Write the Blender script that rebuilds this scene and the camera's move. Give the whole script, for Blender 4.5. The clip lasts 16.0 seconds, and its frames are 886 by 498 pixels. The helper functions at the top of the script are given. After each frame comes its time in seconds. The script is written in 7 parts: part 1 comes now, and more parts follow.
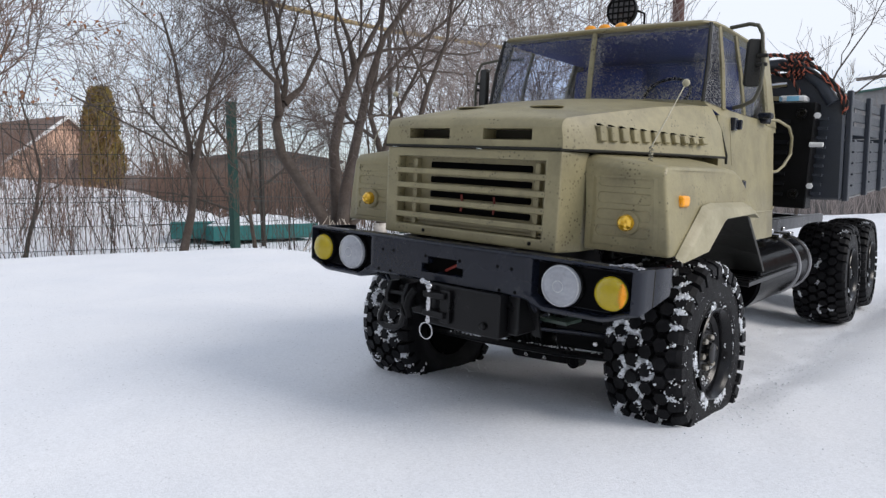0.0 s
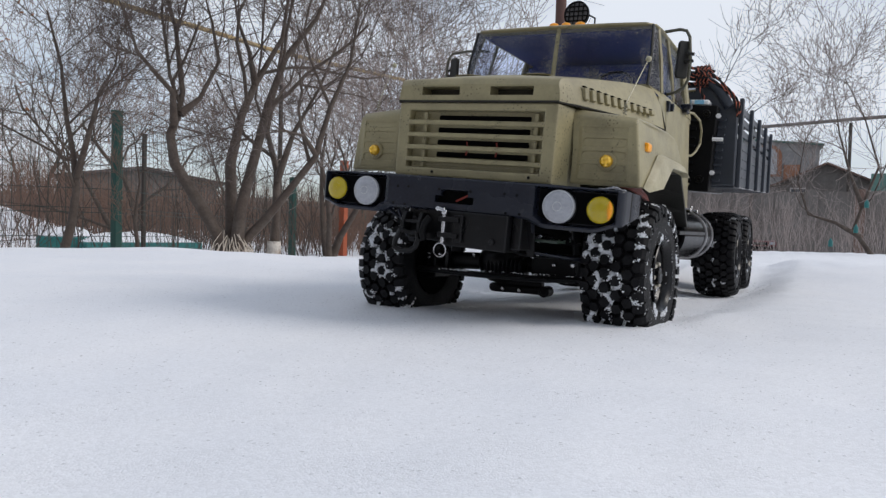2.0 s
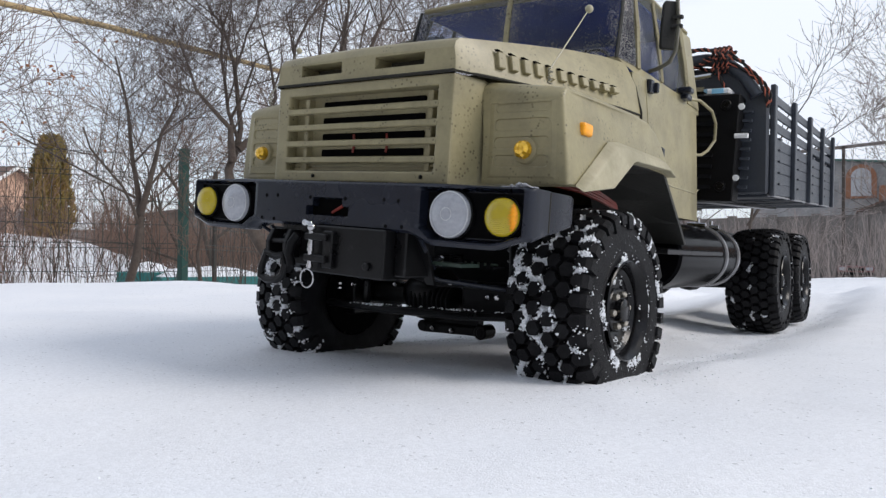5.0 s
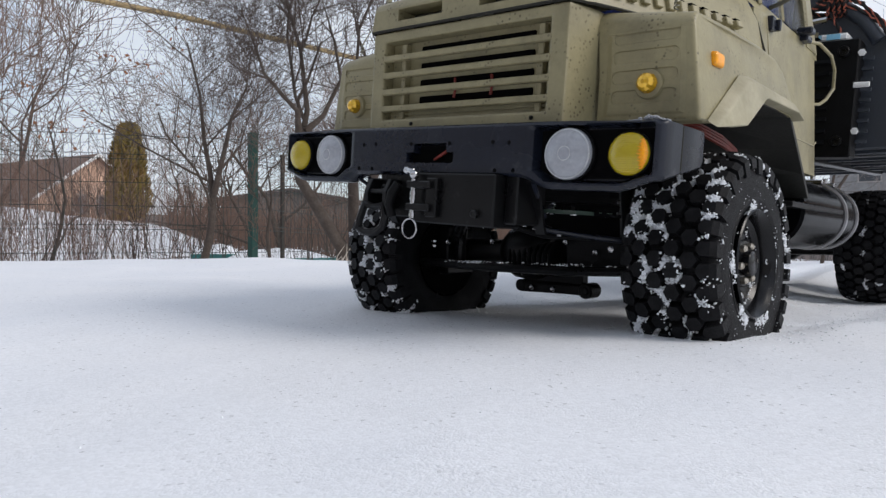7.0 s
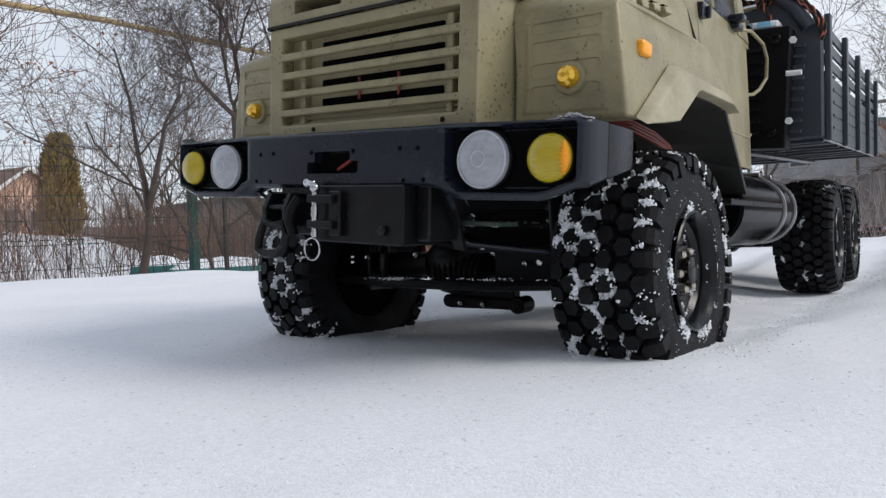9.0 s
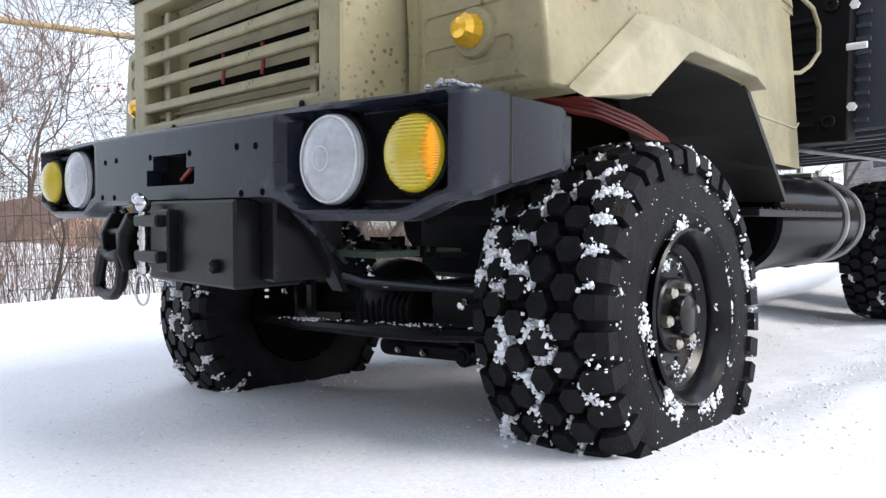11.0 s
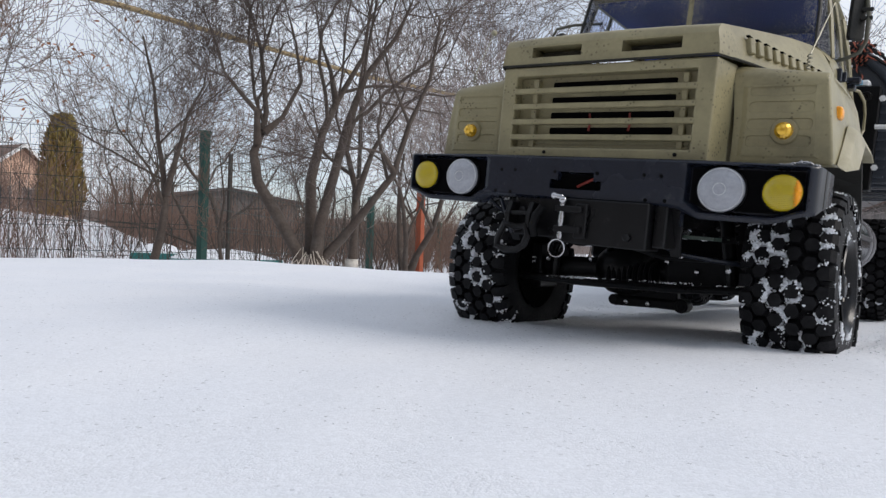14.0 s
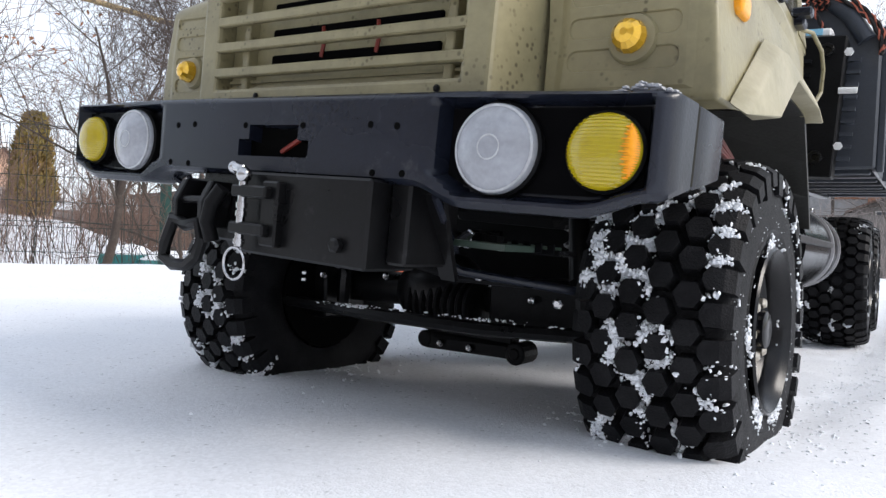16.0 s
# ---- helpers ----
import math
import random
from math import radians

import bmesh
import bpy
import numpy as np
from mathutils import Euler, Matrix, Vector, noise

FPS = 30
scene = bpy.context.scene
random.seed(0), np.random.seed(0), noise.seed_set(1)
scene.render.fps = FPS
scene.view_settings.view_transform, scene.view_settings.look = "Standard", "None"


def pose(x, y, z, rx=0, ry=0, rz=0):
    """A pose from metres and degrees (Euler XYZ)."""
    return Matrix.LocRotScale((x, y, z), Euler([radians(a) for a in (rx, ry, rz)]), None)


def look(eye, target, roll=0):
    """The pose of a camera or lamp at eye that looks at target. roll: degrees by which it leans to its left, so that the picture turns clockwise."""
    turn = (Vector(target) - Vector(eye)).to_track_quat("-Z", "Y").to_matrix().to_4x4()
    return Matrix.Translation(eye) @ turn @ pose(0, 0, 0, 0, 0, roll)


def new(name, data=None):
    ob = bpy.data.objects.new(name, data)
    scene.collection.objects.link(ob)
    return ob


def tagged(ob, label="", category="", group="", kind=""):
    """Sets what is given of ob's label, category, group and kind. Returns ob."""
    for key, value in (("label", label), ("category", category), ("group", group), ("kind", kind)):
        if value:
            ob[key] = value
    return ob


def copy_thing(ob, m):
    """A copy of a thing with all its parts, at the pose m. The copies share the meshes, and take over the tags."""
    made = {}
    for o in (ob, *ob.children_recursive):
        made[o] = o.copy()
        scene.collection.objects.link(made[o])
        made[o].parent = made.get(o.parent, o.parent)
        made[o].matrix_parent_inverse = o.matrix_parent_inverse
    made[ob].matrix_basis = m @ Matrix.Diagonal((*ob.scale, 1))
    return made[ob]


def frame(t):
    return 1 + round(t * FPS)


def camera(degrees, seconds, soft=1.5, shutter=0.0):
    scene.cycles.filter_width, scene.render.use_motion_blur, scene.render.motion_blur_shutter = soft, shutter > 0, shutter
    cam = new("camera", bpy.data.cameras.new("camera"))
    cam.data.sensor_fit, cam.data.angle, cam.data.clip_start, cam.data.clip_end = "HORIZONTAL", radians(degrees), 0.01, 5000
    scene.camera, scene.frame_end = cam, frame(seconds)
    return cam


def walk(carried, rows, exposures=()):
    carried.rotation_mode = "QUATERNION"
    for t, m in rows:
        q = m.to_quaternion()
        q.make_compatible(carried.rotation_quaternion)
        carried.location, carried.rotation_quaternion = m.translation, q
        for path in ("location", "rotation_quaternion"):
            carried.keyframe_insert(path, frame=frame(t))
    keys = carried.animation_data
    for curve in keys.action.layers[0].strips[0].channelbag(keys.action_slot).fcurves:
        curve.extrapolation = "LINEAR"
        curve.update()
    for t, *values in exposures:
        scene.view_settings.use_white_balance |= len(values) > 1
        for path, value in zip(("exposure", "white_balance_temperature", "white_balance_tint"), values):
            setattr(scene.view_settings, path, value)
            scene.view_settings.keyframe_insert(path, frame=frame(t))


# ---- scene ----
# The camera: t, eye, target and roll in degrees.
cam = camera(66.8, 16.0, soft=1.4)
PATH = [
    (0, (0.25, -0.297, 0.132), (-0.967, 1.283, -0.025), -0.5),
    (0.5, (0.254, -0.311, 0.133), (-0.968, 1.265, -0.018), 0.2),
    (1, (0.24, -0.343, 0.12), (-0.963, 1.249, -0.013), 0.8),
    (1.5, (0.241, -0.38, 0.087), (-0.804, 1.322, -0.02), 1.1),
    (2, (0.227, -0.412, 0.07), (-0.704, 1.357, 0.005), 1.5),
    (2.5, (0.206, -0.408, 0.058), (-0.585, 1.429, 0.063), 2.2),
    (3, (0.188, -0.394, 0.045), (-0.564, 1.459, 0.087), 2.4),
    (3.2, (0.19, -0.373, 0.045), (-0.574, 1.474, 0.096), 2.1),
    (5.3, (0.263, -0.243, 0.067), (-0.914, 1.375, 0.084), 1.9),
    (5.5, (0.26, -0.26, 0.061), (-0.932, 1.345, 0.075), 2.9),
    (6, (0.236, -0.311, 0.049), (-0.952, 1.298, 0.068), 2.9),
    (6.5, (0.217, -0.3, 0.039), (-0.997, 1.289, 0.076), 1.2),
    (7, (0.229, -0.243, 0.049), (-1.039, 1.304, 0.019), 0.3),
    (7.5, (0.228, -0.24, 0.05), (-1.053, 1.295, 0.004), -0.9),
    (8, (0.225, -0.239, 0.05), (-1.042, 1.306, -0.019), -0.9),
    (8.5, (0.224, -0.242, 0.05), (-1.03, 1.315, -0.017), -0.9),
    (9, (0.22, -0.203, 0.057), (-0.931, 1.433, 0.022), -2.2),
    (9.2, (0.226, -0.186, 0.058), (-0.982, 1.408, 0.028), -3.1),
    (11.3, (0.209, -0.094, 0.064), (-1.09, 1.427, 0.067), -2.9),
    (11.5, (0.205, -0.127, 0.067), (-1.026, 1.449, 0.086), -2.6),
    (12, (0.218, -0.206, 0.067), (-0.926, 1.435, 0.088), -0.5),
    (12.5, (0.221, -0.274, 0.075), (-0.898, 1.382, 0.02), 0.8),
    (13, (0.185, -0.335, 0.069), (-0.954, 1.309, 0.03), 2.2),
    (13.5, (0.152, -0.377, 0.055), (-0.965, 1.281, 0.053), 0.7),
    (14, (0.162, -0.337, 0.053), (-0.962, 1.317, 0.044), 2.0),
    (14.5, (0.162, -0.275, 0.059), (-0.99, 1.36, 0.024), 2.6),
    (15, (0.159, -0.239, 0.061), (-0.947, 1.427, 0.01), 2.8),
    (15.5, (0.158, -0.191, 0.061), (-0.925, 1.491, 0.039), 2.0),
    (16, (0.168, -0.131, 0.061), (-0.928, 1.542, 0.056), 2.0),
]
EXPOSURES = [(0.0, -0.26), (1.0, -0.32), (1.5, -0.34), (2.0, -0.46), (2.5, -0.56), (3.2, -0.52), (5.5, -0.18), (7.0, -0.38), (9.2, -0.34), (11.3, 0.50), (11.7, 0.28), (12.3, -0.02), (13.5, -0.36), (15.0, -0.18), (16.0, 0.24)]
walk(cam, [(t, look(eye, target, roll)) for t, eye, target, roll in PATH], EXPOSURES)

# ---- world and sun ----
SUN_EL, SUN_AZ = 36.0, 74.0      # degrees above the horizon; clockwise from +y
sun_way = Vector((math.sin(radians(SUN_AZ)) * math.cos(radians(SUN_EL)),
                  math.cos(radians(SUN_AZ)) * math.cos(radians(SUN_EL)), math.sin(radians(SUN_EL))))
sun_data = bpy.data.lights.new("sun", "SUN")
sun_data.energy, sun_data.angle, sun_data.color = 2.35, radians(25), (1.0, 0.945, 0.89)
sun = new("sun", sun_data)
sun.matrix_world = look(sun_way * 30, (0, 0, 0))

world = bpy.data.worlds.new("winter_sky")
world.use_nodes = True
scene.world = world
wn, wl = world.node_tree.nodes, world.node_tree.links
wn.clear()
w_out = wn.new("ShaderNodeOutputWorld")
w_bg = wn.new("ShaderNodeBackground")
w_bg.inputs["Strength"].default_value = 0.125
w_sky = wn.new("ShaderNodeTexSky")
w_sky.sky_type, w_sky.sun_disc = "NISHITA", False
w_sky.sun_elevation, w_sky.sun_rotation = radians(SUN_EL), radians(SUN_AZ)
w_co = wn.new("ShaderNodeTexCoord")
w_map = wn.new("ShaderNodeMapping")
w_map.inputs["Scale"].default_value = (1.0, 1.0, 2.6)
w_noise = wn.new("ShaderNodeTexNoise")
w_noise.inputs["Scale"].default_value, w_noise.inputs["Detail"].default_value = 1.7, 6.0
w_ramp = wn.new("ShaderNodeValToRGB")
w_ramp.color_ramp.elements[0].position, w_ramp.color_ramp.elements[1].position = 0.40, 0.62
w_ramp.color_ramp.elements[0].color = (0.32, 0.32, 0.32, 1)
w_mix = wn.new("ShaderNodeMixRGB")
w_mix.inputs["Color2"].default_value = (8.5, 9.05, 10.0, 1)     # thin bright cloud
wl.new(w_co.outputs["Generated"], w_map.inputs["Vector"])
wl.new(w_map.outputs["Vector"], w_noise.inputs["Vector"])
wl.new(w_noise.outputs["Fac"], w_ramp.inputs["Fac"])
wl.new(w_ramp.outputs["Color"], w_mix.inputs["Fac"])
wl.new(w_sky.outputs["Color"], w_mix.inputs["Color1"])
wl.new(w_mix.outputs["Color"], w_bg.inputs["Color"])
wl.new(w_bg.outputs["Background"], w_out.inputs["Surface"])


# ---- materials ----
def material(name, base, rough=0.6, metal=0.0, vary=0.12, scale=60.0, fine=600.0, bump=0.0, bump_scale=800.0,
             alt=None, alt_amount=0.5, alt_scale=20.0, alt_edge=0.08, spread=0.0, coat=0.0, spec=0.5, coords="Object", specks=None):
    """A painted, plastic, metal or mineral surface: tone varies at a broad and a fine scale; alt is a second colour in stains."""
    m = bpy.data.materials.new(name)
    m.use_nodes = True
    n, l = m.node_tree.nodes, m.node_tree.links
    p = n["Principled BSDF"]
    co = n.new("ShaderNodeTexCoord")
    broad, grain = n.new("ShaderNodeTexNoise"), n.new("ShaderNodeTexNoise")
    broad.inputs["Scale"].default_value, broad.inputs["Detail"].default_value = scale, 5.0
    grain.inputs["Scale"].default_value, grain.inputs["Detail"].default_value = fine, 3.0
    for t in (broad, grain):
        l.new(co.outputs[coords], t.inputs["Vector"])
    add = n.new("ShaderNodeMath")
    add.operation = "ADD"
    l.new(broad.outputs["Fac"], add.inputs[0])
    l.new(grain.outputs["Fac"], add.inputs[1])
    ramp = n.new("ShaderNodeMapRange")
    ramp.inputs["From Min"].default_value, ramp.inputs["From Max"].default_value = 0.6, 1.4
    ramp.inputs["To Min"].default_value, ramp.inputs["To Max"].default_value = 1 - vary, 1 + vary
    l.new(add.outputs[0], ramp.inputs["Value"])
    tone = ramp.outputs["Result"]
    if spread:
        info = n.new("ShaderNodeObjectInfo")
        rnd = n.new("ShaderNodeMapRange")
        rnd.inputs["To Min"].default_value, rnd.inputs["To Max"].default_value = 1 - spread, 1 + spread
        l.new(info.outputs["Random"], rnd.inputs["Value"])
        times = n.new("ShaderNodeMath")
        times.operation = "MULTIPLY"
        l.new(tone, times.inputs[0])
        l.new(rnd.outputs["Result"], times.inputs[1])
        tone = times.outputs[0]
    colour = n.new("ShaderNodeVectorMath")
    colour.operation = "SCALE"
    colour.inputs[0].default_value = base[:3]
    source = colour.outputs[0]
    if alt:
        stain, edge, mix = n.new("ShaderNodeTexNoise"), n.new("ShaderNodeMapRange"), n.new("ShaderNodeMixRGB")
        stain.inputs["Scale"].default_value, stain.inputs["Detail"].default_value = alt_scale, 7.0
        stain.inputs["Roughness"].default_value = 0.65
        edge.inputs["From Min"].default_value = 0.5 - alt_edge + (0.5 - alt_amount) * 0.4
        edge.inputs["From Max"].default_value = 0.5 + alt_edge + (0.5 - alt_amount) * 0.4
        mix.inputs["Color1"].default_value, mix.inputs["Color2"].default_value = (*base[:3], 1), (*alt[:3], 1)
        l.new(co.outputs[coords], stain.inputs["Vector"])
        l.new(stain.outputs["Fac"], edge.inputs["Value"])
        l.new(edge.outputs["Result"], mix.inputs["Fac"])
        l.new(mix.outputs["Color"], colour.inputs[0])
    l.new(tone, colour.inputs["Scale"])
    if specks:
        dots, size, dark = n.new("ShaderNodeTexVoronoi"), n.new("ShaderNodeMapRange"), n.new("ShaderNodeMixRGB")
        dots.inputs["Scale"].default_value = specks
        patch, where, both = n.new("ShaderNodeTexNoise"), n.new("ShaderNodeMapRange"), n.new("ShaderNodeMath")
        patch.inputs["Scale"].default_value, patch.inputs["Detail"].default_value = specks * 0.16, 4.0
        size.inputs["From Min"].default_value, size.inputs["From Max"].default_value = 0.34, 0.16
        where.inputs["From Min"].default_value, where.inputs["From Max"].default_value = 0.50, 0.62
        both.operation = "MULTIPLY"
        for t in (dots, patch):
            l.new(co.outputs[coords], t.inputs["Vector"])
        l.new(dots.outputs["Distance"], size.inputs["Value"])
        l.new(patch.outputs["Fac"], where.inputs["Value"])
        l.new(size.outputs["Result"], both.inputs[0])
        l.new(where.outputs["Result"], both.inputs[1])
        dark.inputs["Color2"].default_value = (base[0] * 0.35, base[1] * 0.33, base[2] * 0.30, 1)
        l.new(both.outputs[0], dark.inputs["Fac"])
        l.new(source, dark.inputs["Color1"])
        source = dark.outputs["Color"]
    l.new(source, p.inputs["Base Color"])
    p.inputs["Metallic"].default_value = metal
    p.inputs["Coat Weight"].default_value = coat
    p.inputs["Specular IOR Level"].default_value = spec
    rr = n.new("ShaderNodeMapRange")
    rr.inputs["To Min"].default_value, rr.inputs["To Max"].default_value = max(0.02, rough - 0.1), min(1.0, rough + 0.1)
    l.new(broad.outputs["Fac"], rr.inputs["Value"])
    l.new(rr.outputs["Result"], p.inputs["Roughness"])
    if bump:
        b, bn = n.new("ShaderNodeBump"), n.new("ShaderNodeTexNoise")
        bn.inputs["Scale"].default_value, bn.inputs["Detail"].default_value = bump_scale, 4.0
        l.new(co.outputs[coords], bn.inputs["Vector"])
        b.inputs["Strength"].default_value, b.inputs["Distance"].default_value = 1.0, bump
        l.new(bn.outputs["Fac"], b.inputs["Height"])
        l.new(b.outputs["Normal"], p.inputs["Normal"])
    return m


OLIVE = material("olive_paint", (0.284, 0.249, 0.138), 0.40, vary=0.10, scale=25, fine=420, bump=0.0001, bump_scale=700,
                 alt=(0.200, 0.175, 0.098), alt_amount=0.35, alt_scale=35, alt_edge=0.12, specks=420.0)
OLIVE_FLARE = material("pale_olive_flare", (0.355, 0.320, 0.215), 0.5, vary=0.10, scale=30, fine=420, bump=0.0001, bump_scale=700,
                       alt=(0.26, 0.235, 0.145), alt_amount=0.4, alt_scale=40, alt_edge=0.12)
OLIVE_DARK = material("dark_olive_tube", (0.075, 0.072, 0.050), 0.42, vary=0.15, scale=60, fine=500)
SEAM = material("dark_seam", (0.02, 0.019, 0.014), 0.9)
BUMPER = material("satin_black_plastic", (0.010, 0.0125, 0.021), 0.27, spec=0.38, vary=0.25, scale=30, fine=500, bump=0.00005, bump_scale=1200,
                  alt=(0.045, 0.045, 0.05), alt_amount=0.12, alt_scale=60, alt_edge=0.05)
BLACK = material("black_plastic", (0.0065, 0.0065, 0.007), 0.42, vary=0.3, scale=80, fine=700, bump=0.0002, spec=0.1)
LINER = material("satin_black_liner", (0.020, 0.020, 0.018), 0.5, vary=0.25, scale=40, fine=500, bump=0.0002, spec=0.3)
GLOSS_BLACK = material("gloss_black_tank", (0.0035, 0.0035, 0.004), 0.15, vary=0.2, scale=60, fine=400, spec=0.02)
BLACK_METAL = material("black_steel", (0.006, 0.006, 0.0065), 0.30, spec=0.22, vary=0.3, scale=60, fine=500, bump=0.00004,
                       alt=(0.02, 0.02, 0.021), alt_amount=0.1, alt_scale=120, alt_edge=0.05)
# Near-black that puts the shade of openings into the colour.
CAVITY = material("opening_shade_black", (0.004, 0.004, 0.004), 0.95, spec=0.02)
RUBBER = material("tyre_rubber", (0.0080, 0.0080, 0.0090), 0.46, spec=0.09, vary=0.3, scale=60, fine=900, bump=0.0003, bump_scale=1500,
                  alt=(0.016, 0.016, 0.0175), alt_amount=0.3, alt_scale=90, alt_edge=0.15)
RIM = material("black_rim", (0.006, 0.006, 0.007), 0.24, spec=0.30, vary=0.3, scale=90, fine=600)
CHROME = material("worn_steel", (0.52, 0.52, 0.53), 0.2, metal=1.0, vary=0.15, scale=200, fine=900)
BOLT = material("zinc_bolt", (0.55, 0.50, 0.42), 0.35, metal=1.0, vary=0.2, scale=300, fine=900)
WHITE_BOLT = material("white_nylon_bolt", (0.75, 0.75, 0.74), 0.5)
BED = material("blue_grey_bed_paint", (0.033, 0.040, 0.053), 0.42, vary=0.18, scale=35, fine=500, bump=0.0002,
               alt=(0.050, 0.057, 0.068), alt_amount=0.2, alt_scale=45, alt_edge=0.1, spread=0.08)
LENS_WHITE = material("frosted_clear_lens", (0.36, 0.375, 0.41), 0.18, vary=0.16, scale=110, fine=500, bump=0.0005, bump_scale=330, coat=0.5,
                      alt=(0.29, 0.30, 0.325), alt_amount=0.4, alt_scale=90, alt_edge=0.2)
LENS_RIM = material("clear_lens_rim", (0.47, 0.48, 0.50), 0.15, vary=0.2, scale=200, fine=900, coat=0.8)
LENS_YELLOW = material("yellow_lens", (0.50, 0.385, 0.010), 0.2, vary=0.10, scale=120, fine=600, coat=0.6)
LENS_AMBER = material("amber_lens", (0.86, 0.50, 0.03), 0.14, metal=0.6, vary=0.15, scale=300, fine=900, coat=0.8)
LENS_ORANGE = material("orange_lens", (0.92, 0.36, 0.006), 0.3, vary=0.12, scale=300, fine=900, coat=0.1)
ROPE_DARK = material("rope_black", (0.012, 0.010, 0.010), 0.85)
ROPE_RED = material("rope_orange", (0.42, 0.115, 0.070), 0.8, vary=0.4, scale=300, fine=900)
RED_WIRE = material("red_wire", (0.22, 0.022, 0.012), 0.5)
PALE_BLUE = material("pale_blue_label", (0.25, 0.55, 0.75), 0.5)
CAB_BLUE = material("blue_cab_lining", (0.036, 0.056, 0.215), 0.7, vary=0.25, scale=20, fine=300)
KNOB = material("pale_knob", (0.33, 0.31, 0.21), 0.5)


def glass(name, tint, rough, speckle, frost_tone=0.26):
    """Thin tinted pane: clear with gloss, and droplets or frost where the noise says so."""
    m = bpy.data.materials.new(name)
    m.use_nodes = True
    n, l = m.node_tree.nodes, m.node_tree.links
    n.clear()
    out, mix1, mix2 = n.new("ShaderNodeOutputMaterial"), n.new("ShaderNodeMixShader"), n.new("ShaderNodeMixShader")
    clear, gloss, frost = n.new("ShaderNodeBsdfTransparent"), n.new("ShaderNodeBsdfGlossy"), n.new("ShaderNodeBsdfDiffuse")
    clear.inputs["Color"].default_value = (*tint, 1)
    gloss.inputs["Roughness"].default_value = rough
    frost.inputs["Color"].default_value = (frost_tone, frost_tone, frost_tone * 1.03, 1)
    edge, power, fres = n.new("ShaderNodeLayerWeight"), n.new("ShaderNodeMath"), n.new("ShaderNodeMath")
    power.operation, fres.operation = "POWER", "MULTIPLY_ADD"
    power.inputs[1].default_value = 4.0
    fres.inputs[1].default_value, fres.inputs[2].default_value = 0.16, 0.02
    l.new(edge.outputs["Facing"], power.inputs[0])
    l.new(power.outputs[0], fres.inputs[0])
    co, big, dots = n.new("ShaderNodeTexCoord"), n.new("ShaderNodeTexNoise"), n.new("ShaderNodeTexVoronoi")
    big.inputs["Scale"].default_value, big.inputs["Detail"].default_value = 22.0, 3.0
    dots.inputs["Scale"].default_value = 1100.0
    near, far, both = n.new("ShaderNodeMapRange"), n.new("ShaderNodeMapRange"), n.new("ShaderNodeMath")
    near.inputs["From Min"].default_value, near.inputs["From Max"].default_value = 0.36, 0.22
    far.inputs["From Min"].default_value, far.inputs["From Max"].default_value = 0.62 - speckle * 0.3, 0.75 - speckle * 0.3
    both.operation = "MULTIPLY"
    l.new(co.outputs["Object"], big.inputs["Vector"])
    l.new(co.outputs["Object"], dots.inputs["Vector"])
    l.new(dots.outputs["Distance"], near.inputs["Value"])
    l.new(big.outputs["Fac"], far.inputs["Value"])
    l.new(near.outputs["Result"], both.inputs[0])
    l.new(far.outputs["Result"], both.inputs[1])
    l.new(fres.outputs[0], mix1.inputs["Fac"])
    l.new(clear.outputs[0], mix1.inputs[1])
    l.new(gloss.outputs[0], mix1.inputs[2])
    l.new(both.outputs[0], mix2.inputs["Fac"])
    l.new(mix1.outputs[0], mix2.inputs[1])
    l.new(frost.outputs[0], mix2.inputs[2])
    l.new(mix2.outputs[0], out.inputs["Surface"])
    return m


WINDSCREEN = glass("speckled_windscreen", (0.86, 0.89, 0.97), 0.05, 0.08, 0.17)
DOOR_GLASS = glass("clear_door_pane", (0.95, 0.96, 0.97), 0.05, 0.2)
# Quarter-light frost toned paler to paint in a bright reflection.
SIDE_GLASS = glass("frost_and_glare_pane", (0.92, 0.94, 0.97), 0.06, 0.5, 0.45)
CORNER_GLASS = glass("dark_speckled_pane", (0.46, 0.47, 0.49), 0.1, 1.0, 0.34)


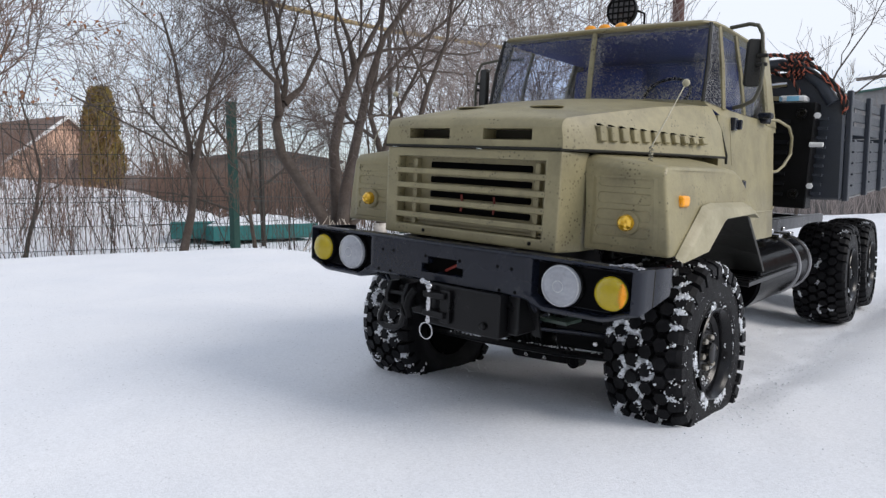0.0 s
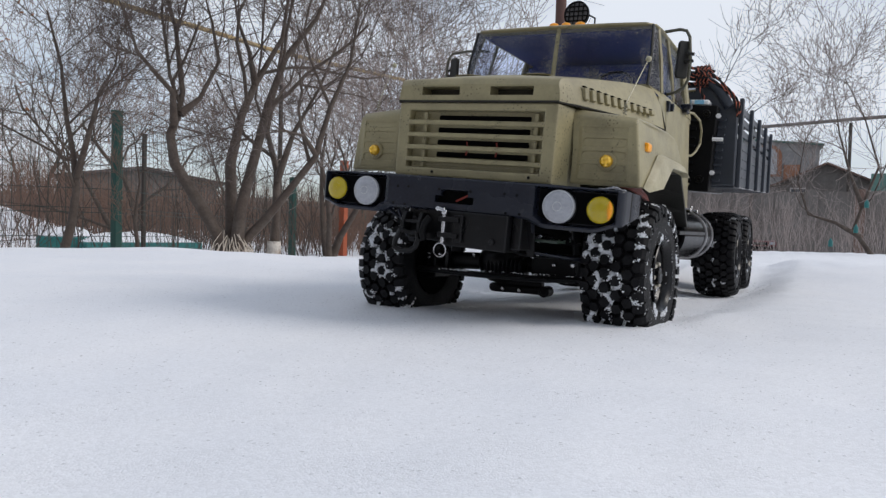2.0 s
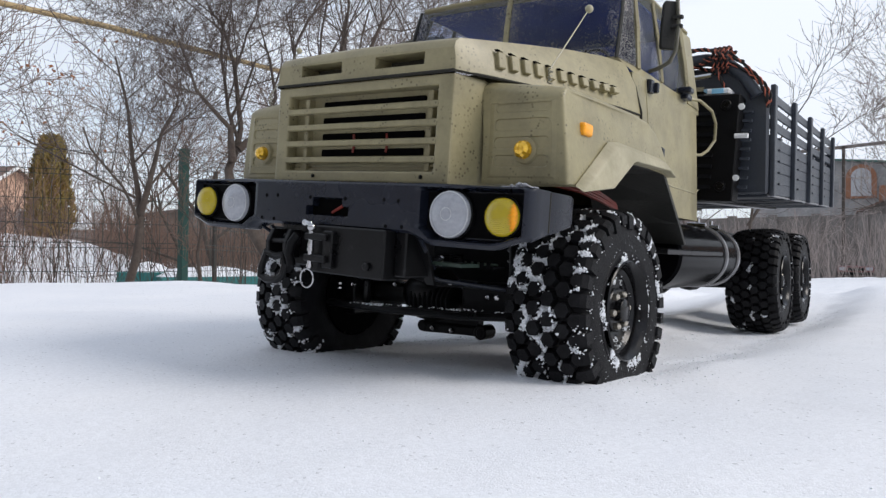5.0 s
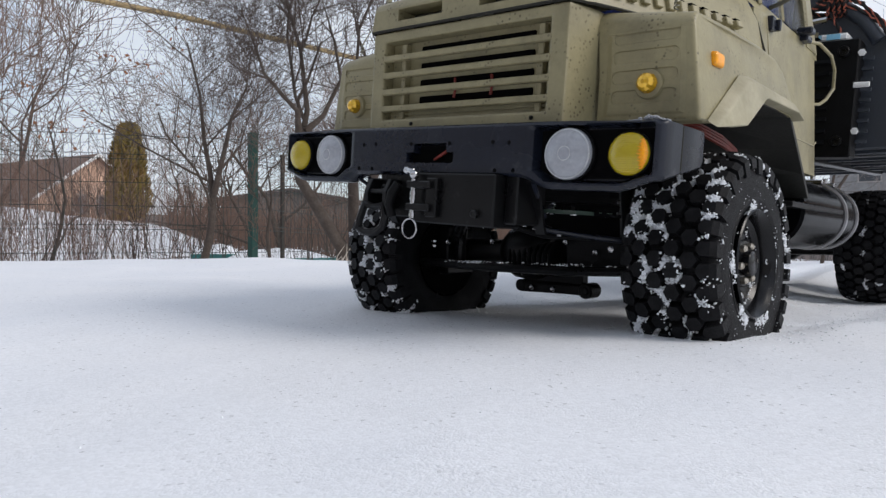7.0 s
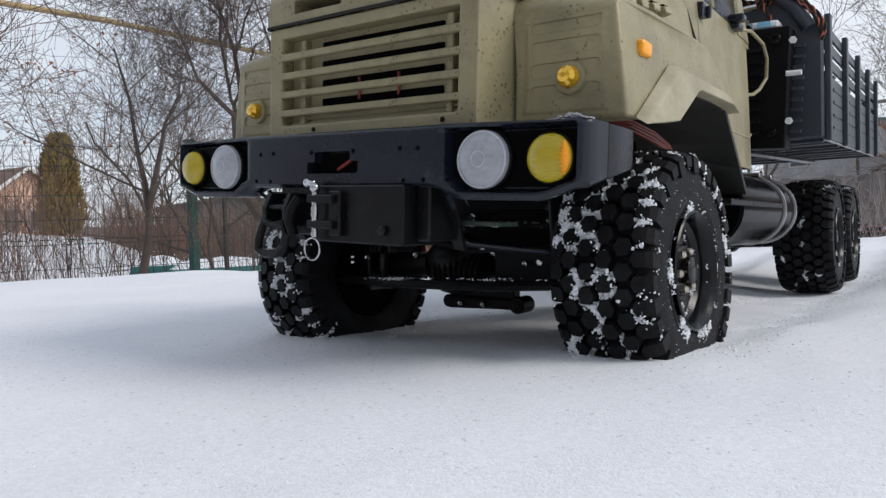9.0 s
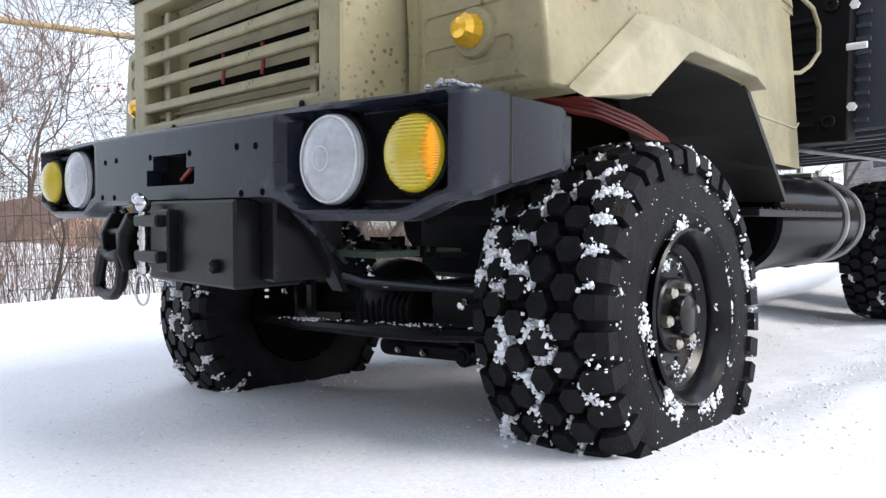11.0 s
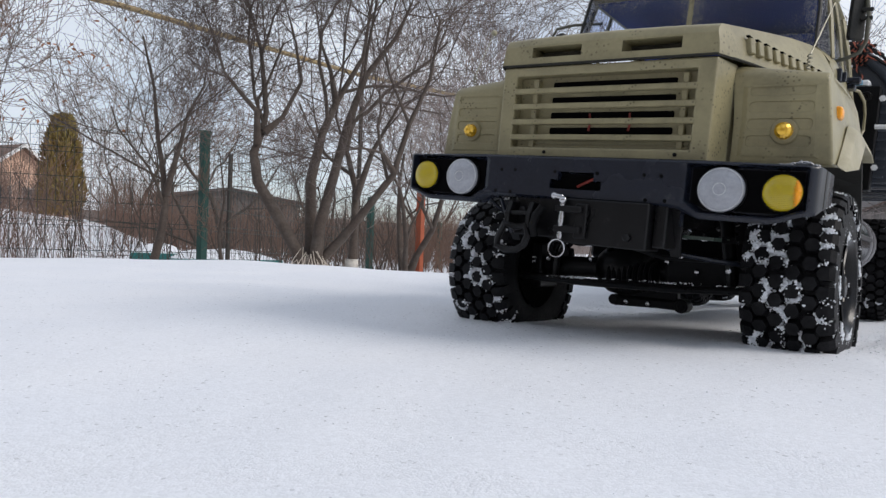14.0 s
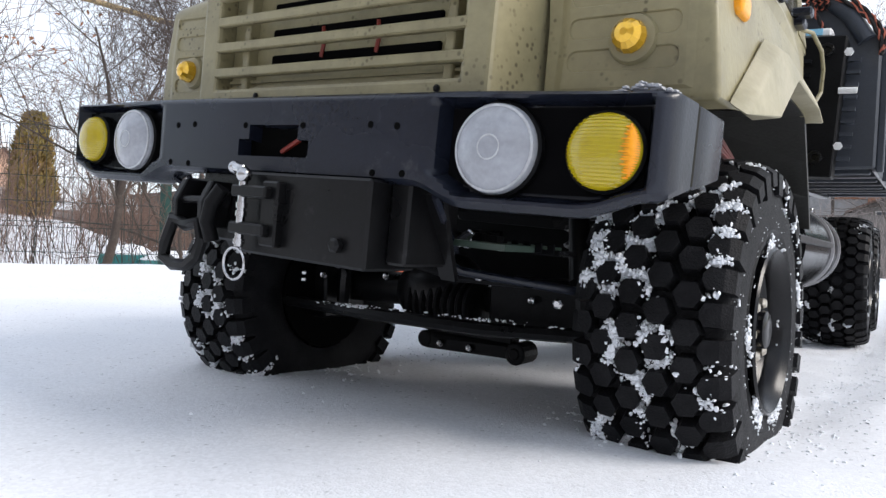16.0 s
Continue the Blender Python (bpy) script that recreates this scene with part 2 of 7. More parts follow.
def snow_material(name, grain, relief, tint):
    """Coarse spring snow: crystals in relief, their shading put into the tone, rougher patches, and glints from smooth
    facets.
    """
    m = bpy.data.materials.new(name)
    m.use_nodes = True
    n, l = m.node_tree.nodes, m.node_tree.links
    p = n["Principled BSDF"]
    co = n.new("ShaderNodeTexCoord")
    a, b, c, patch = (n.new("ShaderNodeTexNoise") for _ in range(4))
    for t, s, d in ((a, grain, 3.0), (b, grain * 0.14, 5.0), (c, grain * 0.004, 4.0), (patch, 26.0, 6.0)):
        t.inputs["Scale"].default_value, t.inputs["Detail"].default_value = s, d
        l.new(co.outputs["Object"], t.inputs["Vector"])
    cell = n.new("ShaderNodeTexVoronoi")
    cell.inputs["Scale"].default_value = grain * 0.62
    l.new(co.outputs["Object"], cell.inputs["Vector"])
    # relief: crystals over soft lumps
    lumps, heap = n.new("ShaderNodeMath"), n.new("ShaderNodeMath")
    lumps.operation, heap.operation = "MULTIPLY_ADD", "MULTIPLY_ADD"
    lumps.inputs[1].default_value, heap.inputs[1].default_value = 0.14, -0.40
    l.new(b.outputs["Fac"], lumps.inputs[0])
    l.new(a.outputs["Fac"], lumps.inputs[2])
    l.new(cell.outputs["Distance"], heap.inputs[0])
    l.new(lumps.outputs[0], heap.inputs[2])
    bump, force = n.new("ShaderNodeBump"), n.new("ShaderNodeMapRange")
    bump.inputs["Distance"].default_value = relief
    force.inputs["From Min"].default_value, force.inputs["From Max"].default_value = 0.36, 0.66
    force.inputs["To Min"].default_value, force.inputs["To Max"].default_value = 0.18, 0.46
    l.new(patch.outputs["Fac"], force.inputs["Value"])
    l.new(force.outputs["Result"], bump.inputs["Strength"])
    l.new(heap.outputs[0], bump.inputs["Height"])
    l.new(bump.outputs["Normal"], p.inputs["Normal"])
    # tone: broad drifts, and crystal shading painted in as lighter or darker cells
    ramp, tone, both = n.new("ShaderNodeValToRGB"), n.new("ShaderNodeMapRange"), n.new("ShaderNodeVectorMath")
    ramp.color_ramp.elements[0].color = (tint[0] * 0.94, tint[1] * 0.95, tint[2] * 0.965, 1)
    ramp.color_ramp.elements[1].color = (*tint, 1)
    ramp.color_ramp.elements[0].position, ramp.color_ramp.elements[1].position = 0.35, 0.65
    l.new(c.outputs["Fac"], ramp.inputs["Fac"])
    grey = n.new("ShaderNodeSeparateColor")
    l.new(cell.outputs["Color"], grey.inputs["Color"])
    tone.inputs["To Min"].default_value, tone.inputs["To Max"].default_value = 0.93, 1.04
    l.new(grey.outputs["Red"], tone.inputs["Value"])
    both.operation = "SCALE"
    l.new(ramp.outputs["Color"], both.inputs[0])
    l.new(tone.outputs["Result"], both.inputs["Scale"])
    l.new(both.outputs[0], p.inputs["Base Color"])
    # one crystal in eighty is a smooth facet
    p.inputs["Specular IOR Level"].default_value = 0.25
    facet = n.new("ShaderNodeMapRange")
    facet.inputs["From Min"].default_value, facet.inputs["From Max"].default_value = 0.984, 0.994
    facet.inputs["To Min"].default_value, facet.inputs["To Max"].default_value = 0.72, 0.16
    l.new(grey.outputs["Green"], facet.inputs["Value"])
    l.new(facet.outputs["Result"], p.inputs["Roughness"])
    return m


SNOW = snow_material("grainy_snow", 1500.0, 0.0009, (0.838, 0.850, 0.884))
SNOW_CLUMP = snow_material("clinging_snow", 1500.0, 0.0006, (0.86, 0.88, 0.91))
BARK = material("grey_brown_bark", (0.066, 0.048, 0.038), 0.85, vary=0.3, scale=9, fine=70, bump=0.006, bump_scale=60,
                alt=(0.098, 0.080, 0.066), alt_amount=0.35, alt_scale=12, alt_edge=0.12)
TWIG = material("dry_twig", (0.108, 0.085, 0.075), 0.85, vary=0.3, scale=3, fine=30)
# Twig colour paled to paint in the haze of distance.
TWIG_FAR = material("haze_paled_twig", (0.25, 0.21, 0.195), 0.85, vary=0.3, scale=3, fine=30)
TWIG_RED = material("reddish_twig", (0.185, 0.115, 0.085), 0.85, vary=0.35, scale=2, fine=20)
LIME_WASH = material("whitewashed_bark", (0.54, 0.50, 0.45), 0.9, vary=0.25, scale=12, fine=80, bump=0.004, bump_scale=60,
                     alt=(0.22, 0.18, 0.14), alt_amount=0.35, alt_scale=15)
STRAW = material("dry_grass_wrap", (0.52, 0.46, 0.39), 0.9, vary=0.3, scale=30, fine=200)
LEAF = material("dead_leaf", (0.29, 0.115, 0.045), 0.8, vary=0.35, scale=8, fine=60)
THUJA = material("thuja_green_brown", (0.215, 0.180, 0.050), 0.85, vary=0.4, scale=4, fine=40,
                 alt=(0.250, 0.145, 0.045), alt_amount=0.5, alt_scale=3.0, alt_edge=0.2)
FENCE = material("green_fence_paint", (0.006, 0.055, 0.042), 0.45, vary=0.2, scale=5, fine=40)
WIRE = material("dark_green_wire", (0.012, 0.030, 0.026), 0.5, vary=0.2, scale=5, fine=40)
TEAL = material("teal_tarpaulin", (0.020, 0.155, 0.150), 0.5, vary=0.25, scale=2, fine=30)
PIPE = material("yellow_gas_pipe_paint", (0.34, 0.25, 0.12), 0.55, vary=0.2, scale=2, fine=30, alt=(0.30, 0.20, 0.09), alt_amount=0.3, alt_scale=3)
RUST = material("rust_red_paint", (0.36, 0.085, 0.035), 0.6, vary=0.25, scale=3, fine=40)
POLE = material("dark_tarred_pole", (0.045, 0.036, 0.03), 0.85, vary=0.3, scale=3, fine=40)
POLE_BROWN = material("red_brown_pole", (0.088, 0.045, 0.036), 0.85, vary=0.3, scale=3, fine=40)
BRICK = material("orange_brick", (0.31, 0.145, 0.085), 0.85, vary=0.2, scale=1.5, fine=12, spread=0.08)
BRICK_PEACH = material("peach_brick", (0.60, 0.39, 0.28), 0.85, vary=0.2, scale=1.5, fine=12)
BRICK_PALE = material("pale_plaster", (0.38, 0.35, 0.33), 0.85, vary=0.12, scale=1.5, fine=12)
ROOF_BROWN = material("brown_roof_sheet", (0.135, 0.080, 0.060), 0.6, vary=0.2, scale=1, fine=10)
ROOF_DARK = material("dark_roof_sheet", (0.075, 0.062, 0.058), 0.6, vary=0.2, scale=1, fine=10)
ROOF_GREEN = material("green_roof_sheet", (0.040, 0.115, 0.095), 0.5, vary=0.2, scale=1, fine=10)
GREY_STONE = material("grey_stone_wall", (0.25, 0.245, 0.245), 0.9, vary=0.2, scale=0.9, fine=5, alt=(0.33, 0.325, 0.32), alt_amount=0.4, alt_scale=1.3, alt_edge=0.1)
CONCRETE = material("grey_concrete_wall", (0.125, 0.108, 0.097), 0.9, vary=0.2, scale=0.8, fine=8, bump=0.01, bump_scale=10,
                    alt=(0.16, 0.15, 0.142), alt_amount=0.4, alt_scale=0.7, alt_edge=0.2)
WINDOW_DARK = material("dark_window_pane", (0.045, 0.05, 0.06), 0.12)
CAR_RED = material("dark_red_car_paint", (0.13, 0.018, 0.022), 0.3, vary=0.1, scale=2, fine=20, coat=0.5)
HILL = material("bare_wooded_hill", (0.13, 0.095, 0.08), 0.95, vary=0.35, scale=0.12, fine=1.3)


# ---- mesh helpers ----
def box(bm, x0, x1, y0, y1, z0, z1):
    v = [bm.verts.new((x, y, z)) for x in (x0, x1) for y in (y0, y1) for z in (z0, z1)]
    for f in ((0, 1, 3, 2), (4, 6, 7, 5), (0, 4, 5, 1), (2, 3, 7, 6), (0, 2, 6, 4), (1, 5, 7, 3)):
        bm.faces.new([v[i] for i in f])
    return v


def prism(bm, outline, along):
    """Extrudes a closed outline of points along a vector."""
    along = Vector(along)
    a = [bm.verts.new(p) for p in outline]
    b = [bm.verts.new(Vector(p) + along) for p in outline]
    k = len(a)
    bm.faces.new(a)
    bm.faces.new(b[::-1])
    for i in range(k):
        bm.faces.new((a[i], b[i], b[(i + 1) % k], a[(i + 1) % k]))


def loft(bm, rings, cap=True, closed=True):
    """Joins rings of equal count."""
    rows = [[bm.verts.new(p) for p in ring] for ring in rings]
    k = len(rows[0])
    for a, b in zip(rows, rows[1:]):
        for i in range(k if closed else k - 1):
            bm.faces.new((a[i], a[(i + 1) % k], b[(i + 1) % k], b[i]))
    if cap and closed:
        bm.faces.new(rows[0][::-1])
        bm.faces.new(rows[-1])


def tube(bm, points, r, n=8, closed=False):
    """A round bar along points; r is one radius or one a point."""
    pts = [Vector(p) for p in points]
    rad = r if isinstance(r, (list, tuple)) else [r] * len(pts)
    rings, side = [], None
    for i, p in enumerate(pts):
        if closed:
            way = pts[(i + 1) % len(pts)] - pts[i - 1]
        else:
            way = pts[min(i + 1, len(pts) - 1)] - pts[max(i - 1, 0)]
        way.normalize()
        if side is None:
            side = way.orthogonal().normalized()
        side = (side - way * side.dot(way)).normalized()
        up = way.cross(side)
        rings.append([p + (side * math.cos(2 * math.pi * k / n) + up * math.sin(2 * math.pi * k / n)) * rad[i] for k in range(n)])
    if closed:
        rings.append(rings[0])
    loft(bm, rings, cap=not closed)
    if closed:
        bmesh.ops.remove_doubles(bm, verts=bm.verts, dist=1e-7)


def lathe(bm, profile, m, n=32):
    """Turns (radius, height) pairs about the local z axis of m."""
    rings = [[m @ Vector((max(r, 1e-5) * math.cos(2 * math.pi * k / n), max(r, 1e-5) * math.sin(2 * math.pi * k / n), h))
              for k in range(n)] for r, h in profile]
    loft(bm, rings)


def aim(at, way):
    """A frame at a place whose z axis points along way."""
    return Matrix.Translation(at) @ Vector(way).to_track_quat("Z", "Y").to_matrix().to_4x4()


def finish(bm, name, mat, bevel=0.0, smooth=False, segments=1):
    bmesh.ops.recalc_face_normals(bm, faces=bm.faces)
    if bevel:
        edges = [e for e in bm.edges if len(e.link_faces) == 2 and e.calc_face_angle(0) > 0.5]
        bmesh.ops.bevel(bm, geom=edges, offset=bevel, segments=segments, affect="EDGES", profile=0.6, clamp_overlap=True)
    me = bpy.data.meshes.new(name)
    bm.to_mesh(me)
    bm.free()
    if smooth:
        me.polygons.foreach_set("use_smooth", [True] * len(me.polygons))
        me.set_sharp_from_angle(angle=radians(38))
    me.materials.append(mat)
    return me


def part(name, bm, mat, parent, label="", bevel=0.0, smooth=False, segments=1):
    ob = new(name, finish(bm, name, mat, bevel, smooth, segments))
    ob.parent = parent
    return tagged(ob, label)


def same_part(name, mesh, parent, m=None, label=""):
    """One more object on a mesh that is there already."""
    ob = new(name, mesh)
    ob.parent = parent
    if m is not None:
        ob.matrix_local = m
    return tagged(ob, label)


def thing(name, label, category, group="", m=None):
    ob = new(name)
    if m is not None:
        ob.matrix_world = m
    return tagged(ob, label, category, group)


def raw_mesh(name, verts, faces, mat, smooth=False):
    me = bpy.data.meshes.new(name)
    me.from_pydata(verts, [], faces)
    me.update()
    if smooth:
        me.polygons.foreach_set("use_smooth", [True] * len(me.polygons))
    me.materials.append(mat)
    return me


def mirror_x(points):
    return [(-x, y, z) for x, y, z in points]


def step(a, b, x):
    t = min(1.0, max(0.0, (x - a) / (b - a)))
    return t * t * (3 - 2 * t)


# ---- ground ----
# The truck's heading; the axles lie level in the snow while the body leans to its left.
HEADING = -1.8
AXLES = Matrix.Translation((0.0143, 0, 0)) @ Matrix.Rotation(radians(HEADING), 4, "Z")
LEAN = (Matrix.Translation((0, 0, -0.08)) @ Matrix.Rotation(radians(4.19), 4, "Y")
        @ Matrix.Rotation(radians(HEADING), 4, "Z") @ Matrix.Translation((0, 0, 0.08)))
WHEEL_Y, WHEEL_X, WHEEL_R, WHEEL_W, WHEEL_Z = (0.117, 0.560, 0.700), 0.100, 0.0590, 0.050, 0.0415
AXLES_BACK = AXLES.inverted()


def snow_height(x, y):
    d = math.hypot(x, y)
    az = math.degrees(math.atan2(x, y))
    h = 0.007 * noise.noise((x * 1.7, y * 1.7, 3.1)) + 0.0030 * noise.noise((x * 6, y * 6, 0.4)) + 0.0008 * noise.noise((x * 30, y * 30, 7.7))
    # the drift on which the truck stands falls away all round
    edge = 1.12 + 0.28 * step(-10, -30, az) * step(-175, -140, az)
    edge -= 0.50 * step(-60, -44, az) * step(-26, -34, az) + 0.10 * step(6, 16, az) * step(150, 120, az)
    h -= 0.42 * step(edge, edge + 2.6, d)
    h += 0.010 * noise.noise((x * 8, y * 8, 6.0)) * step(0.95, 1.3, d) * step(-12, 2, az) * step(90, 60, az)
    h += 0.06 * noise.noise((x * 0.35, y * 0.35, 1.0)) * step(2.5, 6, d)
    h += 0.024 * step(0.75, 1.15, d) * step(-8, 6, az) * step(100, 70, az)
    # banks behind the fence
    h += (0.72 * step(8.0, 12.5, d) + 0.25 * step(-64, -74, az) * step(9, 13, d)) * step(-54, -64, az) * step(-120, -90, az)
    h += 0.20 * step(-20, 5, az) * step(3, 7, d) * step(60, 40, az) - 0.75 * step(12, 38, d) * step(-25, -5, az) * step(170, 120, az)
    # wheel tracks
    p = AXLES_BACK @ Vector((x, y, 0))
    if abs(p.x) < 0.25 and p.y > 0.0:
        off = abs(abs(p.x) - WHEEL_X)
        off += 0.010 * noise.noise((x * 16, y * 16, 4.0)) * step(0.14, 0.22, p.y)
        rough = 0.0008 * noise.noise((x * 45, y * 45, 2.0)) + 0.0006 * noise.noise((x * 130, y * 130, 5.0))
        run = step(0.070, 0.130, p.y) * step(2.2, 1.5, p.y)
        deep = 0.0030 + 0.0050 * step(0.13, 0.26, p.y) + 0.0080 * step(0.26, 0.54, p.y)
        inside = abs(p.x) < WHEEL_X
        h -= (deep + rough) * run * (step(0.130, 0.010, off) if inside else step(0.052 + 0.040 * step(0.16, 0.36, p.y), 0.020, off))
        h += 0.0015 * step(0.030, 0.070, p.y) * step(0.17, 0.11, p.y) * step(0.060, 0.028, off)
    return h


def ground():
    n = 520
    us = np.linspace(-1, 1, n)
    stretch = np.sign(us) * (0.72 * np.abs(us) + 8 * np.abs(us) ** 4 + 900 * np.abs(us) ** 16)
    verts = [(x + 0.05, y + 0.25, snow_height(x + 0.05, y + 0.25)) for y in stretch for x in stretch]
    faces = [(j * n + i, j * n + i + 1, (j + 1) * n + i + 1, (j + 1) * n + i) for j in range(n - 1) for i in range(n - 1)]
    ob = new("ground", raw_mesh("ground", verts, faces, SNOW, True))
    return tagged(ob, "deep grainy white snow with wheel tracks", "snow", kind="structure")


ground()

# ---- the model truck ----
truck = thing("model_truck", "olive six-wheel model truck with black bumper standing in snow", "model truck", m=LEAN)


# the bumper sits slightly askew on the frame, its right end further back
SKEW = Matrix.Rotation(radians(1.6), 4, "Z")


def bumper():
    bm = bmesh.new()
    rows_t = np.linspace(0, 1, 34)
    xs = np.unique(np.concatenate([np.linspace(-0.1165, 0.1165, 110), [s * v for s in (1, -1) for v in (0.0595, 0.0605, 0.1130, 0.1140, 0.0102, 0.0106, 0.0148, 0.0152)]]))

    def face_y(x):
        a = abs(x)
        return 0.0100 + 0.0012 * (a / 0.11) ** 2 + 0.0022 * step(0.1135, 0.1168, a)

    def top(x):
        return 0.1055 - 0.0008 * step(0.06, 0.11, abs(x))

    def bottom(x):
        return 0.0812 - 0.0048 * step(0.052, 0.068, abs(x)) + 0.0050 * step(0.098, 0.1170, abs(x))

    def hollow(x, z):
        a = abs(x)
        low = 0.0790 + 0.0042 * step(0.098, 0.114, a) + 0.0046 * step(0.068, 0.060, a)
        inx = step(0.0580, 0.0604, a) * step(0.1142, 0.1124, a)
        inz = step(low, low + 0.0016, z) * step(0.1038, 0.1024, z)
        slot = 1.0 if (a < 0.0150 and 0.0878 < z < 0.0918) or (a < 0.0104 and 0.0878 < z < 0.0962) else 0.0
        return 0.0062 * inx * inz + 0.0070 * slot

    front = []
    for x in xs:
        zt, zb = top(x), bottom(x)
        front.append([(x, face_y(x) + hollow(x, zb + (zt - zb) * t) + 0.002 * (1 - step(0, 0.06, t)) + 0.0015 * step(0.95, 1, t), zb + (zt - zb) * t) for t in rows_t])
    # the swept-back ends
    for s in (1, -1):
        ends = []
        for x, y, zb, zt in ((0.1177, 0.0152, 0.0818, 0.1046), (0.1184, 0.0200, 0.0832, 0.1045), (0.1193, 0.0262, 0.0850, 0.1043), (0.1188, 0.0270, 0.0856, 0.1037),
                             (0.1194, 0.0278, 0.0850, 0.1041), (0.1203, 0.0370, 0.0872, 0.1039), (0.1211, 0.0450, 0.0892, 0.1036), (0.1206, 0.0478, 0.0910, 0.1030)):
            ends.append([(s * x, y, zb + (zt - zb) * t) for t in rows_t])
        front = front + ends if s > 0 else ends[::-1] + front
    loft(bm, front, closed=False)
    # top and under lips, and the back
    back = [[(x * 0.97, y + 0.009, z) for x, y, z in (col[0], col[-1])] for col in front]
    loft(bm, [[col[-1], b[1]] for col, b in zip(front, back)], closed=False)
    loft(bm, [[col[0], b[0]] for col, b in zip(front, back)], closed=False)
    loft(bm, [[b[0], b[1]] for b in back], closed=False)
    bmesh.ops.remove_doubles(bm, verts=bm.verts, dist=1e-6)
    b = part("bumper", bm, BUMPER, truck, "satin black bumper with lamp recesses", smooth=True)
    b.matrix_local = SKEW
    # the split line of the end pieces
    for s in (1, -1):
        bm = bmesh.new()
        tube(bm, [(s * 0.1190, 0.0270, z) for z in np.linspace(0.0858, 0.1036, 6)], 0.0006, 6)
        part("end_seam", bm, SEAM, b)
    # black lining of the lamp recesses
    for s in (1, -1):
        bm = bmesh.new()
        prism(bm, [(s * 0.0612, 0.0153, 0.0848), (s * 0.0690, 0.0153, 0.0812), (s * 0.1000, 0.0155, 0.0814), (s * 0.1120, 0.0157, 0.0842), (s * 0.1120, 0.0157, 0.1018), (s * 0.0612, 0.0153, 0.1018)], (0, 0.0004, 0))
        part("lamp_recess", bm, GLOSS_BLACK, b, "glossy black lamp recess")
    # slot and bolt holes: a near-black plate and discs paint in their shade
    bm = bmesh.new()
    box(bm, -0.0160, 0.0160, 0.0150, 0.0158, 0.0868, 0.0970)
    part("winch_slot_shade", bm, CAVITY, b, "near-black plate painting the cable slot's shade")
    bm = bmesh.new()
    tube(bm, [(0.000, 0.0142, 0.0890), (0.007, 0.0138, 0.0925), (0.0095, 0.0136, 0.0936)], 0.0008, 6)
    part("red_hook", bm, RED_WIRE, b, "red wire seen in the slot")
    bm = bmesh.new()
    lathe(bm, [(0, 0), (0.0010, 0), (0.0010, 0.0012), (0, 0.0012)], aim((0, 0, 0), (0, 1, 0)), 10)
    hole = finish(bm, "bolt_hole", CAVITY)
    for x, z in ((-0.047, 0.0965), (-0.038, 0.0968), (0.038, 0.0968), (0.047, 0.0965), (-0.050, 0.0840), (-0.040, 0.0838), (0.040, 0.0838),
                 (0.050, 0.0840), (-0.0125, 0.0965), (0.0125, 0.0965)):
        same_part("bolt_hole", hole, b, pose(x, face_y(x) - 0.00015, z))
    bm = bmesh.new()
    for k in range(70):
        r = random.uniform(0.0003, 0.0010)
        c = Vector((random.gauss(0.109, 0.004), random.uniform(0.013, 0.019), 0.1050))
        c.z += max(0.0, 0.0022 - abs(c.x - 0.110) * 0.4) * random.random()
        bmesh.ops.create_icosphere(bm, subdivisions=1, radius=r, matrix=Matrix.Translation(c) @ Matrix.Diagonal((1.3, 1, 0.7, 1)))
    part("melting_snow", bm, material("wet_snow_crumbs", (0.30, 0.31, 0.34), 0.3), b, "wet snow crumbs on the rim")


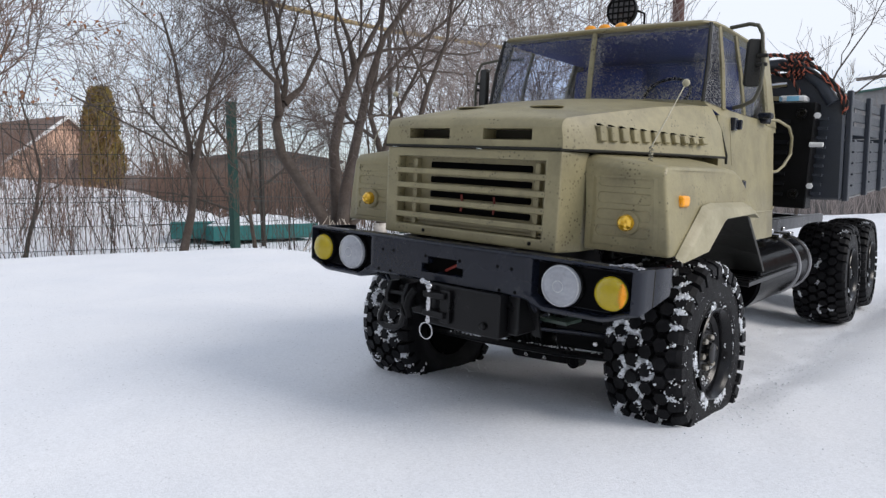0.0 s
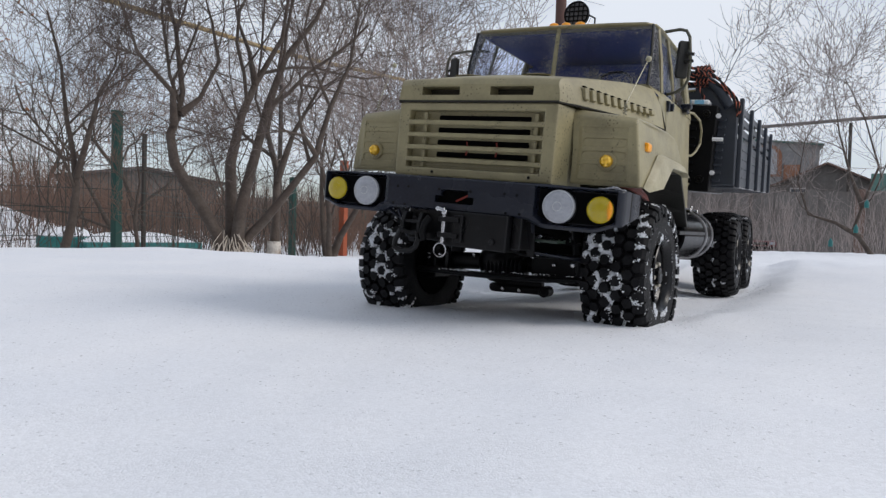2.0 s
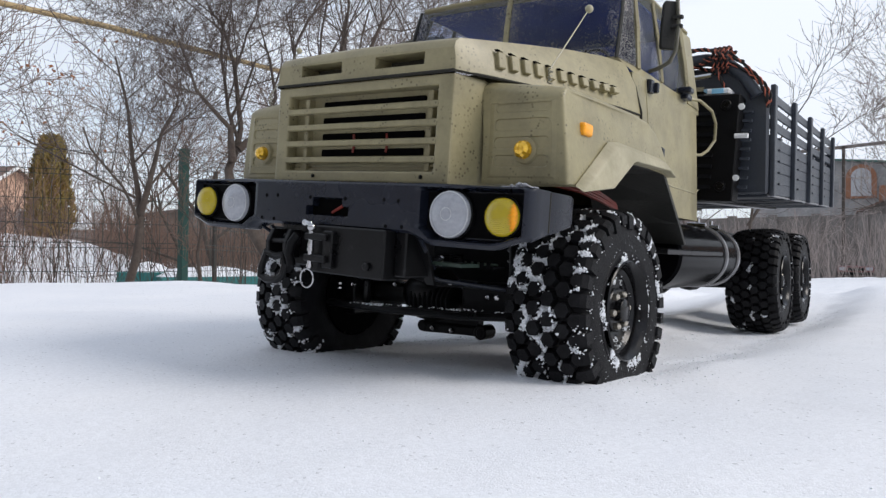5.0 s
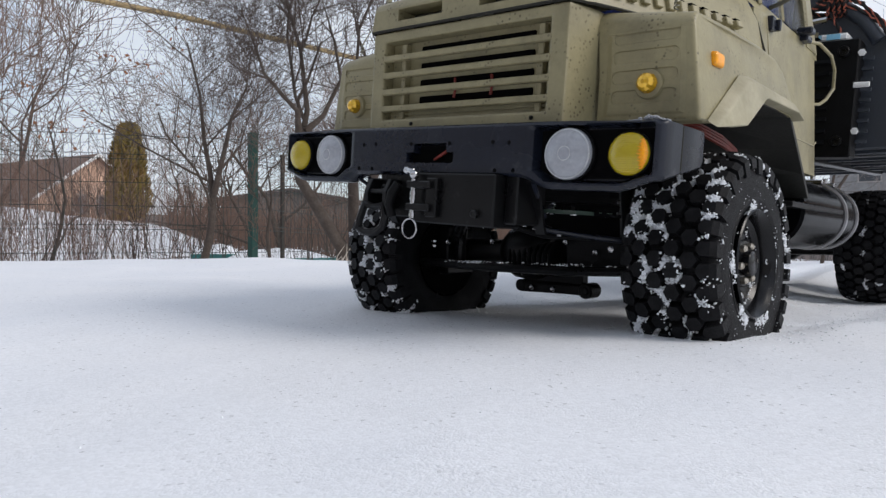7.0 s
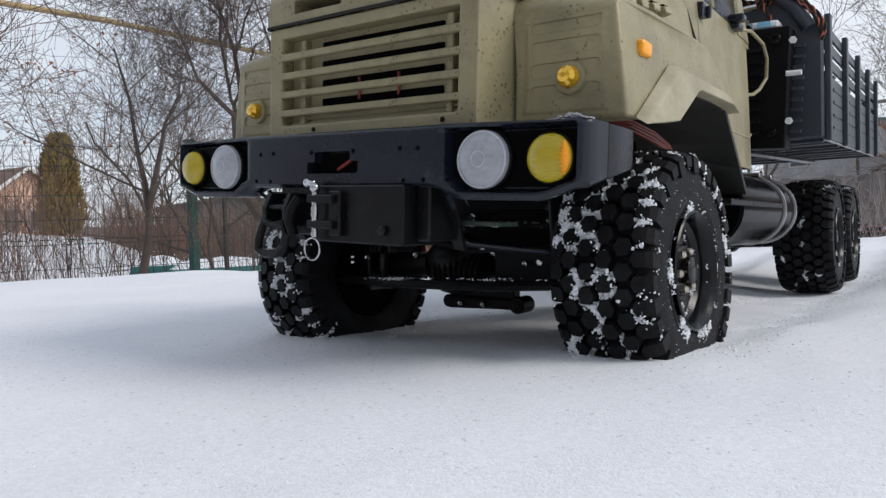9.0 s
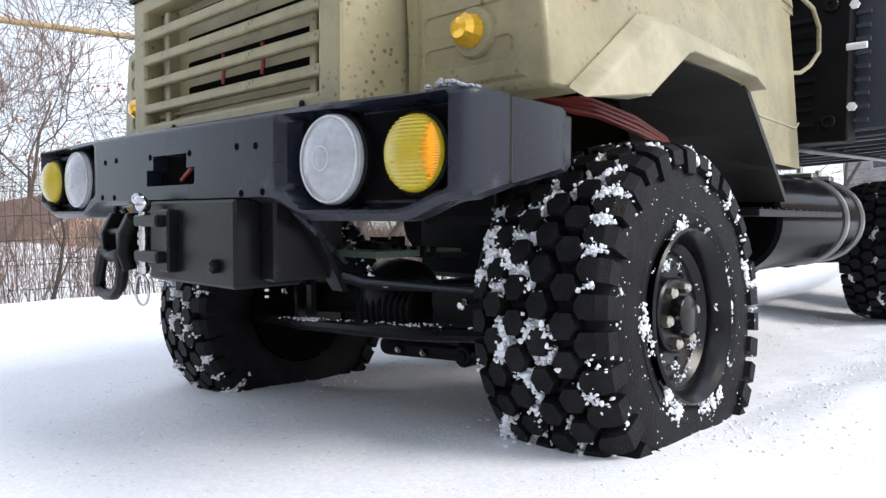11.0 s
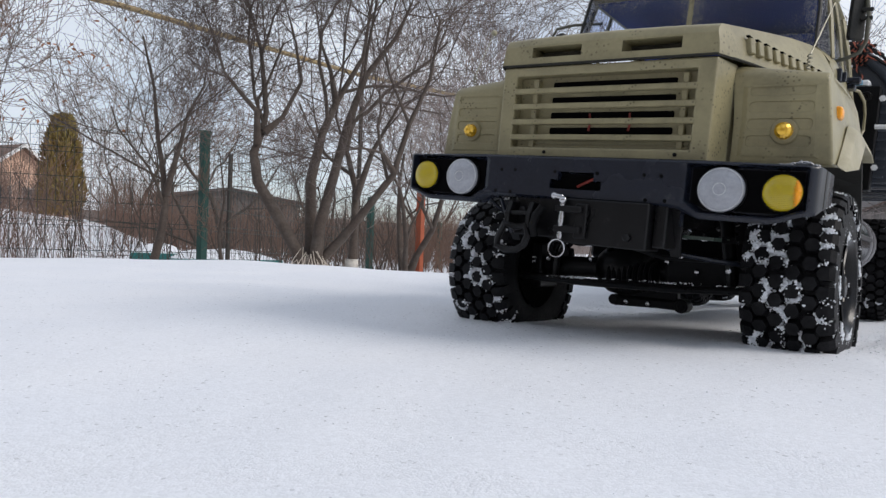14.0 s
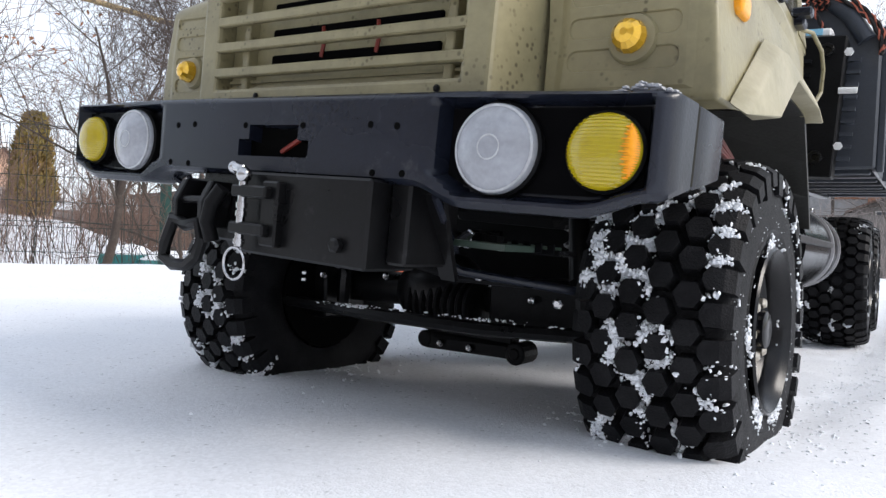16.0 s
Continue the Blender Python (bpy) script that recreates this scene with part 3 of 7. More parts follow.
def lamp(x, r, mat, ribs):
    lab = "round yellow fog lamp" if ribs else "round frosted clear headlamp"
    y = 0.0158
    bm = bmesh.new()
    lathe(bm, [(r + 0.0006, 0.0), (r + 0.0007, 0.0024), (r + 0.0001, 0.0030), (r - 0.0005, 0.0028), (r - 0.0005, 0.0)], aim((x, y, 0.0914), (0, -1, 0)), 40)
    h = part("fog_lamp" if ribs else "headlamp", bm, BLACK, truck, lab, smooth=True)
    h.matrix_local = SKEW
    bm = bmesh.new()
    prof = [(r * math.cos(a), 0.0030 + 0.0042 * math.sin(a)) for a in np.linspace(0, math.pi / 2, 9)]
    lathe(bm, [(r, 0.0)] + prof, aim((x, y, 0.0914), (0, -1, 0)), 40)
    part("lens", bm, mat, h, "ribbed yellow lens" if ribs else "frosted clear lens", smooth=True)
    if not ribs:
        bm = bmesh.new()
        tube(bm, [(x + r * 0.93 * math.cos(a), y - 0.0046, 0.0914 + r * 0.93 * math.sin(a)) for a in np.linspace(0, 2 * math.pi, 40, endpoint=False)], 0.00042, 6, closed=True)
        part("lens_rim", bm, LENS_RIM, h, "clear moulded rim", smooth=True)
        for rr, thick in ((0.26, 0.00024),):
            bm = bmesh.new()
            tube(bm, [(x + r * rr * math.cos(a), y - 0.0030 - 0.0042 * math.sqrt(1 - rr * rr), 0.0914 + r * rr * math.sin(a)) for a in np.linspace(0, 2 * math.pi, 32, endpoint=False)], thick, 5, closed=True)
            part("lens_ring", bm, LENS_RIM, h, smooth=True)
    if ribs:
        bm = bmesh.new()
        for k in np.linspace(-0.88, 0.88, 19):
            w = r * math.sqrt(1 - k * k) * 0.97
            pts = []
            for f in np.linspace(-1, 1, 9):
                rr = min(1.0, math.hypot(f * w / r, k))
                pts.append((x + f * w, y - 0.0031 - 0.0042 * math.sqrt(max(0, 1 - rr * rr)), 0.0914 + k * r))
            tube(bm, pts, 0.00018, 4)
        tagged(part("lens_ribs", bm, mat, h), kind="stuff")
        # an orange reflection painted on this lens as short coloured ribs
        if x > 0:
            bm = bmesh.new()
            for k in np.linspace(-0.66, 0.66, 22):
                w = r * math.sqrt(1 - k * k) * 0.97
                x0 = r * (0.58 + 0.12 * abs(k) + 0.06 * math.sin(k * 40))
                pts = []
                for f in np.linspace(min(x0, w - 0.0005), w, 5):
                    rr = min(1.0, math.hypot(f / r, k))
                    pts.append((x + f, y - 0.0033 - 0.0042 * math.sqrt(max(0, 1 - rr * rr)), 0.0914 + k * r))
                tube(bm, pts, [0.00012, 0.00030, 0.00040, 0.00036, 0.00020], 4)
            tagged(part("orange_reflection", bm, LENS_ORANGE, h, smooth=True), "orange reflection drawn as ribs on the yellow lens", kind="stuff")


FROST = material("frozen_droplet", (0.30, 0.30, 0.31), 0.35)
# Olive darkened to put the intakes' inner shade into the colour.
INTAKE = material("shaded_olive_intake", (0.045, 0.040, 0.026), 0.8)


def front_body():
    # front cowl: the grille panel with its opening
    yf, o = 0.0265, (-0.0535, 0.0545, 0.1125, 0.1550)
    bm = bmesh.new()
    outer = [(-0.0630, 0.1060), (0.0640, 0.1060), (0.0640, 0.1605), (-0.0630, 0.1605)]
    inner = [(o[0], o[2]), (o[1], o[2]), (o[1], o[3]), (o[0], o[3])]
    fo = [bm.verts.new((x, yf, z)) for x, z in outer]
    fi = [bm.verts.new((x, yf, z)) for x, z in inner]
    bi = [bm.verts.new((x, yf + 0.007, z)) for x, z in inner]
    bk = [bm.verts.new((x * 1.07, 0.0450, z)) for x, z in outer]
    bb = [bm.verts.new((x * 1.07, 0.075, z)) for x, z in outer]
    for i in range(4):
        j = (i + 1) % 4
        bm.faces.new((fo[i], fo[j], fi[j], fi[i]))
        bm.faces.new((fi[i], fi[j], bi[j], bi[i]))
        bm.faces.new((fo[i], bk[i], bk[j], fo[j]))
        bm.faces.new((bk[i], bb[i], bb[j], bk[j]))
    cowl = part("grille_panel", bm, OLIVE, truck, "olive front panel with slatted grille", bevel=0.0012, segments=2)
    # back plate; near-black strips on it paint in the shade of its slots
    bm = bmesh.new()
    box(bm, o[0], o[1], yf + 0.0072, yf + 0.009, o[2], o[3])
    part("grille_back", bm, OLIVE, cowl)
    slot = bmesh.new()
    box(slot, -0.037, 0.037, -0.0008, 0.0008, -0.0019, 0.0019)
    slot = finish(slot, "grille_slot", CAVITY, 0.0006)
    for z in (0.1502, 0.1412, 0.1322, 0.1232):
        same_part("grille_slot", slot, cowl, pose(0.0055, yf + 0.0070, z), "near-black strip painting a slot's shade")
    for x in (-0.006, 0.018):
        bm = bmesh.new()
        tube(bm, [(x, yf + 0.0058, 0.1230), (x + 0.001, yf + 0.0055, 0.1270), (x, yf + 0.006, 0.1330)], 0.0007, 6)
        part("red_cable", bm, RED_WIRE, cowl, "red cable behind the grille")
    bar = bmesh.new()
    box(bar, o[0] - 0.001, o[1] + 0.001, -0.0014, 0.0014, -0.0017, 0.0017)
    bar = finish(bar, "grille_bar", OLIVE, 0.0005)
    for z in (0.1460, 0.1368, 0.1276, 0.1184):
        same_part("grille_bar", bar, cowl, pose(0, yf + 0.0010, z))
    thin = bmesh.new()
    box(thin, o[0] + 0.002, o[1] - 0.002, -0.0006, 0.0006, -0.0005, 0.0005)
    thin = finish(thin, "grille_bar", OLIVE)
    for z in (0.1158, 0.1136):
        same_part("grille_bar", thin, cowl, pose(0, yf + 0.0052, z))
    post = bmesh.new()
    box(post, -0.0016, 0.0016, -0.0025, 0.0025, -0.0205, 0.0205)
    post = finish(post, "grille_post", OLIVE, 0.0004)
    for x in (-0.0415, 0.0480):
        same_part("grille_post", post, cowl, pose(x, yf + 0.0055, 0.1332))
    nub = bmesh.new()
    lathe(nub, [(0, 0), (0.0011, 0), (0.0011, 0.0005), (0.0005, 0.0008), (0, 0.0008)], aim((0, 0, 0), (0, -1, 0)), 10)
    nub = finish(nub, "panel_screw", BLACK)
    for x in (-0.030, 0.0475):
        same_part("panel_screw", nub, cowl, pose(x, yf - 0.0002, 0.1095))

    # hood
    def ring(y, half_low, z_low, half_top, z_top, crown):
        pts = [(half_low, y, z_low), (half_low - (half_low - half_top) * 0.35, y, z_low + (z_top - z_low) * 0.55), (half_top, y, z_top)]
        pts += [(half_top * f, y, z_top + crown * (1 - f * f)) for f in (0.8, 0.55, 0.28)]
        full = pts + [(0, y, z_top + crown)] + mirror_x(pts[::-1])
        return full
    rings = [ring(0.0262, 0.0645, 0.1618, 0.0630, 0.1728, 0.0010), ring(0.0272, 0.0650, 0.1618, 0.0628, 0.1758, 0.0012), ring(0.0300, 0.0662, 0.1618, 0.0634, 0.1780, 0.0014),
             ring(0.0480, 0.0725, 0.1622, 0.0668, 0.1812, 0.0032), ring(0.0780, 0.0825, 0.1628, 0.0730, 0.1862, 0.0048),
             ring(0.1120, 0.0925, 0.1634, 0.0805, 0.1915, 0.0058), ring(0.1450, 0.1000, 0.1640, 0.0870, 0.1955, 0.0062), ring(0.1730, 0.1030, 0.1645, 0.0905, 0.1975, 0.0060)]
    bm = bmesh.new()
    loft(bm, rings, cap=False, closed=False)
    loft(bm, [rings[0], [(x, y + 0.004, z) for x, y, z in rings[0]]], closed=False, cap=False)
    bmesh.ops.remove_doubles(bm, verts=bm.verts, dist=1e-6)
    hood = part("hood", bm, OLIVE, truck, "olive bonnet with two intakes and side louvres", smooth=True)
    for x0, x1 in ((-0.0445, -0.0125), (0.0120, 0.0450)):
        bm = bmesh.new()
        box(bm, x0 - 0.001, x1 + 0.001, 0.0395, 0.0410, 0.1650, 0.1735)
        part("hood_intake", bm, INTAKE, hood, "dark back of the intake slot")
    # front lip of the hood with its two deep intake openings
    bm = bmesh.new()
    loops = [[(x, 0.0262, z) for x, y, z in rings[0]]]
    loops += [[(x0, 0.0262, 0.1660), (x1, 0.0262, 0.1660), (x1, 0.0262, 0.1722), (x0, 0.0262, 0.1722)] for x0, x1 in ((-0.0445, -0.0125), (0.0120, 0.0450))]
    edges = []
    for k, loop in enumerate(loops):
        vs = [bm.verts.new(p) for p in loop]
        edges += [bm.edges.new((vs[i], vs[(i + 1) % len(vs)])) for i in range(len(vs))]
        if k:
            deep = [bm.verts.new((x, 0.0396, z + (0.0012 if z < 0.168 else 0))) for x, y, z in loop]
            for i in range(4):
                j = (i + 1) % 4
                bm.faces.new((vs[i], vs[j], deep[j], deep[i]))
    bmesh.ops.triangle_fill(bm, edges=edges, use_beauty=True, normal=(0, -1, 0))
    part("hood_lip", bm, OLIVE, hood)
    for x in (-0.028, 0.029):
        bm = bmesh.new()
        lathe(bm, [(0, 0), (0.011, 0), (0.0115, 0.0006), (0.009, 0.001), (0, 0.001)], pose(x, 0.066, 0.1876) @ Matrix.Diagonal((1, 0.45, 1, 1)), 24)
        part("hood_boss", bm, OLIVE, hood, smooth=True)
    # louvres on both flanks
    for s in (1, -1):
        for k in range(11):
            f = k / 10
            y = 0.0500 + 0.0860 * f
            x = 0.0718 + 0.0262 * f
            z = 0.1756 - 0.0010 * f
            size = 0.0082 - 0.0046 * f
            bm = bmesh.new()
            prism(bm, [(s * (x + 0.0012), y, z), (s * (x + 0.0028), y + 0.0046, z + 0.0001), (s * (x + 0.0040), y + 0.0046, z - size), (s * (x + 0.0026), y, z - size)], (s * -0.004, 0.0004, -0.001))
            part("louvre", bm, OLIVE, hood, bevel=0.0004)
            # near-black wedge paints in the shade of the louvre's opening
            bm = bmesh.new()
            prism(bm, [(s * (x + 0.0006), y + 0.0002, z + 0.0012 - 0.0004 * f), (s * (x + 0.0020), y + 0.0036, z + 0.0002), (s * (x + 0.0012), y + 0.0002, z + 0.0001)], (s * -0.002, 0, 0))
            part("louvre_slit_shade", bm, CAVITY, hood)
    # dark seam under the hood
    bm = bmesh.new()
    seam = [(0.0640, 0.0260, 0.1614), (0.0725, 0.048, 0.1618), (0.0825, 0.078, 0.1624), (0.0925, 0.112, 0.1630), (0.1000, 0.145, 0.1636), (0.1026, 0.172, 0.1641)]
    tube(bm, mirror_x(seam[::-1]) + seam, 0.0008, 5)
    part("hood_seam", bm, SEAM, hood)
    for s in (1, -1):
        bm = bmesh.new()
        tube(bm, [(s * 0.1034, 0.1740, 0.1600), (s * 0.1030, 0.1738, 0.166), (s * 0.1012, 0.1735, 0.172), (s * 0.0985, 0.1732, 0.182), (s * 0.0950, 0.1730, 0.189)], [0.0009, 0.0010, 0.0008, 0.0005, 0.0003], 5)
        part("hood_seam", bm, SEAM, hood)


def fender(s):
    # outline of the outer side, looking from the flank: y, z
    side = [(0.0455, 0.1085), (0.0450, 0.1300), (0.0450, 0.1510), (0.0490, 0.1550), (0.0800, 0.1556), (0.1250, 0.1560), (0.1520, 0.1552), (0.1660, 0.1512),
            (0.1745, 0.1455), (0.1850, 0.1330), (0.1800, 0.1270), (0.1120, 0.1285), (0.0920, 0.1120), (0.0600, 0.1090)]

    def out(y, z):
        return 0.1128 + 0.0060 * step(0.156, 0.108, z) + 0.0035 * step(0.04, 0.11, y)

    def inn(y, z):
        return min(0.0960, max(0.066, 0.0680 + 0.33 * (y - 0.045))) if z > 0.150 else 0.0705

    bm = bmesh.new()
    a = [bm.verts.new((s * out(y, z), y, z)) for y, z in side]
    b = [bm.verts.new((s * inn(y, z), y + 0.001, z + (0.0055 if z > 0.15 else 0))) for y, z in side]
    bm.faces.new(a)
    for i in range(len(a)):
        if i in (10, 11, 12):
            continue
        j = (i + 1) % len(a)
        bm.faces.new((a[i], b[i], b[j], a[j]))
    f = part("fender", bm, OLIVE, truck, "olive front wing with ribbed front panel", bevel=0.0022, smooth=True, segments=3)
    # raised arch flare
    bm = bmesh.new()
    x = lambda y, z: out(y, z) + 0.0006
    lip = [(0.0500, 0.1088), (0.0880, 0.1352), (0.1000, 0.1368), (0.1640, 0.1366), (0.1830, 0.1295)]
    arch = [(0.0820, 0.1105), (0.1080, 0.1262), (0.1130, 0.1275), (0.1700, 0.1290), (0.1800, 0.1262)]
    rows = []
    for (y0, z0), (y1, z1) in zip(lip, arch):
        rows.append([(s * x(y0, z0), y0, z0), (s * (x(y0, z0) + 0.0048), y0 + 0.0022, z0 - 0.0032), (s * (x(y1, z1) + 0.0056), y1, z1), (s * (x(y1, z1) - 0.003), y1 + 0.001, z1 - 0.0006)])
    loft(bm, rows, cap=True)
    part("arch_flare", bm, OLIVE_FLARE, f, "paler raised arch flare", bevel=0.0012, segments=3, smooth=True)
    # liner: roof and sloping back of the arch
    bm = bmesh.new()
    prof = [(0.0950, 0.1150), (0.1120, 0.1265), (0.1740, 0.1278), (0.1950, 0.1120), (0.2130, 0.0985), (0.2300, 0.0850)]
    loft(bm, [[(s * 0.068, y - 0.02 * step(0.13, 0.09, z), z), (s * 0.1198, y, z), (s * 0.1198, y + 0.003, z + 0.0012), (s * 0.068, y + 0.003, z + 0.0012)] for y, z in prof])
    part("arch_liner", bm, LINER, f, "black wheel arch liner and flap")
    # front panel with four pressed slots
    def face_y(px, z):
        return 0.0455 - 0.0005 * step(0.1085, 0.130, z) + 0.001 * (out(0.045, z) - px) / (out(0.045, z) - 0.0705)

    def loop(bm, pts, lift):
        vs = [bm.verts.new((s * px, face_y(px, z) - lift, z)) for px, z in pts]
        return vs, [bm.edges.new((vs[k], vs[(k + 1) % len(vs)])) for k in range(len(vs))]

    def band(bm, one, two):
        for k in range(len(one)):
            bm.faces.new((one[k], one[(k + 1) % len(one)], two[(k + 1) % len(two)], two[k]))

    def pill(x0, x1, z, half, r):
        pts = []
        for cx, cz, a0 in ((x1 - r, z + half - r, 0), (x0 + r, z + half - r, 90), (x0 + r, z - half + r, 180), (x1 - r, z - half + r, 270)):
            pts += [(cx + r * math.cos(radians(a0 + k)), cz + r * math.sin(radians(a0 + k))) for k in (0, 30, 60, 90)]
        return pts

    bm = bmesh.new()
    rim_pts = [(0.0722, 0.1110), (0.1135, 0.1110), (0.1128, 0.1300), (0.1108, 0.1490), (0.0722, 0.1490)]
    outer, _ = loop(bm, rim_pts, -0.0003)
    top, edges = loop(bm, [(0.0926 + (px - 0.0926) * 0.83, 0.1325 + (z - 0.1325) * 0.93) for px, z in rim_pts], 0.0006)
    band(bm, outer, top)
    for z in (0.1462, 0.1374, 0.1286, 0.1198):
        hole, e = loop(bm, pill(0.0770, 0.1080, z, 0.0030, 0.0024), 0.0006)
        edges += e
        deep, _ = loop(bm, pill(0.0775, 0.1075, z, 0.0025, 0.0020), -0.0004)
        band(bm, hole, deep)
    bmesh.ops.triangle_fill(bm, edges=edges, use_beauty=True, use_dissolve=False)
    bmesh.ops.recalc_face_normals(bm, faces=bm.faces)
    part("slotted_panel", bm, OLIVE, f, "olive front panel with four pressed slots")
    # amber lamp
    bm = bmesh.new()
    lathe(bm, [(0, 0), (0.0068, 0), (0.0062, 0.0016), (0.0045, 0.0022), (0, 0.0022)], aim((s * 0.0955, 0.0455, 0.1248), (0, -1, 0)), 24)
    part("amber_lamp", bm, OLIVE, f, "small amber lamp on an olive boss", smooth=True)
    bm = bmesh.new()
    lathe(bm, [(0.0044, 0.0015), (0.0046, 0.0030), (0.0040, 0.0054), (0.0026, 0.0070), (0.0010, 0.0076), (0, 0.0076)], aim((s * 0.0955, 0.0455, 0.1248), (0, -1, 0)), 14)
    part("lens", bm, LENS_AMBER, f, "faceted amber lens")
    # side marker
    bm = bmesh.new()
    box(bm, s * 0.1130, s * 0.1185, 0.0600, 0.0705, 0.1342, 0.1404)
    part("side_marker", bm, LENS_ORANGE, f, "orange side marker lamp", bevel=0.0019, segments=3, smooth=True)
    # whip aerial
    bm = bmesh.new()
    base = Vector((s * 0.1020, 0.0520, 0.1575))
    coil = [base + Vector((0.0011 * math.cos(k * 1.05), 0.0011 * math.sin(k * 1.05), 0.00032 * k)) for k in range(26)]
    tube(bm, coil, 0.0004, 4)
    top = Vector((s * 0.1075, 0.0780, 0.2005))
    tube(bm, [base + Vector((0, 0, 0.0075)), top], [0.00045, 0.00028], 6)
    part("aerial", bm, material("aerial_wire", (0.22, 0.21, 0.16), 0.4, metal=0.5), f, "thin whip aerial on a spring")
    bm = bmesh.new()
    bmesh.ops.create_uvsphere(bm, u_segments=12, v_segments=8, radius=0.0021, matrix=Matrix.Translation(top))
    part("aerial_knob", bm, KNOB, f, "pale round aerial tip", smooth=True)


def door_x(z):
    """Half width of the cab at a height: the flanks lean in above the sill."""
    for (z0, x0), (z1, x1) in zip(CAB_SIDE, CAB_SIDE[1:]):
        if z <= z1:
            return x0 + (x1 - x0) * max(0.0, z - z0) / (z1 - z0)
    return CAB_SIDE[-1][1]


CAB_SIDE = ((0.1000, 0.1045), (0.1600, 0.0995), (0.1920, 0.0965), (0.2550, 0.0835))


def cab():
    # lower shell: the two flanks with doors, firewall and floor
    sides = []
    for s in (1, -1):
        bm = bmesh.new()
        rows = []
        for y, zb in ((0.1745, 0.1510), (0.1770, 0.1490), (0.1800, 0.1450), (0.1860, 0.1380), (0.1940, 0.1270), (0.2060, 0.1160), (0.2200, 0.1060), (0.2500, 0.1050), (0.2900, 0.1050), (0.3140, 0.1050), (0.3190, 0.1060)):
            zs = [zb + (0.1920 - zb) * k / 5 for k in range(6)]
            tuck = 0.0030 * step(0.312, 0.320, y) + 0.0015 * step(0.180, 0.1740, y)
            rows.append([(s * (door_x(z) - tuck), y, z) for z in zs] + [(s * 0.0880, y, z) for z in zs[::-1]])
        loft(bm, rows)
        sides.append(bm)
    bm = bmesh.new()
    box(bm, -0.0930, 0.0930, 0.3120, 0.3185, 0.1055, 0.1920)
    box(bm, -0.0930, 0.0930, 0.1780, 0.1820, 0.1320, 0.1900)
    prism(bm, [(-0.0960, 0.1745, 0.1600), (0.0960, 0.1745, 0.1600), (0.0945, 0.1745, 0.1890), (0.0880, 0.1745, 0.1960), (0.0, 0.1745, 0.2015), (-0.0880, 0.1745, 0.1960), (-0.0945, 0.1745, 0.1890)], (0, 0.003, 0))
    box(bm, -0.0960, 0.0960, 0.2250, 0.3120, 0.1055, 0.1100)
    shell = part("cab", bm, OLIVE, truck, "olive cab with split windscreen", bevel=0.0012, segments=2)
    for bm in sides:
        part("door", bm, OLIVE, shell, "olive cab door", smooth=True)
    # cowl ring between hood and windscreen
    bm = bmesh.new()
    ring_a = [(0.0966, 0.3195, 0.1900), (0.0966, 0.1960, 0.1900), (0.0955, 0.1810, 0.1915), (0.0900, 0.1690, 0.1975), (0.045, 0.1700, 0.2020), (0, 0.1705, 0.2030)]
    ring_b = [(0.0958, 0.3195, 0.1968), (0.0958, 0.1975, 0.1968), (0.0935, 0.1860, 0.1985), (0.0862, 0.1684, 0.2012), (0.045, 0.1712, 0.2034), (0, 0.1725, 0.2044)]
    ring_c = [(x * 0.95, y + 0.006, z) for x, y, z in ring_b]
    full = [r + mirror_x(r[:-1][::-1]) for r in (ring_a, ring_b, ring_c)]
    loft(bm, full, closed=False, cap=False)
    part("window_sill", bm, OLIVE, shell, smooth=True)
    # roof with drip rail
    bm = bmesh.new()
    def plan(k, z, dy=0.0):
        pts = [(0.0, 0.1752), (0.050, 0.1762), (0.0770, 0.1785), (0.0832, 0.1850), (0.0848, 0.2000), (0.0850, 0.3050), (0.0800, 0.3180)]
        half = [(x * k, 0.247 + (y - 0.247) * k + dy, z) for x, y in pts]
        return half + mirror_x(half[1:][::-1])
    loft(bm, [plan(1.0, 0.2522), plan(1.020, 0.2536), plan(1.018, 0.2548), plan(0.97, 0.2562), plan(0.86, 0.2574), plan(0.6, 0.2580)])
    part("roof", bm, OLIVE, shell, "olive cab roof with drip rail", smooth=True)
    # pillars
    rails = [((0.0, 0.1726, 0.2030), (0.0, 0.1768, 0.2535), 0.0021), ((0.0862, 0.1684, 0.2005), (0.0830, 0.1798, 0.2535), 0.0013),
             ((0.0942, 0.1860, 0.1965), (0.0840, 0.1935, 0.2535), 0.0020), ((0.0962, 0.2275, 0.1965), (0.0848, 0.2275, 0.2535), 0.0017),
             ((0.0962, 0.2885, 0.1965), (0.0848, 0.2885, 0.2535), 0.0024)]
    for p0, p1, r in rails:
        for s in ((1, -1) if p0[0] else (1,)):
            bm = bmesh.new()
            back = Vector((0, 0.016 if s < 0 and p0[1] > 0.25 else 0, 0))     # the far door's window runs further back
            a, b = Vector((p0[0] * s, *p0[1:])) + back, Vector((p1[0] * s, *p1[1:])) + back
            tube(bm, [a, (a + b) / 2 + Vector((0.001 * s if p0[0] else 0, -0.0006, 0)), b], r, 6)
            part("pillar", bm, LINER if r < 0.0015 else OLIVE, shell, "dark rubber seal" if r < 0.0015 else "", smooth=True)
    bm = bmesh.new()
    for x0, x1 in ((-0.0960, -0.055), (0.055, 0.0960)):
        loft(bm, [[(x, 0.3140, 0.1900), (x, 0.3190, 0.1900), (x * 0.875, 0.3175, 0.2530), (x * 0.875, 0.3130, 0.2530)] for x in (x0, x1)])
    for s in (1, -1):
        loft(bm, [[(s * 0.0968, y, 0.1940), (s * 0.0930, y, 0.1940), (s * 0.0815, y, 0.2530), (s * 0.0852, y, 0.2530)] for y in (0.2890 if s > 0 else 0.3050, 0.3185)])
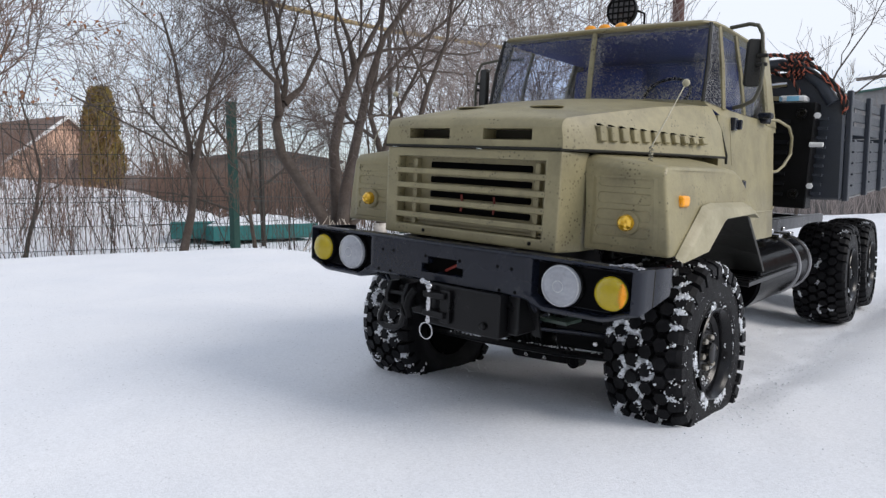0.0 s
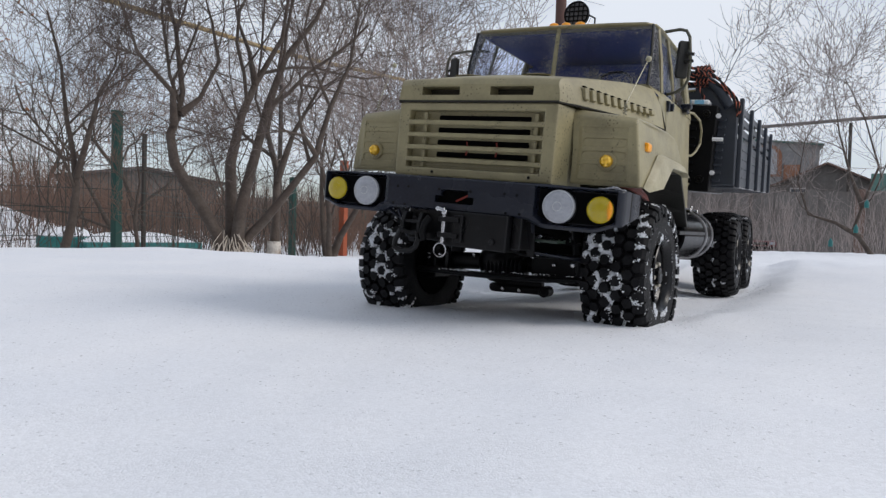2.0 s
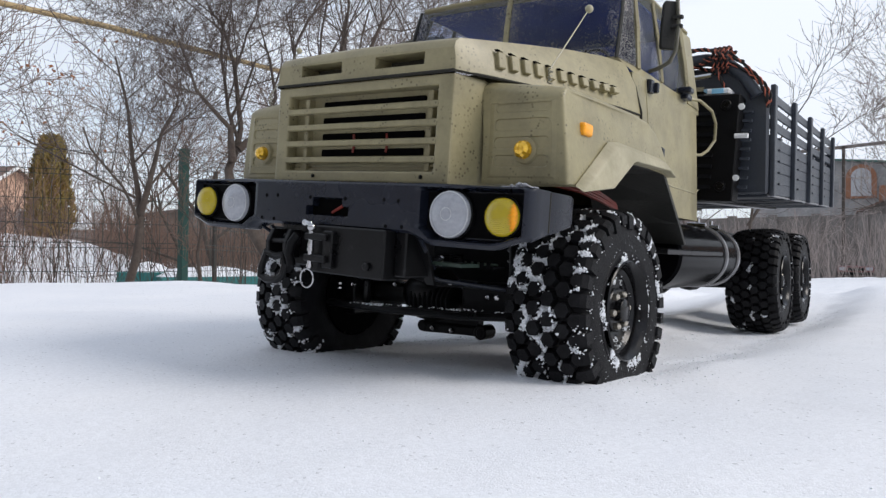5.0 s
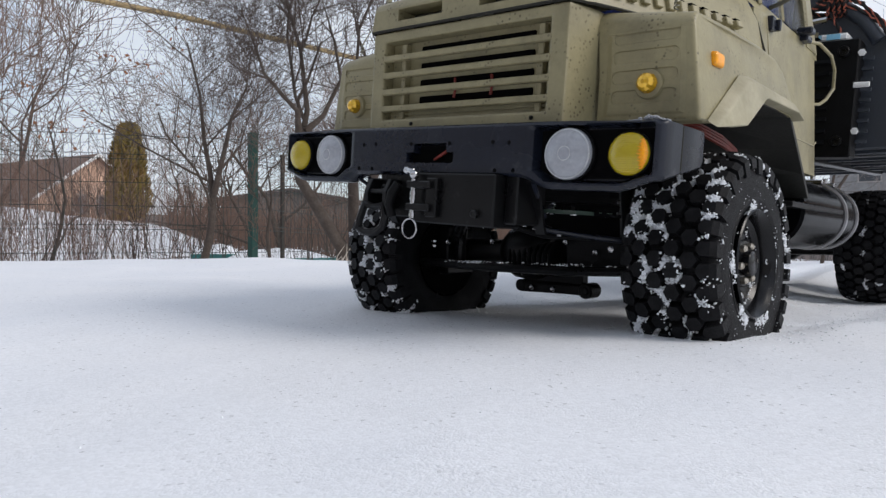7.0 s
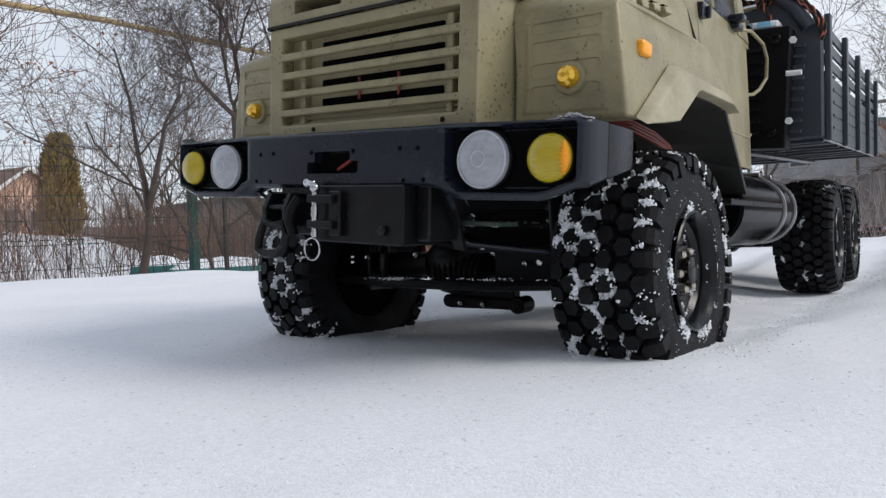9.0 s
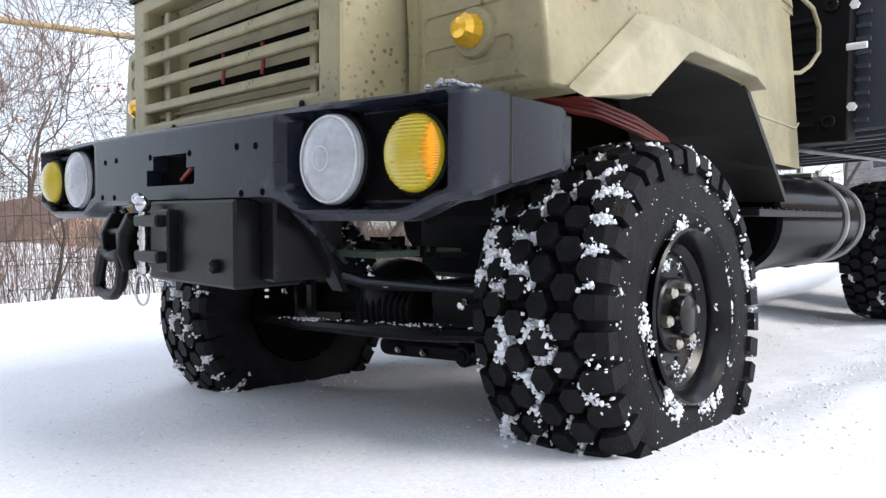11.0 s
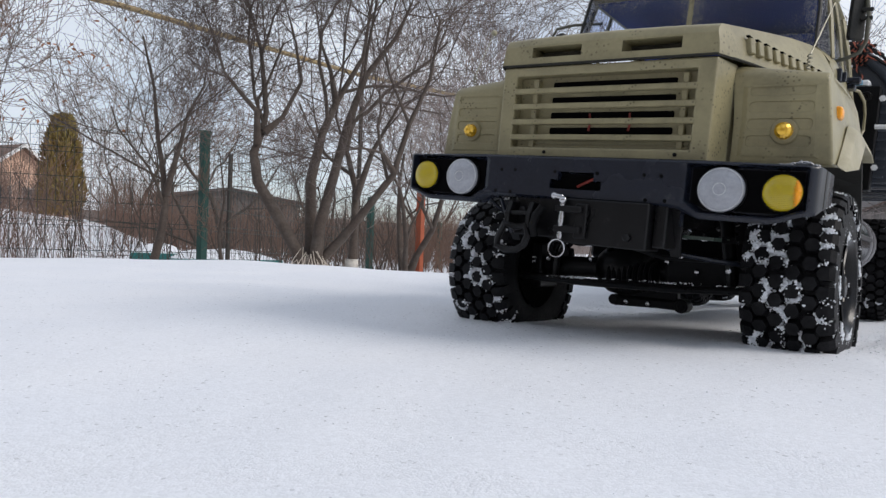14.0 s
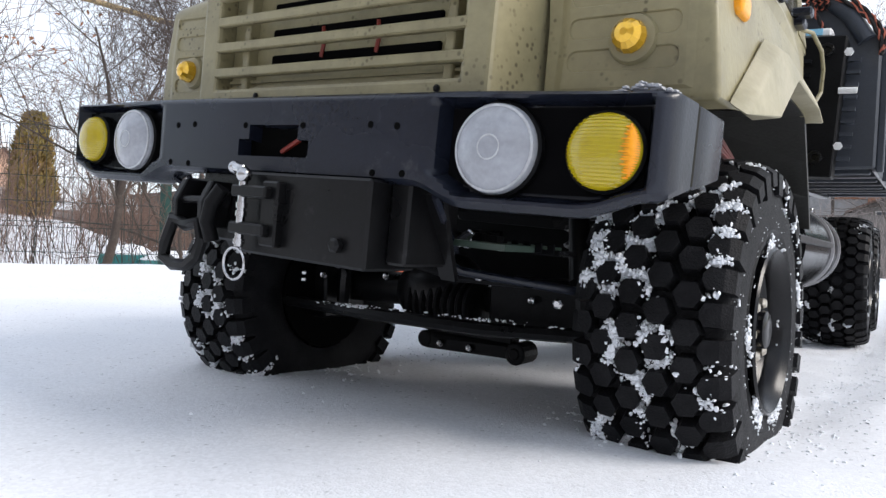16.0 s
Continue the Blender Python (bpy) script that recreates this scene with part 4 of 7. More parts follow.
    box(bm, -0.056, 0.056, 0.3140, 0.3185, 0.1900, 0.2530)
    part("rear_wall", bm, OLIVE, shell)
    # glass
    def pane(name, quad, mat, label):
        bm = bmesh.new()
        a, b, c, d = (Vector(q) for q in quad)
        n = (b - a).cross(d - a).normalized() * 0.0005
        loft(bm, [[a, b, c, d], [a + n, b + n, c + n, d + n]])
        ob = part(name, bm, mat, shell, label)
        ob.visible_shadow = False
    def droplets(quad, s, count, spread, seed, wide=0.085, tall=0.050):
        """Frozen droplets, thick along the edges of a pane and sparse in its middle."""
        rnd = random.Random(seed)
        a, b, c, d = (Vector(q) for q in quad)
        out = (b - a).cross(d - a).normalized() * s
        side, rise = (b - a).normalized(), (d - a).normalized()
        bm = bmesh.new()
        made = 0
        while made < count:
            u, v = rnd.uniform(0.01, 0.99), rnd.uniform(0.02, 0.98)
            gap = min(u * wide, (1 - u) * wide, v * tall * 0.8, (1 - v) * tall)
            gap -= 0.006 * noise.noise((u * wide * 70, v * tall * 70, seed))
            if rnd.random() > math.exp(-(max(gap, 0.0) / spread) ** 1.5) + 0.003:
                continue
            p = a.lerp(b, u).lerp(d.lerp(c, u), v) + out * 0.0007
            r = rnd.uniform(0.00012, 0.00034)
            tip = bm.verts.new(p + out * r * 0.6)
            rim = [bm.verts.new(p + side * r * math.cos(k * 1.2566) + rise * r * math.sin(k * 1.2566)) for k in range(5)]
            for k in range(5):
                bm.faces.new((rim[k], rim[(k + 1) % 5], tip))
            made += 1
        tagged(part("frost", bm, FROST, shell, smooth=True), "grey frozen droplets round the pane's edge", kind="stuff")
    for s in (1, -1):
        screen = [(s * 0.001, 0.1734, 0.2030), (s * 0.0858, 0.1690, 0.2005), (s * 0.0827, 0.1801, 0.2530), (s * 0.001, 0.1775, 0.2530)]
        corner_quad = [(s * 0.0866, 0.1694, 0.2000), (s * 0.0938, 0.1852, 0.1970), (s * 0.0837, 0.1928, 0.2530), (s * 0.0833, 0.1808, 0.2530)]
        pane("windscreen_pane", screen, WINDSCREEN, "dark windscreen pane speckled with droplets")
        droplets(screen, s, 4600, 0.0068, 5 + s)
        pane("corner_pane", corner_quad, CORNER_GLASS, "dark speckled corner pane")
        droplets(corner_quad, s, 1100, 0.007, 15 + s, 0.020, 0.050)
        pane("vent_pane", [(s * 0.0945, 0.1880, 0.1970), (s * 0.0960, 0.2258, 0.1970), (s * 0.0848, 0.2262, 0.2530), (s * 0.0842, 0.1955, 0.2530)], SIDE_GLASS, "quarter-light pane paled for its bright reflection")
        y1 = 0.2868 if s > 0 else 0.3030
        pane("door_pane", [(s * 0.0961, 0.2290, 0.1970), (s * 0.0961, y1, 0.1970), (s * 0.0848, y1, 0.2530), (s * 0.0848, 0.2290, 0.2530)], DOOR_GLASS, "door window pane")
    # lining, seats and wheel
    bm = bmesh.new()
    box(bm, -0.0870, 0.0870, 0.1840, 0.3100, 0.1690, 0.1720)
    box(bm, -0.0790, 0.0800, 0.3085, 0.3120, 0.1720, 0.2515)
    box(bm, -0.0800, 0.0800, 0.1840, 0.1960, 0.1720, 0.1960)
    box(bm, -0.0800, 0.0800, 0.1850, 0.3080, 0.2500, 0.2515)
    part("cab_lining", bm, CAB_BLUE, shell, "dark blue cab lining", bevel=0.001)
    for x in (-0.040, 0.040):
        bm = bmesh.new()
        box(bm, x - 0.034, x + 0.034, 0.2820, 0.2960, 0.1720, 0.2440)
        part("seat", bm, CAB_BLUE, shell, "blue seat back", bevel=0.006, segments=2)
    bm = bmesh.new()
    m = aim((0.042, 0.218, 0.212), (0, -0.75, 0.66))
    tube(bm, [m @ Vector((0.017 * math.cos(a), 0.017 * math.sin(a), 0)) for a in np.linspace(0, 2 * math.pi, 24, endpoint=False)], 0.0013, 6, closed=True)
    part("steering_wheel", bm, BLACK, shell, smooth=True)
    # door gaps, handles, hinges
    for s in (1, -1):
        bm = bmesh.new()
        tube(bm, [(s * (door_x(z) + 0.0001), y, z) for y, z in ((0.2080, 0.1290), (0.2500, 0.1265), (0.3080, 0.1265), (0.3150, 0.1300))], 0.0005, 5)
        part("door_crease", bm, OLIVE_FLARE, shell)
        bm = bmesh.new()
        tube(bm, [(s * (door_x(z) + 0.0001), y, z) for y, z in ((0.1945, 0.1905), (0.1965, 0.1780), (0.1990, 0.1600))], 0.0004, 5)
        part("door_seam", bm, OLIVE_FLARE, shell)
        bm = bmesh.new()
        box(bm, s * 0.0950, s * 0.1000, 0.1965, 0.2040, 0.1835, 0.1925)
        box(bm, s * 0.0950, s * 0.1022, 0.2035, 0.2075, 0.1845, 0.1915)
        part("door_hinge", bm, BUMPER, shell, "dark grey door hinge block", bevel=0.0014, segments=2)
        bm = bmesh.new()
        box(bm, s * 0.0985, s * 0.1050, 0.2140, 0.2200, 0.1420, 0.1500)
        part("door_hinge", bm, BUMPER, shell, "dark grey lower hinge", bevel=0.0010)
        bm = bmesh.new()
        box(bm, s * 0.0950, s * 0.1050, 0.2660, 0.2750, 0.1975, 0.2020)
        box(bm, s * 0.0950, s * 0.1010, 0.2720, 0.2850, 0.1945, 0.1990)
        part("door_handle", bm, BUMPER, shell, "dark grey door handle", bevel=0.0010)
        bm = bmesh.new()
        tube(bm, [(s * 0.0955, 0.2960, 0.1990), (s * 0.1010, 0.3050, 0.1990), (s * 0.1030, 0.3340, 0.1960), (s * 0.1035, 0.3460, 0.1880), (s * 0.1035, 0.3470, 0.1740), (s * 0.1020, 0.3340, 0.1640), (s * 0.1000, 0.3240, 0.1590), (s * 0.0970, 0.3160, 0.1580)], 0.0012, 8)
        part("grab_rail", bm, OLIVE, shell, "bent grab rail behind the door", smooth=True)
        # mirror
        bm = bmesh.new()
        tube(bm, [(s * 0.0945, 0.2060, 0.1995), (s * 0.1010, 0.2050, 0.2010), (s * 0.1080, 0.2050, 0.2045), (s * 0.1110, 0.2060, 0.2120), (s * 0.1105, 0.2100, 0.2300),
                  (s * 0.1075, 0.2120, 0.2500), (s * 0.1040, 0.2130, 0.2560), (s * 0.0980, 0.2135, 0.2575), (s * 0.0850, 0.2140, 0.2560)], 0.0014, 8)
        if s < 0:
            bm.clear()
            tube(bm, [(-0.0945, 0.2060, 0.1985), (-0.1180, 0.2050, 0.1990), (-0.1290, 0.2050, 0.2035), (-0.1310, 0.2065, 0.2120), (-0.1310, 0.2080, 0.2340), (-0.1275, 0.2095, 0.2420), (-0.1120, 0.2110, 0.2445), (-0.0862, 0.2130, 0.2440)], 0.0013, 8)
        part("mirror_arm", bm, OLIVE_DARK, shell, "bent dark olive mirror arm", smooth=True)
        bm = bmesh.new()
        turn = pose(0.1035, 0.2110, 0.2310, 0, 0, 38) if s > 0 else pose(-0.1225, 0.2080, 0.2215, 0, 0, -20)
        prism(bm, [turn @ Vector((u, -0.0020, v)) for u, v in ((-0.0044, -0.0165), (0.0044, -0.0165), (0.0054, -0.0140), (0.0050, 0.0130), (0.0038, 0.0155), (-0.0038, 0.0155), (-0.0050, 0.0130), (-0.0054, -0.0140))],
              turn.to_3x3() @ Vector((0, 0.004, 0)))
        for z in (0.2290, 0.2350) if s > 0 else (0.2190, 0.2250):
            box(bm, s * 0.1060 if s > 0 else -0.1270, s * 0.1130 if s > 0 else -0.1320, 0.2085, 0.2120, z - 0.0013, z + 0.0013)
        part("mirror", bm, LINER, shell, "black door mirror", bevel=0.0009, segments=2)
    # roof lamps
    for x in (-0.0080, 0.0036, 0.0168):
        bm = bmesh.new()
        lathe(bm, [(0, 0), (0.0046, 0), (0.0046, 0.0012), (0.0036, 0.0034), (0.0018, 0.0044), (0, 0.0046)], pose(x, 0.1835, 0.2556) @ Matrix.Diagonal((1.1, 0.8, 1, 1)), 16)
        part("roof_lamp", bm, LENS_ORANGE, shell, "small orange roof lamp", smooth=True)
    bm = bmesh.new()
    c = Vector((0.0005, 0.2180, 0.2772))
    lathe(bm, [(0, 0.010), (0.006, 0.0095), (0.0105, 0.005), (0.0122, 0.0), (0.0122, -0.0030), (0.0108, -0.0030), (0.0106, 0.0), (0, 0.0005)], aim(c, (0, 1, 0)), 28)
    part("spotlight", bm, BLACK, shell, "black roof spotlight with wire guard", smooth=True)
    bm = bmesh.new()
    for k in (-0.0066, -0.0022, 0.0022, 0.0066):
        w = math.sqrt(0.0112 ** 2 - k * k)
        for a, b in (((-w, k), (w, k)), ((k, -w), (k, w))):
            tube(bm, [c + Vector((a[0], -0.0034, a[1])), c + Vector((b[0], -0.0034, b[1]))], 0.0007, 5)
    part("lamp_guard", bm, BLACK, shell, "black wire lamp guard")
    bm = bmesh.new()
    lathe(bm, [(0, 0), (0.0106, 0), (0.0106, 0.001), (0, 0.0014)], aim(c + Vector((0, -0.0008, 0)), (0, -1, 0)), 24)
    part("spotlight_lens", bm, material("dim_lens", (0.16, 0.16, 0.17), 0.2, coat=0.5), shell)
    bm = bmesh.new()
    tube(bm, [c + Vector((0, 0.004, -0.011)), (0.0005, 0.2200, 0.2570)], 0.0022, 8)
    tube(bm, [c + Vector((0.010, 0.002, 0)), c + Vector((0.0165, 0.004, -0.003)), (0.017, 0.224, 0.2570)], 0.0009, 6)
    part("lamp_stalk", bm, BLACK, shell)


def ring_lathe(bm, profile, m, n):
    """As lathe, but the profile closes on itself."""
    rings = [[m @ Vector((r * math.cos(2 * math.pi * k / n), r * math.sin(2 * math.pi * k / n), h)) for k in range(n)] for r, h in profile]
    loft(bm, rings + [rings[0]], cap=False)
    bmesh.ops.remove_doubles(bm, verts=bm.verts, dist=1e-7)


def tyre_meshes():
    turn = Matrix.Rotation(radians(90), 4, "Y")      # local z of the lathe becomes the axle
    w, r = WHEEL_W / 2, WHEEL_R
    bm = bmesh.new()
    ring_lathe(bm, [(0.0265, -w + 0.004), (0.0300, -w + 0.0012), (0.0400, -w - 0.0010), (0.0460, -w - 0.0004), (0.0500, -w + 0.0010), (0.0522, -w + 0.0035), (0.0532, -w + 0.011), (0.0538, 0.0), (0.0532, w - 0.011),
               (0.0522, w - 0.0035), (0.0500, w - 0.0010), (0.0460, w + 0.0004), (0.0400, w + 0.0010), (0.0345, w + 0.0006), (0.0338, w + 0.0011), (0.0310, w + 0.0002), (0.0280, w - 0.0012), (0.0262, w - 0.004)], turn, 56)
    carcass = finish(bm, "tyre", RUBBER, smooth=True)
    # lugs: four staggered rows of six-sided blocks and two shoulder rows that wrap on to the wall
    bm = bmesh.new()
    n = 34
    rows = ((-0.0139, 0.0), (-0.0047, 0.5), (0.0047, 0.0), (0.0139, 0.5))

    def crown(x):
        return r - 0.0034 * (abs(x) / w) ** 3

    def put(outline, a, drop, grow=0.88):
        top = [bm.verts.new((x, (crown(x) - drop) * math.sin(a + c / r), (crown(x) - drop) * math.cos(a + c / r))) for x, c in outline(grow)]
        low = [bm.verts.new((x, (crown(x) - 0.0060) * math.sin(a + c / r), (crown(x) - 0.0060) * math.cos(a + c / r))) for x, c in outline(1.0)]
        k = len(top)
        bm.faces.new(top)
        for i in range(k):
            bm.faces.new((low[i], low[(i + 1) % k], top[(i + 1) % k], top[i]))
    lug = random.Random(8)
    for i in range(n):
        for x0, shift in rows:
            twist = lug.uniform(-0.0003, 0.0003)
            hexa = lambda g, x0=x0, twist=twist: [(x0 + dx * g, dc * g + twist) for dx, dc in ((-0.0049, 0.0004), (-0.0028, -0.0042), (0.0024, -0.0042), (0.0049, -0.0004), (0.0028, 0.0042), (-0.0024, 0.0042))]
            put(hexa, 2 * math.pi * (i + shift) / n, lug.uniform(0, 0.0004))
        for s, shift in ((-1, 0.5), (1, 0.0)):
            a2 = 2 * math.pi * (i + shift) / n
            block = lambda g, s=s: [(s * 0.0208 + dx * g * s, dc * g) for dx, dc in ((-0.0036, -0.0012), (-0.0018, -0.0040), (0.0034, -0.0040), (0.0034, 0.0040), (-0.0018, 0.0040), (-0.0036, 0.0012))]
            put(block, a2, 0.0004)
            # the lug's foot on the shoulder and wall
            deep = 0.0462 if i % 2 else 0.0490
            for rr0, rr1, x0, x1 in ((crown(0.0238) - 0.0004, 0.0535, w - 0.0012, w + 0.0018), (0.0535, deep, w + 0.0018, w + 0.0020)):
                ring = []
                for da in (-0.062, 0.062):
                    for rr, xx in ((rr0, x0), (rr1, x1)):
                        ring.append((s * xx, rr * math.sin(a2 + da), rr * math.cos(a2 + da)))
                o = [ring[0], ring[1], ring[3], ring[2]]
                inner = [(s * (abs(p[0]) - 0.006), p[1] * 0.97, p[2] * 0.97) for p in o]
                loft(bm, [o, inner])
    tread = finish(bm, "tread", RUBBER)
    # rim
    bm = bmesh.new()
    lathe(bm, [(0.0262, -w + 0.004), (0.0285, -w + 0.002), (0.0262, -w + 0.006), (0.0240, -0.004), (0.0235, 0.008), (0.0250, w - 0.012), (0.0258, w - 0.004), (0.0274, w - 0.0006), (0.0284, w + 0.0014), (0.0276, w + 0.0022),
               (0.0262, w + 0.0002), (0.0244, w - 0.0022), (0.0240, w - 0.0060), (0.0215, w - 0.0085), (0.0190, w - 0.0080), (0.0150, w - 0.0095), (0.0120, w - 0.0110), (0.0, w - 0.0110)], turn, 44)
    rim = finish(bm, "rim", RIM, smooth=True)
    bm = bmesh.new()
    lathe(bm, [(0.0125, w - 0.0115), (0.0125, w - 0.0060), (0.0118, w - 0.0053), (0.0066, w - 0.0050), (0.0064, w - 0.0008), (0.0056, w - 0.0002), (0, w - 0.0002)], turn, 28)
    for k in range(6):
        a = math.pi * k / 3 + 0.3
        box(bm, w - 0.0100, w - 0.0086, 0.0175 * math.sin(a) - 0.0016, 0.0175 * math.sin(a) + 0.0016, 0.0175 * math.cos(a) - 0.0016, 0.0175 * math.cos(a) + 0.0016)
    hub = finish(bm, "hub", RIM, smooth=True)
    bm = bmesh.new()
    lathe(bm, [(0, w - 0.0055), (0.0020, w - 0.0055), (0.0020, w - 0.0030), (0.0013, w - 0.0020), (0, w - 0.0020)], turn, 6)
    nut = finish(bm, "wheel_nut", BOLT)
    # clinging snow, two kinds: countless small crumbs
    ball = bmesh.new()
    bmesh.ops.create_icosphere(ball, subdivisions=1, radius=1.0)
    ball_v, ball_f = [v.co.copy() for v in ball.verts], [tuple(v.index for v in f.verts) for f in ball.faces]
    ball.free()
    kinds = []
    for amount in (1.0, 0.16):
        verts, faces = [], []

        def crumb(x, rr, aa, rad):
            k = len(verts)
            sx, sc, sr = (random.uniform(0.6, 1.4) * rad for _ in range(3))
            ca, sa = math.cos(aa), math.sin(aa)
            for v in ball_v:
                j = 1 + random.gauss(0, 0.24)
                c, q = v.y * sc * j, rr + v.z * sr * j
                verts.append((x + v.x * sx * j, q * sa + c * ca, q * ca - c * sa))
            faces.extend((a + k, b + k, c + k) for a, b, c in ball_f)
        # heaps packed in the grooves between the blocks
        ring = ((-0.0052, 0.0004), (-0.0030, -0.0053), (0.0026, -0.0053), (0.0052, -0.0004), (0.0030, 0.0053), (-0.0026, 0.0053))
        for patch in range(int(300 * amount)):
            i = random.randrange(n)
            cx, shift = random.choice(rows)
            a = 2 * math.pi * (i + shift) / n
            if noise.noise((math.cos(a) * 3.4, math.sin(a) * 3.4, cx * 90)) < -0.08:
                continue
            e = random.randrange(6)
            (x0, c0), (x1, c1) = ring[e], ring[(e + 1) % 6]
            if abs(cx + (x0 + x1) / 2) > 0.0195:
                continue
            run, wide, heap = random.uniform(0.10, 0.34), random.uniform(0.0006, 0.0017), random.uniform(0.0010, 0.0046)
            mid = random.uniform(0.1, 0.9)
            for k in range(random.choice((12, 30, 60, 110, 190))):
                f = random.gauss(mid, run)
                x, c = cx + x0 + (x1 - x0) * f + random.gauss(0, wide), c0 + (c1 - c0) * f + random.gauss(0, wide)
                if abs(x) < w - 0.002:
                    crumb(x, 0.0543 + random.uniform(0, 0.0015) + heap * random.random() ** 2, a + c / 0.056, random.uniform(0.00024, 0.00085))
        # heaps between the shoulder blocks, spilling on to the wall
        for patch in range(int(58 * amount)):
            s = random.choice((1, 1, -1))
            i = random.randrange(n)
            a = 2 * math.pi * (i + (0.0 if s < 0 else 0.5)) / n + random.gauss(0, 0.02)
            long = random.uniform(0.0015, 0.0040)
            x0 = s * random.uniform(0.0175, 0.0235)
            for k in range(random.choice((15, 40, 80, 130))):
                x = x0 + random.gauss(0, long)
                over = max(0.0, abs(x) - (w - 0.001))
                crumb(max(-w - 0.0012, min(w + 0.0012, x)), 0.0545 - 1.6 * over + random.uniform(-0.0008, 0.0022), a + random.gauss(0, 0.022), random.uniform(0.00024, 0.00080))
        # patches on the wall by the rim's lip, and single crumbs all over the wall
        for patch in range(int(30 * amount)):
            a, rr = random.uniform(0, 2 * math.pi), random.choice((0.0275, 0.029, 0.031, 0.033, 0.047, 0.051))
            broad = random.uniform(0.02, 0.09)
            for k in range(random.choice((8, 20, 45, 90))):
                r1 = rr + random.gauss(0, 0.0014)
                crumb(w - 0.0022 if r1 < 0.0275 else w + 0.0004 + random.uniform(0, 0.0010), r1, a + random.gauss(0, broad), random.uniform(0.00018, 0.00062))
        for k in range(int(260 * amount)):
            r1 = random.uniform(0.029, 0.052)
            crumb(w + 0.0007, r1, random.uniform(0, 2 * math.pi), random.uniform(0.00012, 0.00030))
        for patch in range(int(26 * amount)):
            a, r1 = random.uniform(0, 2 * math.pi), random.uniform(0.016, 0.024)
            for k in range(random.choice((4, 10, 25))):
                crumb(w - 0.0074, r1 + random.gauss(0, 0.0012), a + random.gauss(0, 0.06), random.uniform(0.00016, 0.00045))
        kinds.append(raw_mesh("clinging_snow", verts, faces, SNOW_CLUMP))
    return carcass, tread, rim, hub, nut, kinds


STEER = 2.5


def wheels():
    carcass, tread, rim, hub, nut, kinds = tyre_meshes()
    # added near-black disc that darkens each rim's inner side as if shaded
    bm = bmesh.new()
    lathe(bm, [(0, -WHEEL_W / 2 + 0.0065), (0.022, -WHEEL_W / 2 + 0.0065), (0.0275, -WHEEL_W / 2 + 0.0040), (0.0275, -WHEEL_W / 2 + 0.0010), (0.018, -WHEEL_W / 2 + 0.0030), (0, -WHEEL_W / 2 + 0.0030)], Matrix.Rotation(radians(90), 4, "Y"), 28)
    back_disc = finish(bm, "brake_drum", CAVITY, smooth=True)
    back = LEAN.inverted()
    for row, y in enumerate(WHEEL_Y):
        for s in (1, -1):
            z = WHEEL_Z - (0.0040 if row == 0 else -0.0020)
            at = back @ AXLES @ pose(s * (0.0968 if row == 0 else WHEEL_X) + (0.001 if row == 0 else 0.003), y + (0.003 * s - 0.003 if row == 0 else 0), z, 0, 0, (0 if s > 0 else 180) - (STEER if row == 0 else 0)) @ Matrix.Rotation(random.uniform(0, 6.28), 4, "X") @ Matrix.Diagonal((0.87 if row == 0 else 0.93, 0.962, 0.962, 1))
            wheel = same_part("wheel", rim, truck, at, "black steel wheel with chunky snow-packed tyre")
            same_part("tyre", carcass, wheel, Matrix(), "black rubber tyre")
            same_part("tread", tread, wheel, Matrix(), "block tread")
            same_part("hub", hub, wheel, Matrix())
            same_part("brake_drum", back_disc, wheel, Matrix())
            for k in range(6):
                same_part("wheel_nut", nut, wheel, Matrix.Rotation(math.pi * k / 3, 4, "X") @ Matrix.Translation((0, 0, 0.0096)))
            tagged(same_part("clinging_snow", kinds[0 if row == 0 else 1], wheel, Matrix(), "snow packed into the tread"), kind="stuff")


# Wire red darkened to paint in the shade deep in the arch.
ARCH_WIRE = material("shade_darkened_wire", (0.12, 0.016, 0.010), 0.5, vary=0.4, scale=120, fine=500)


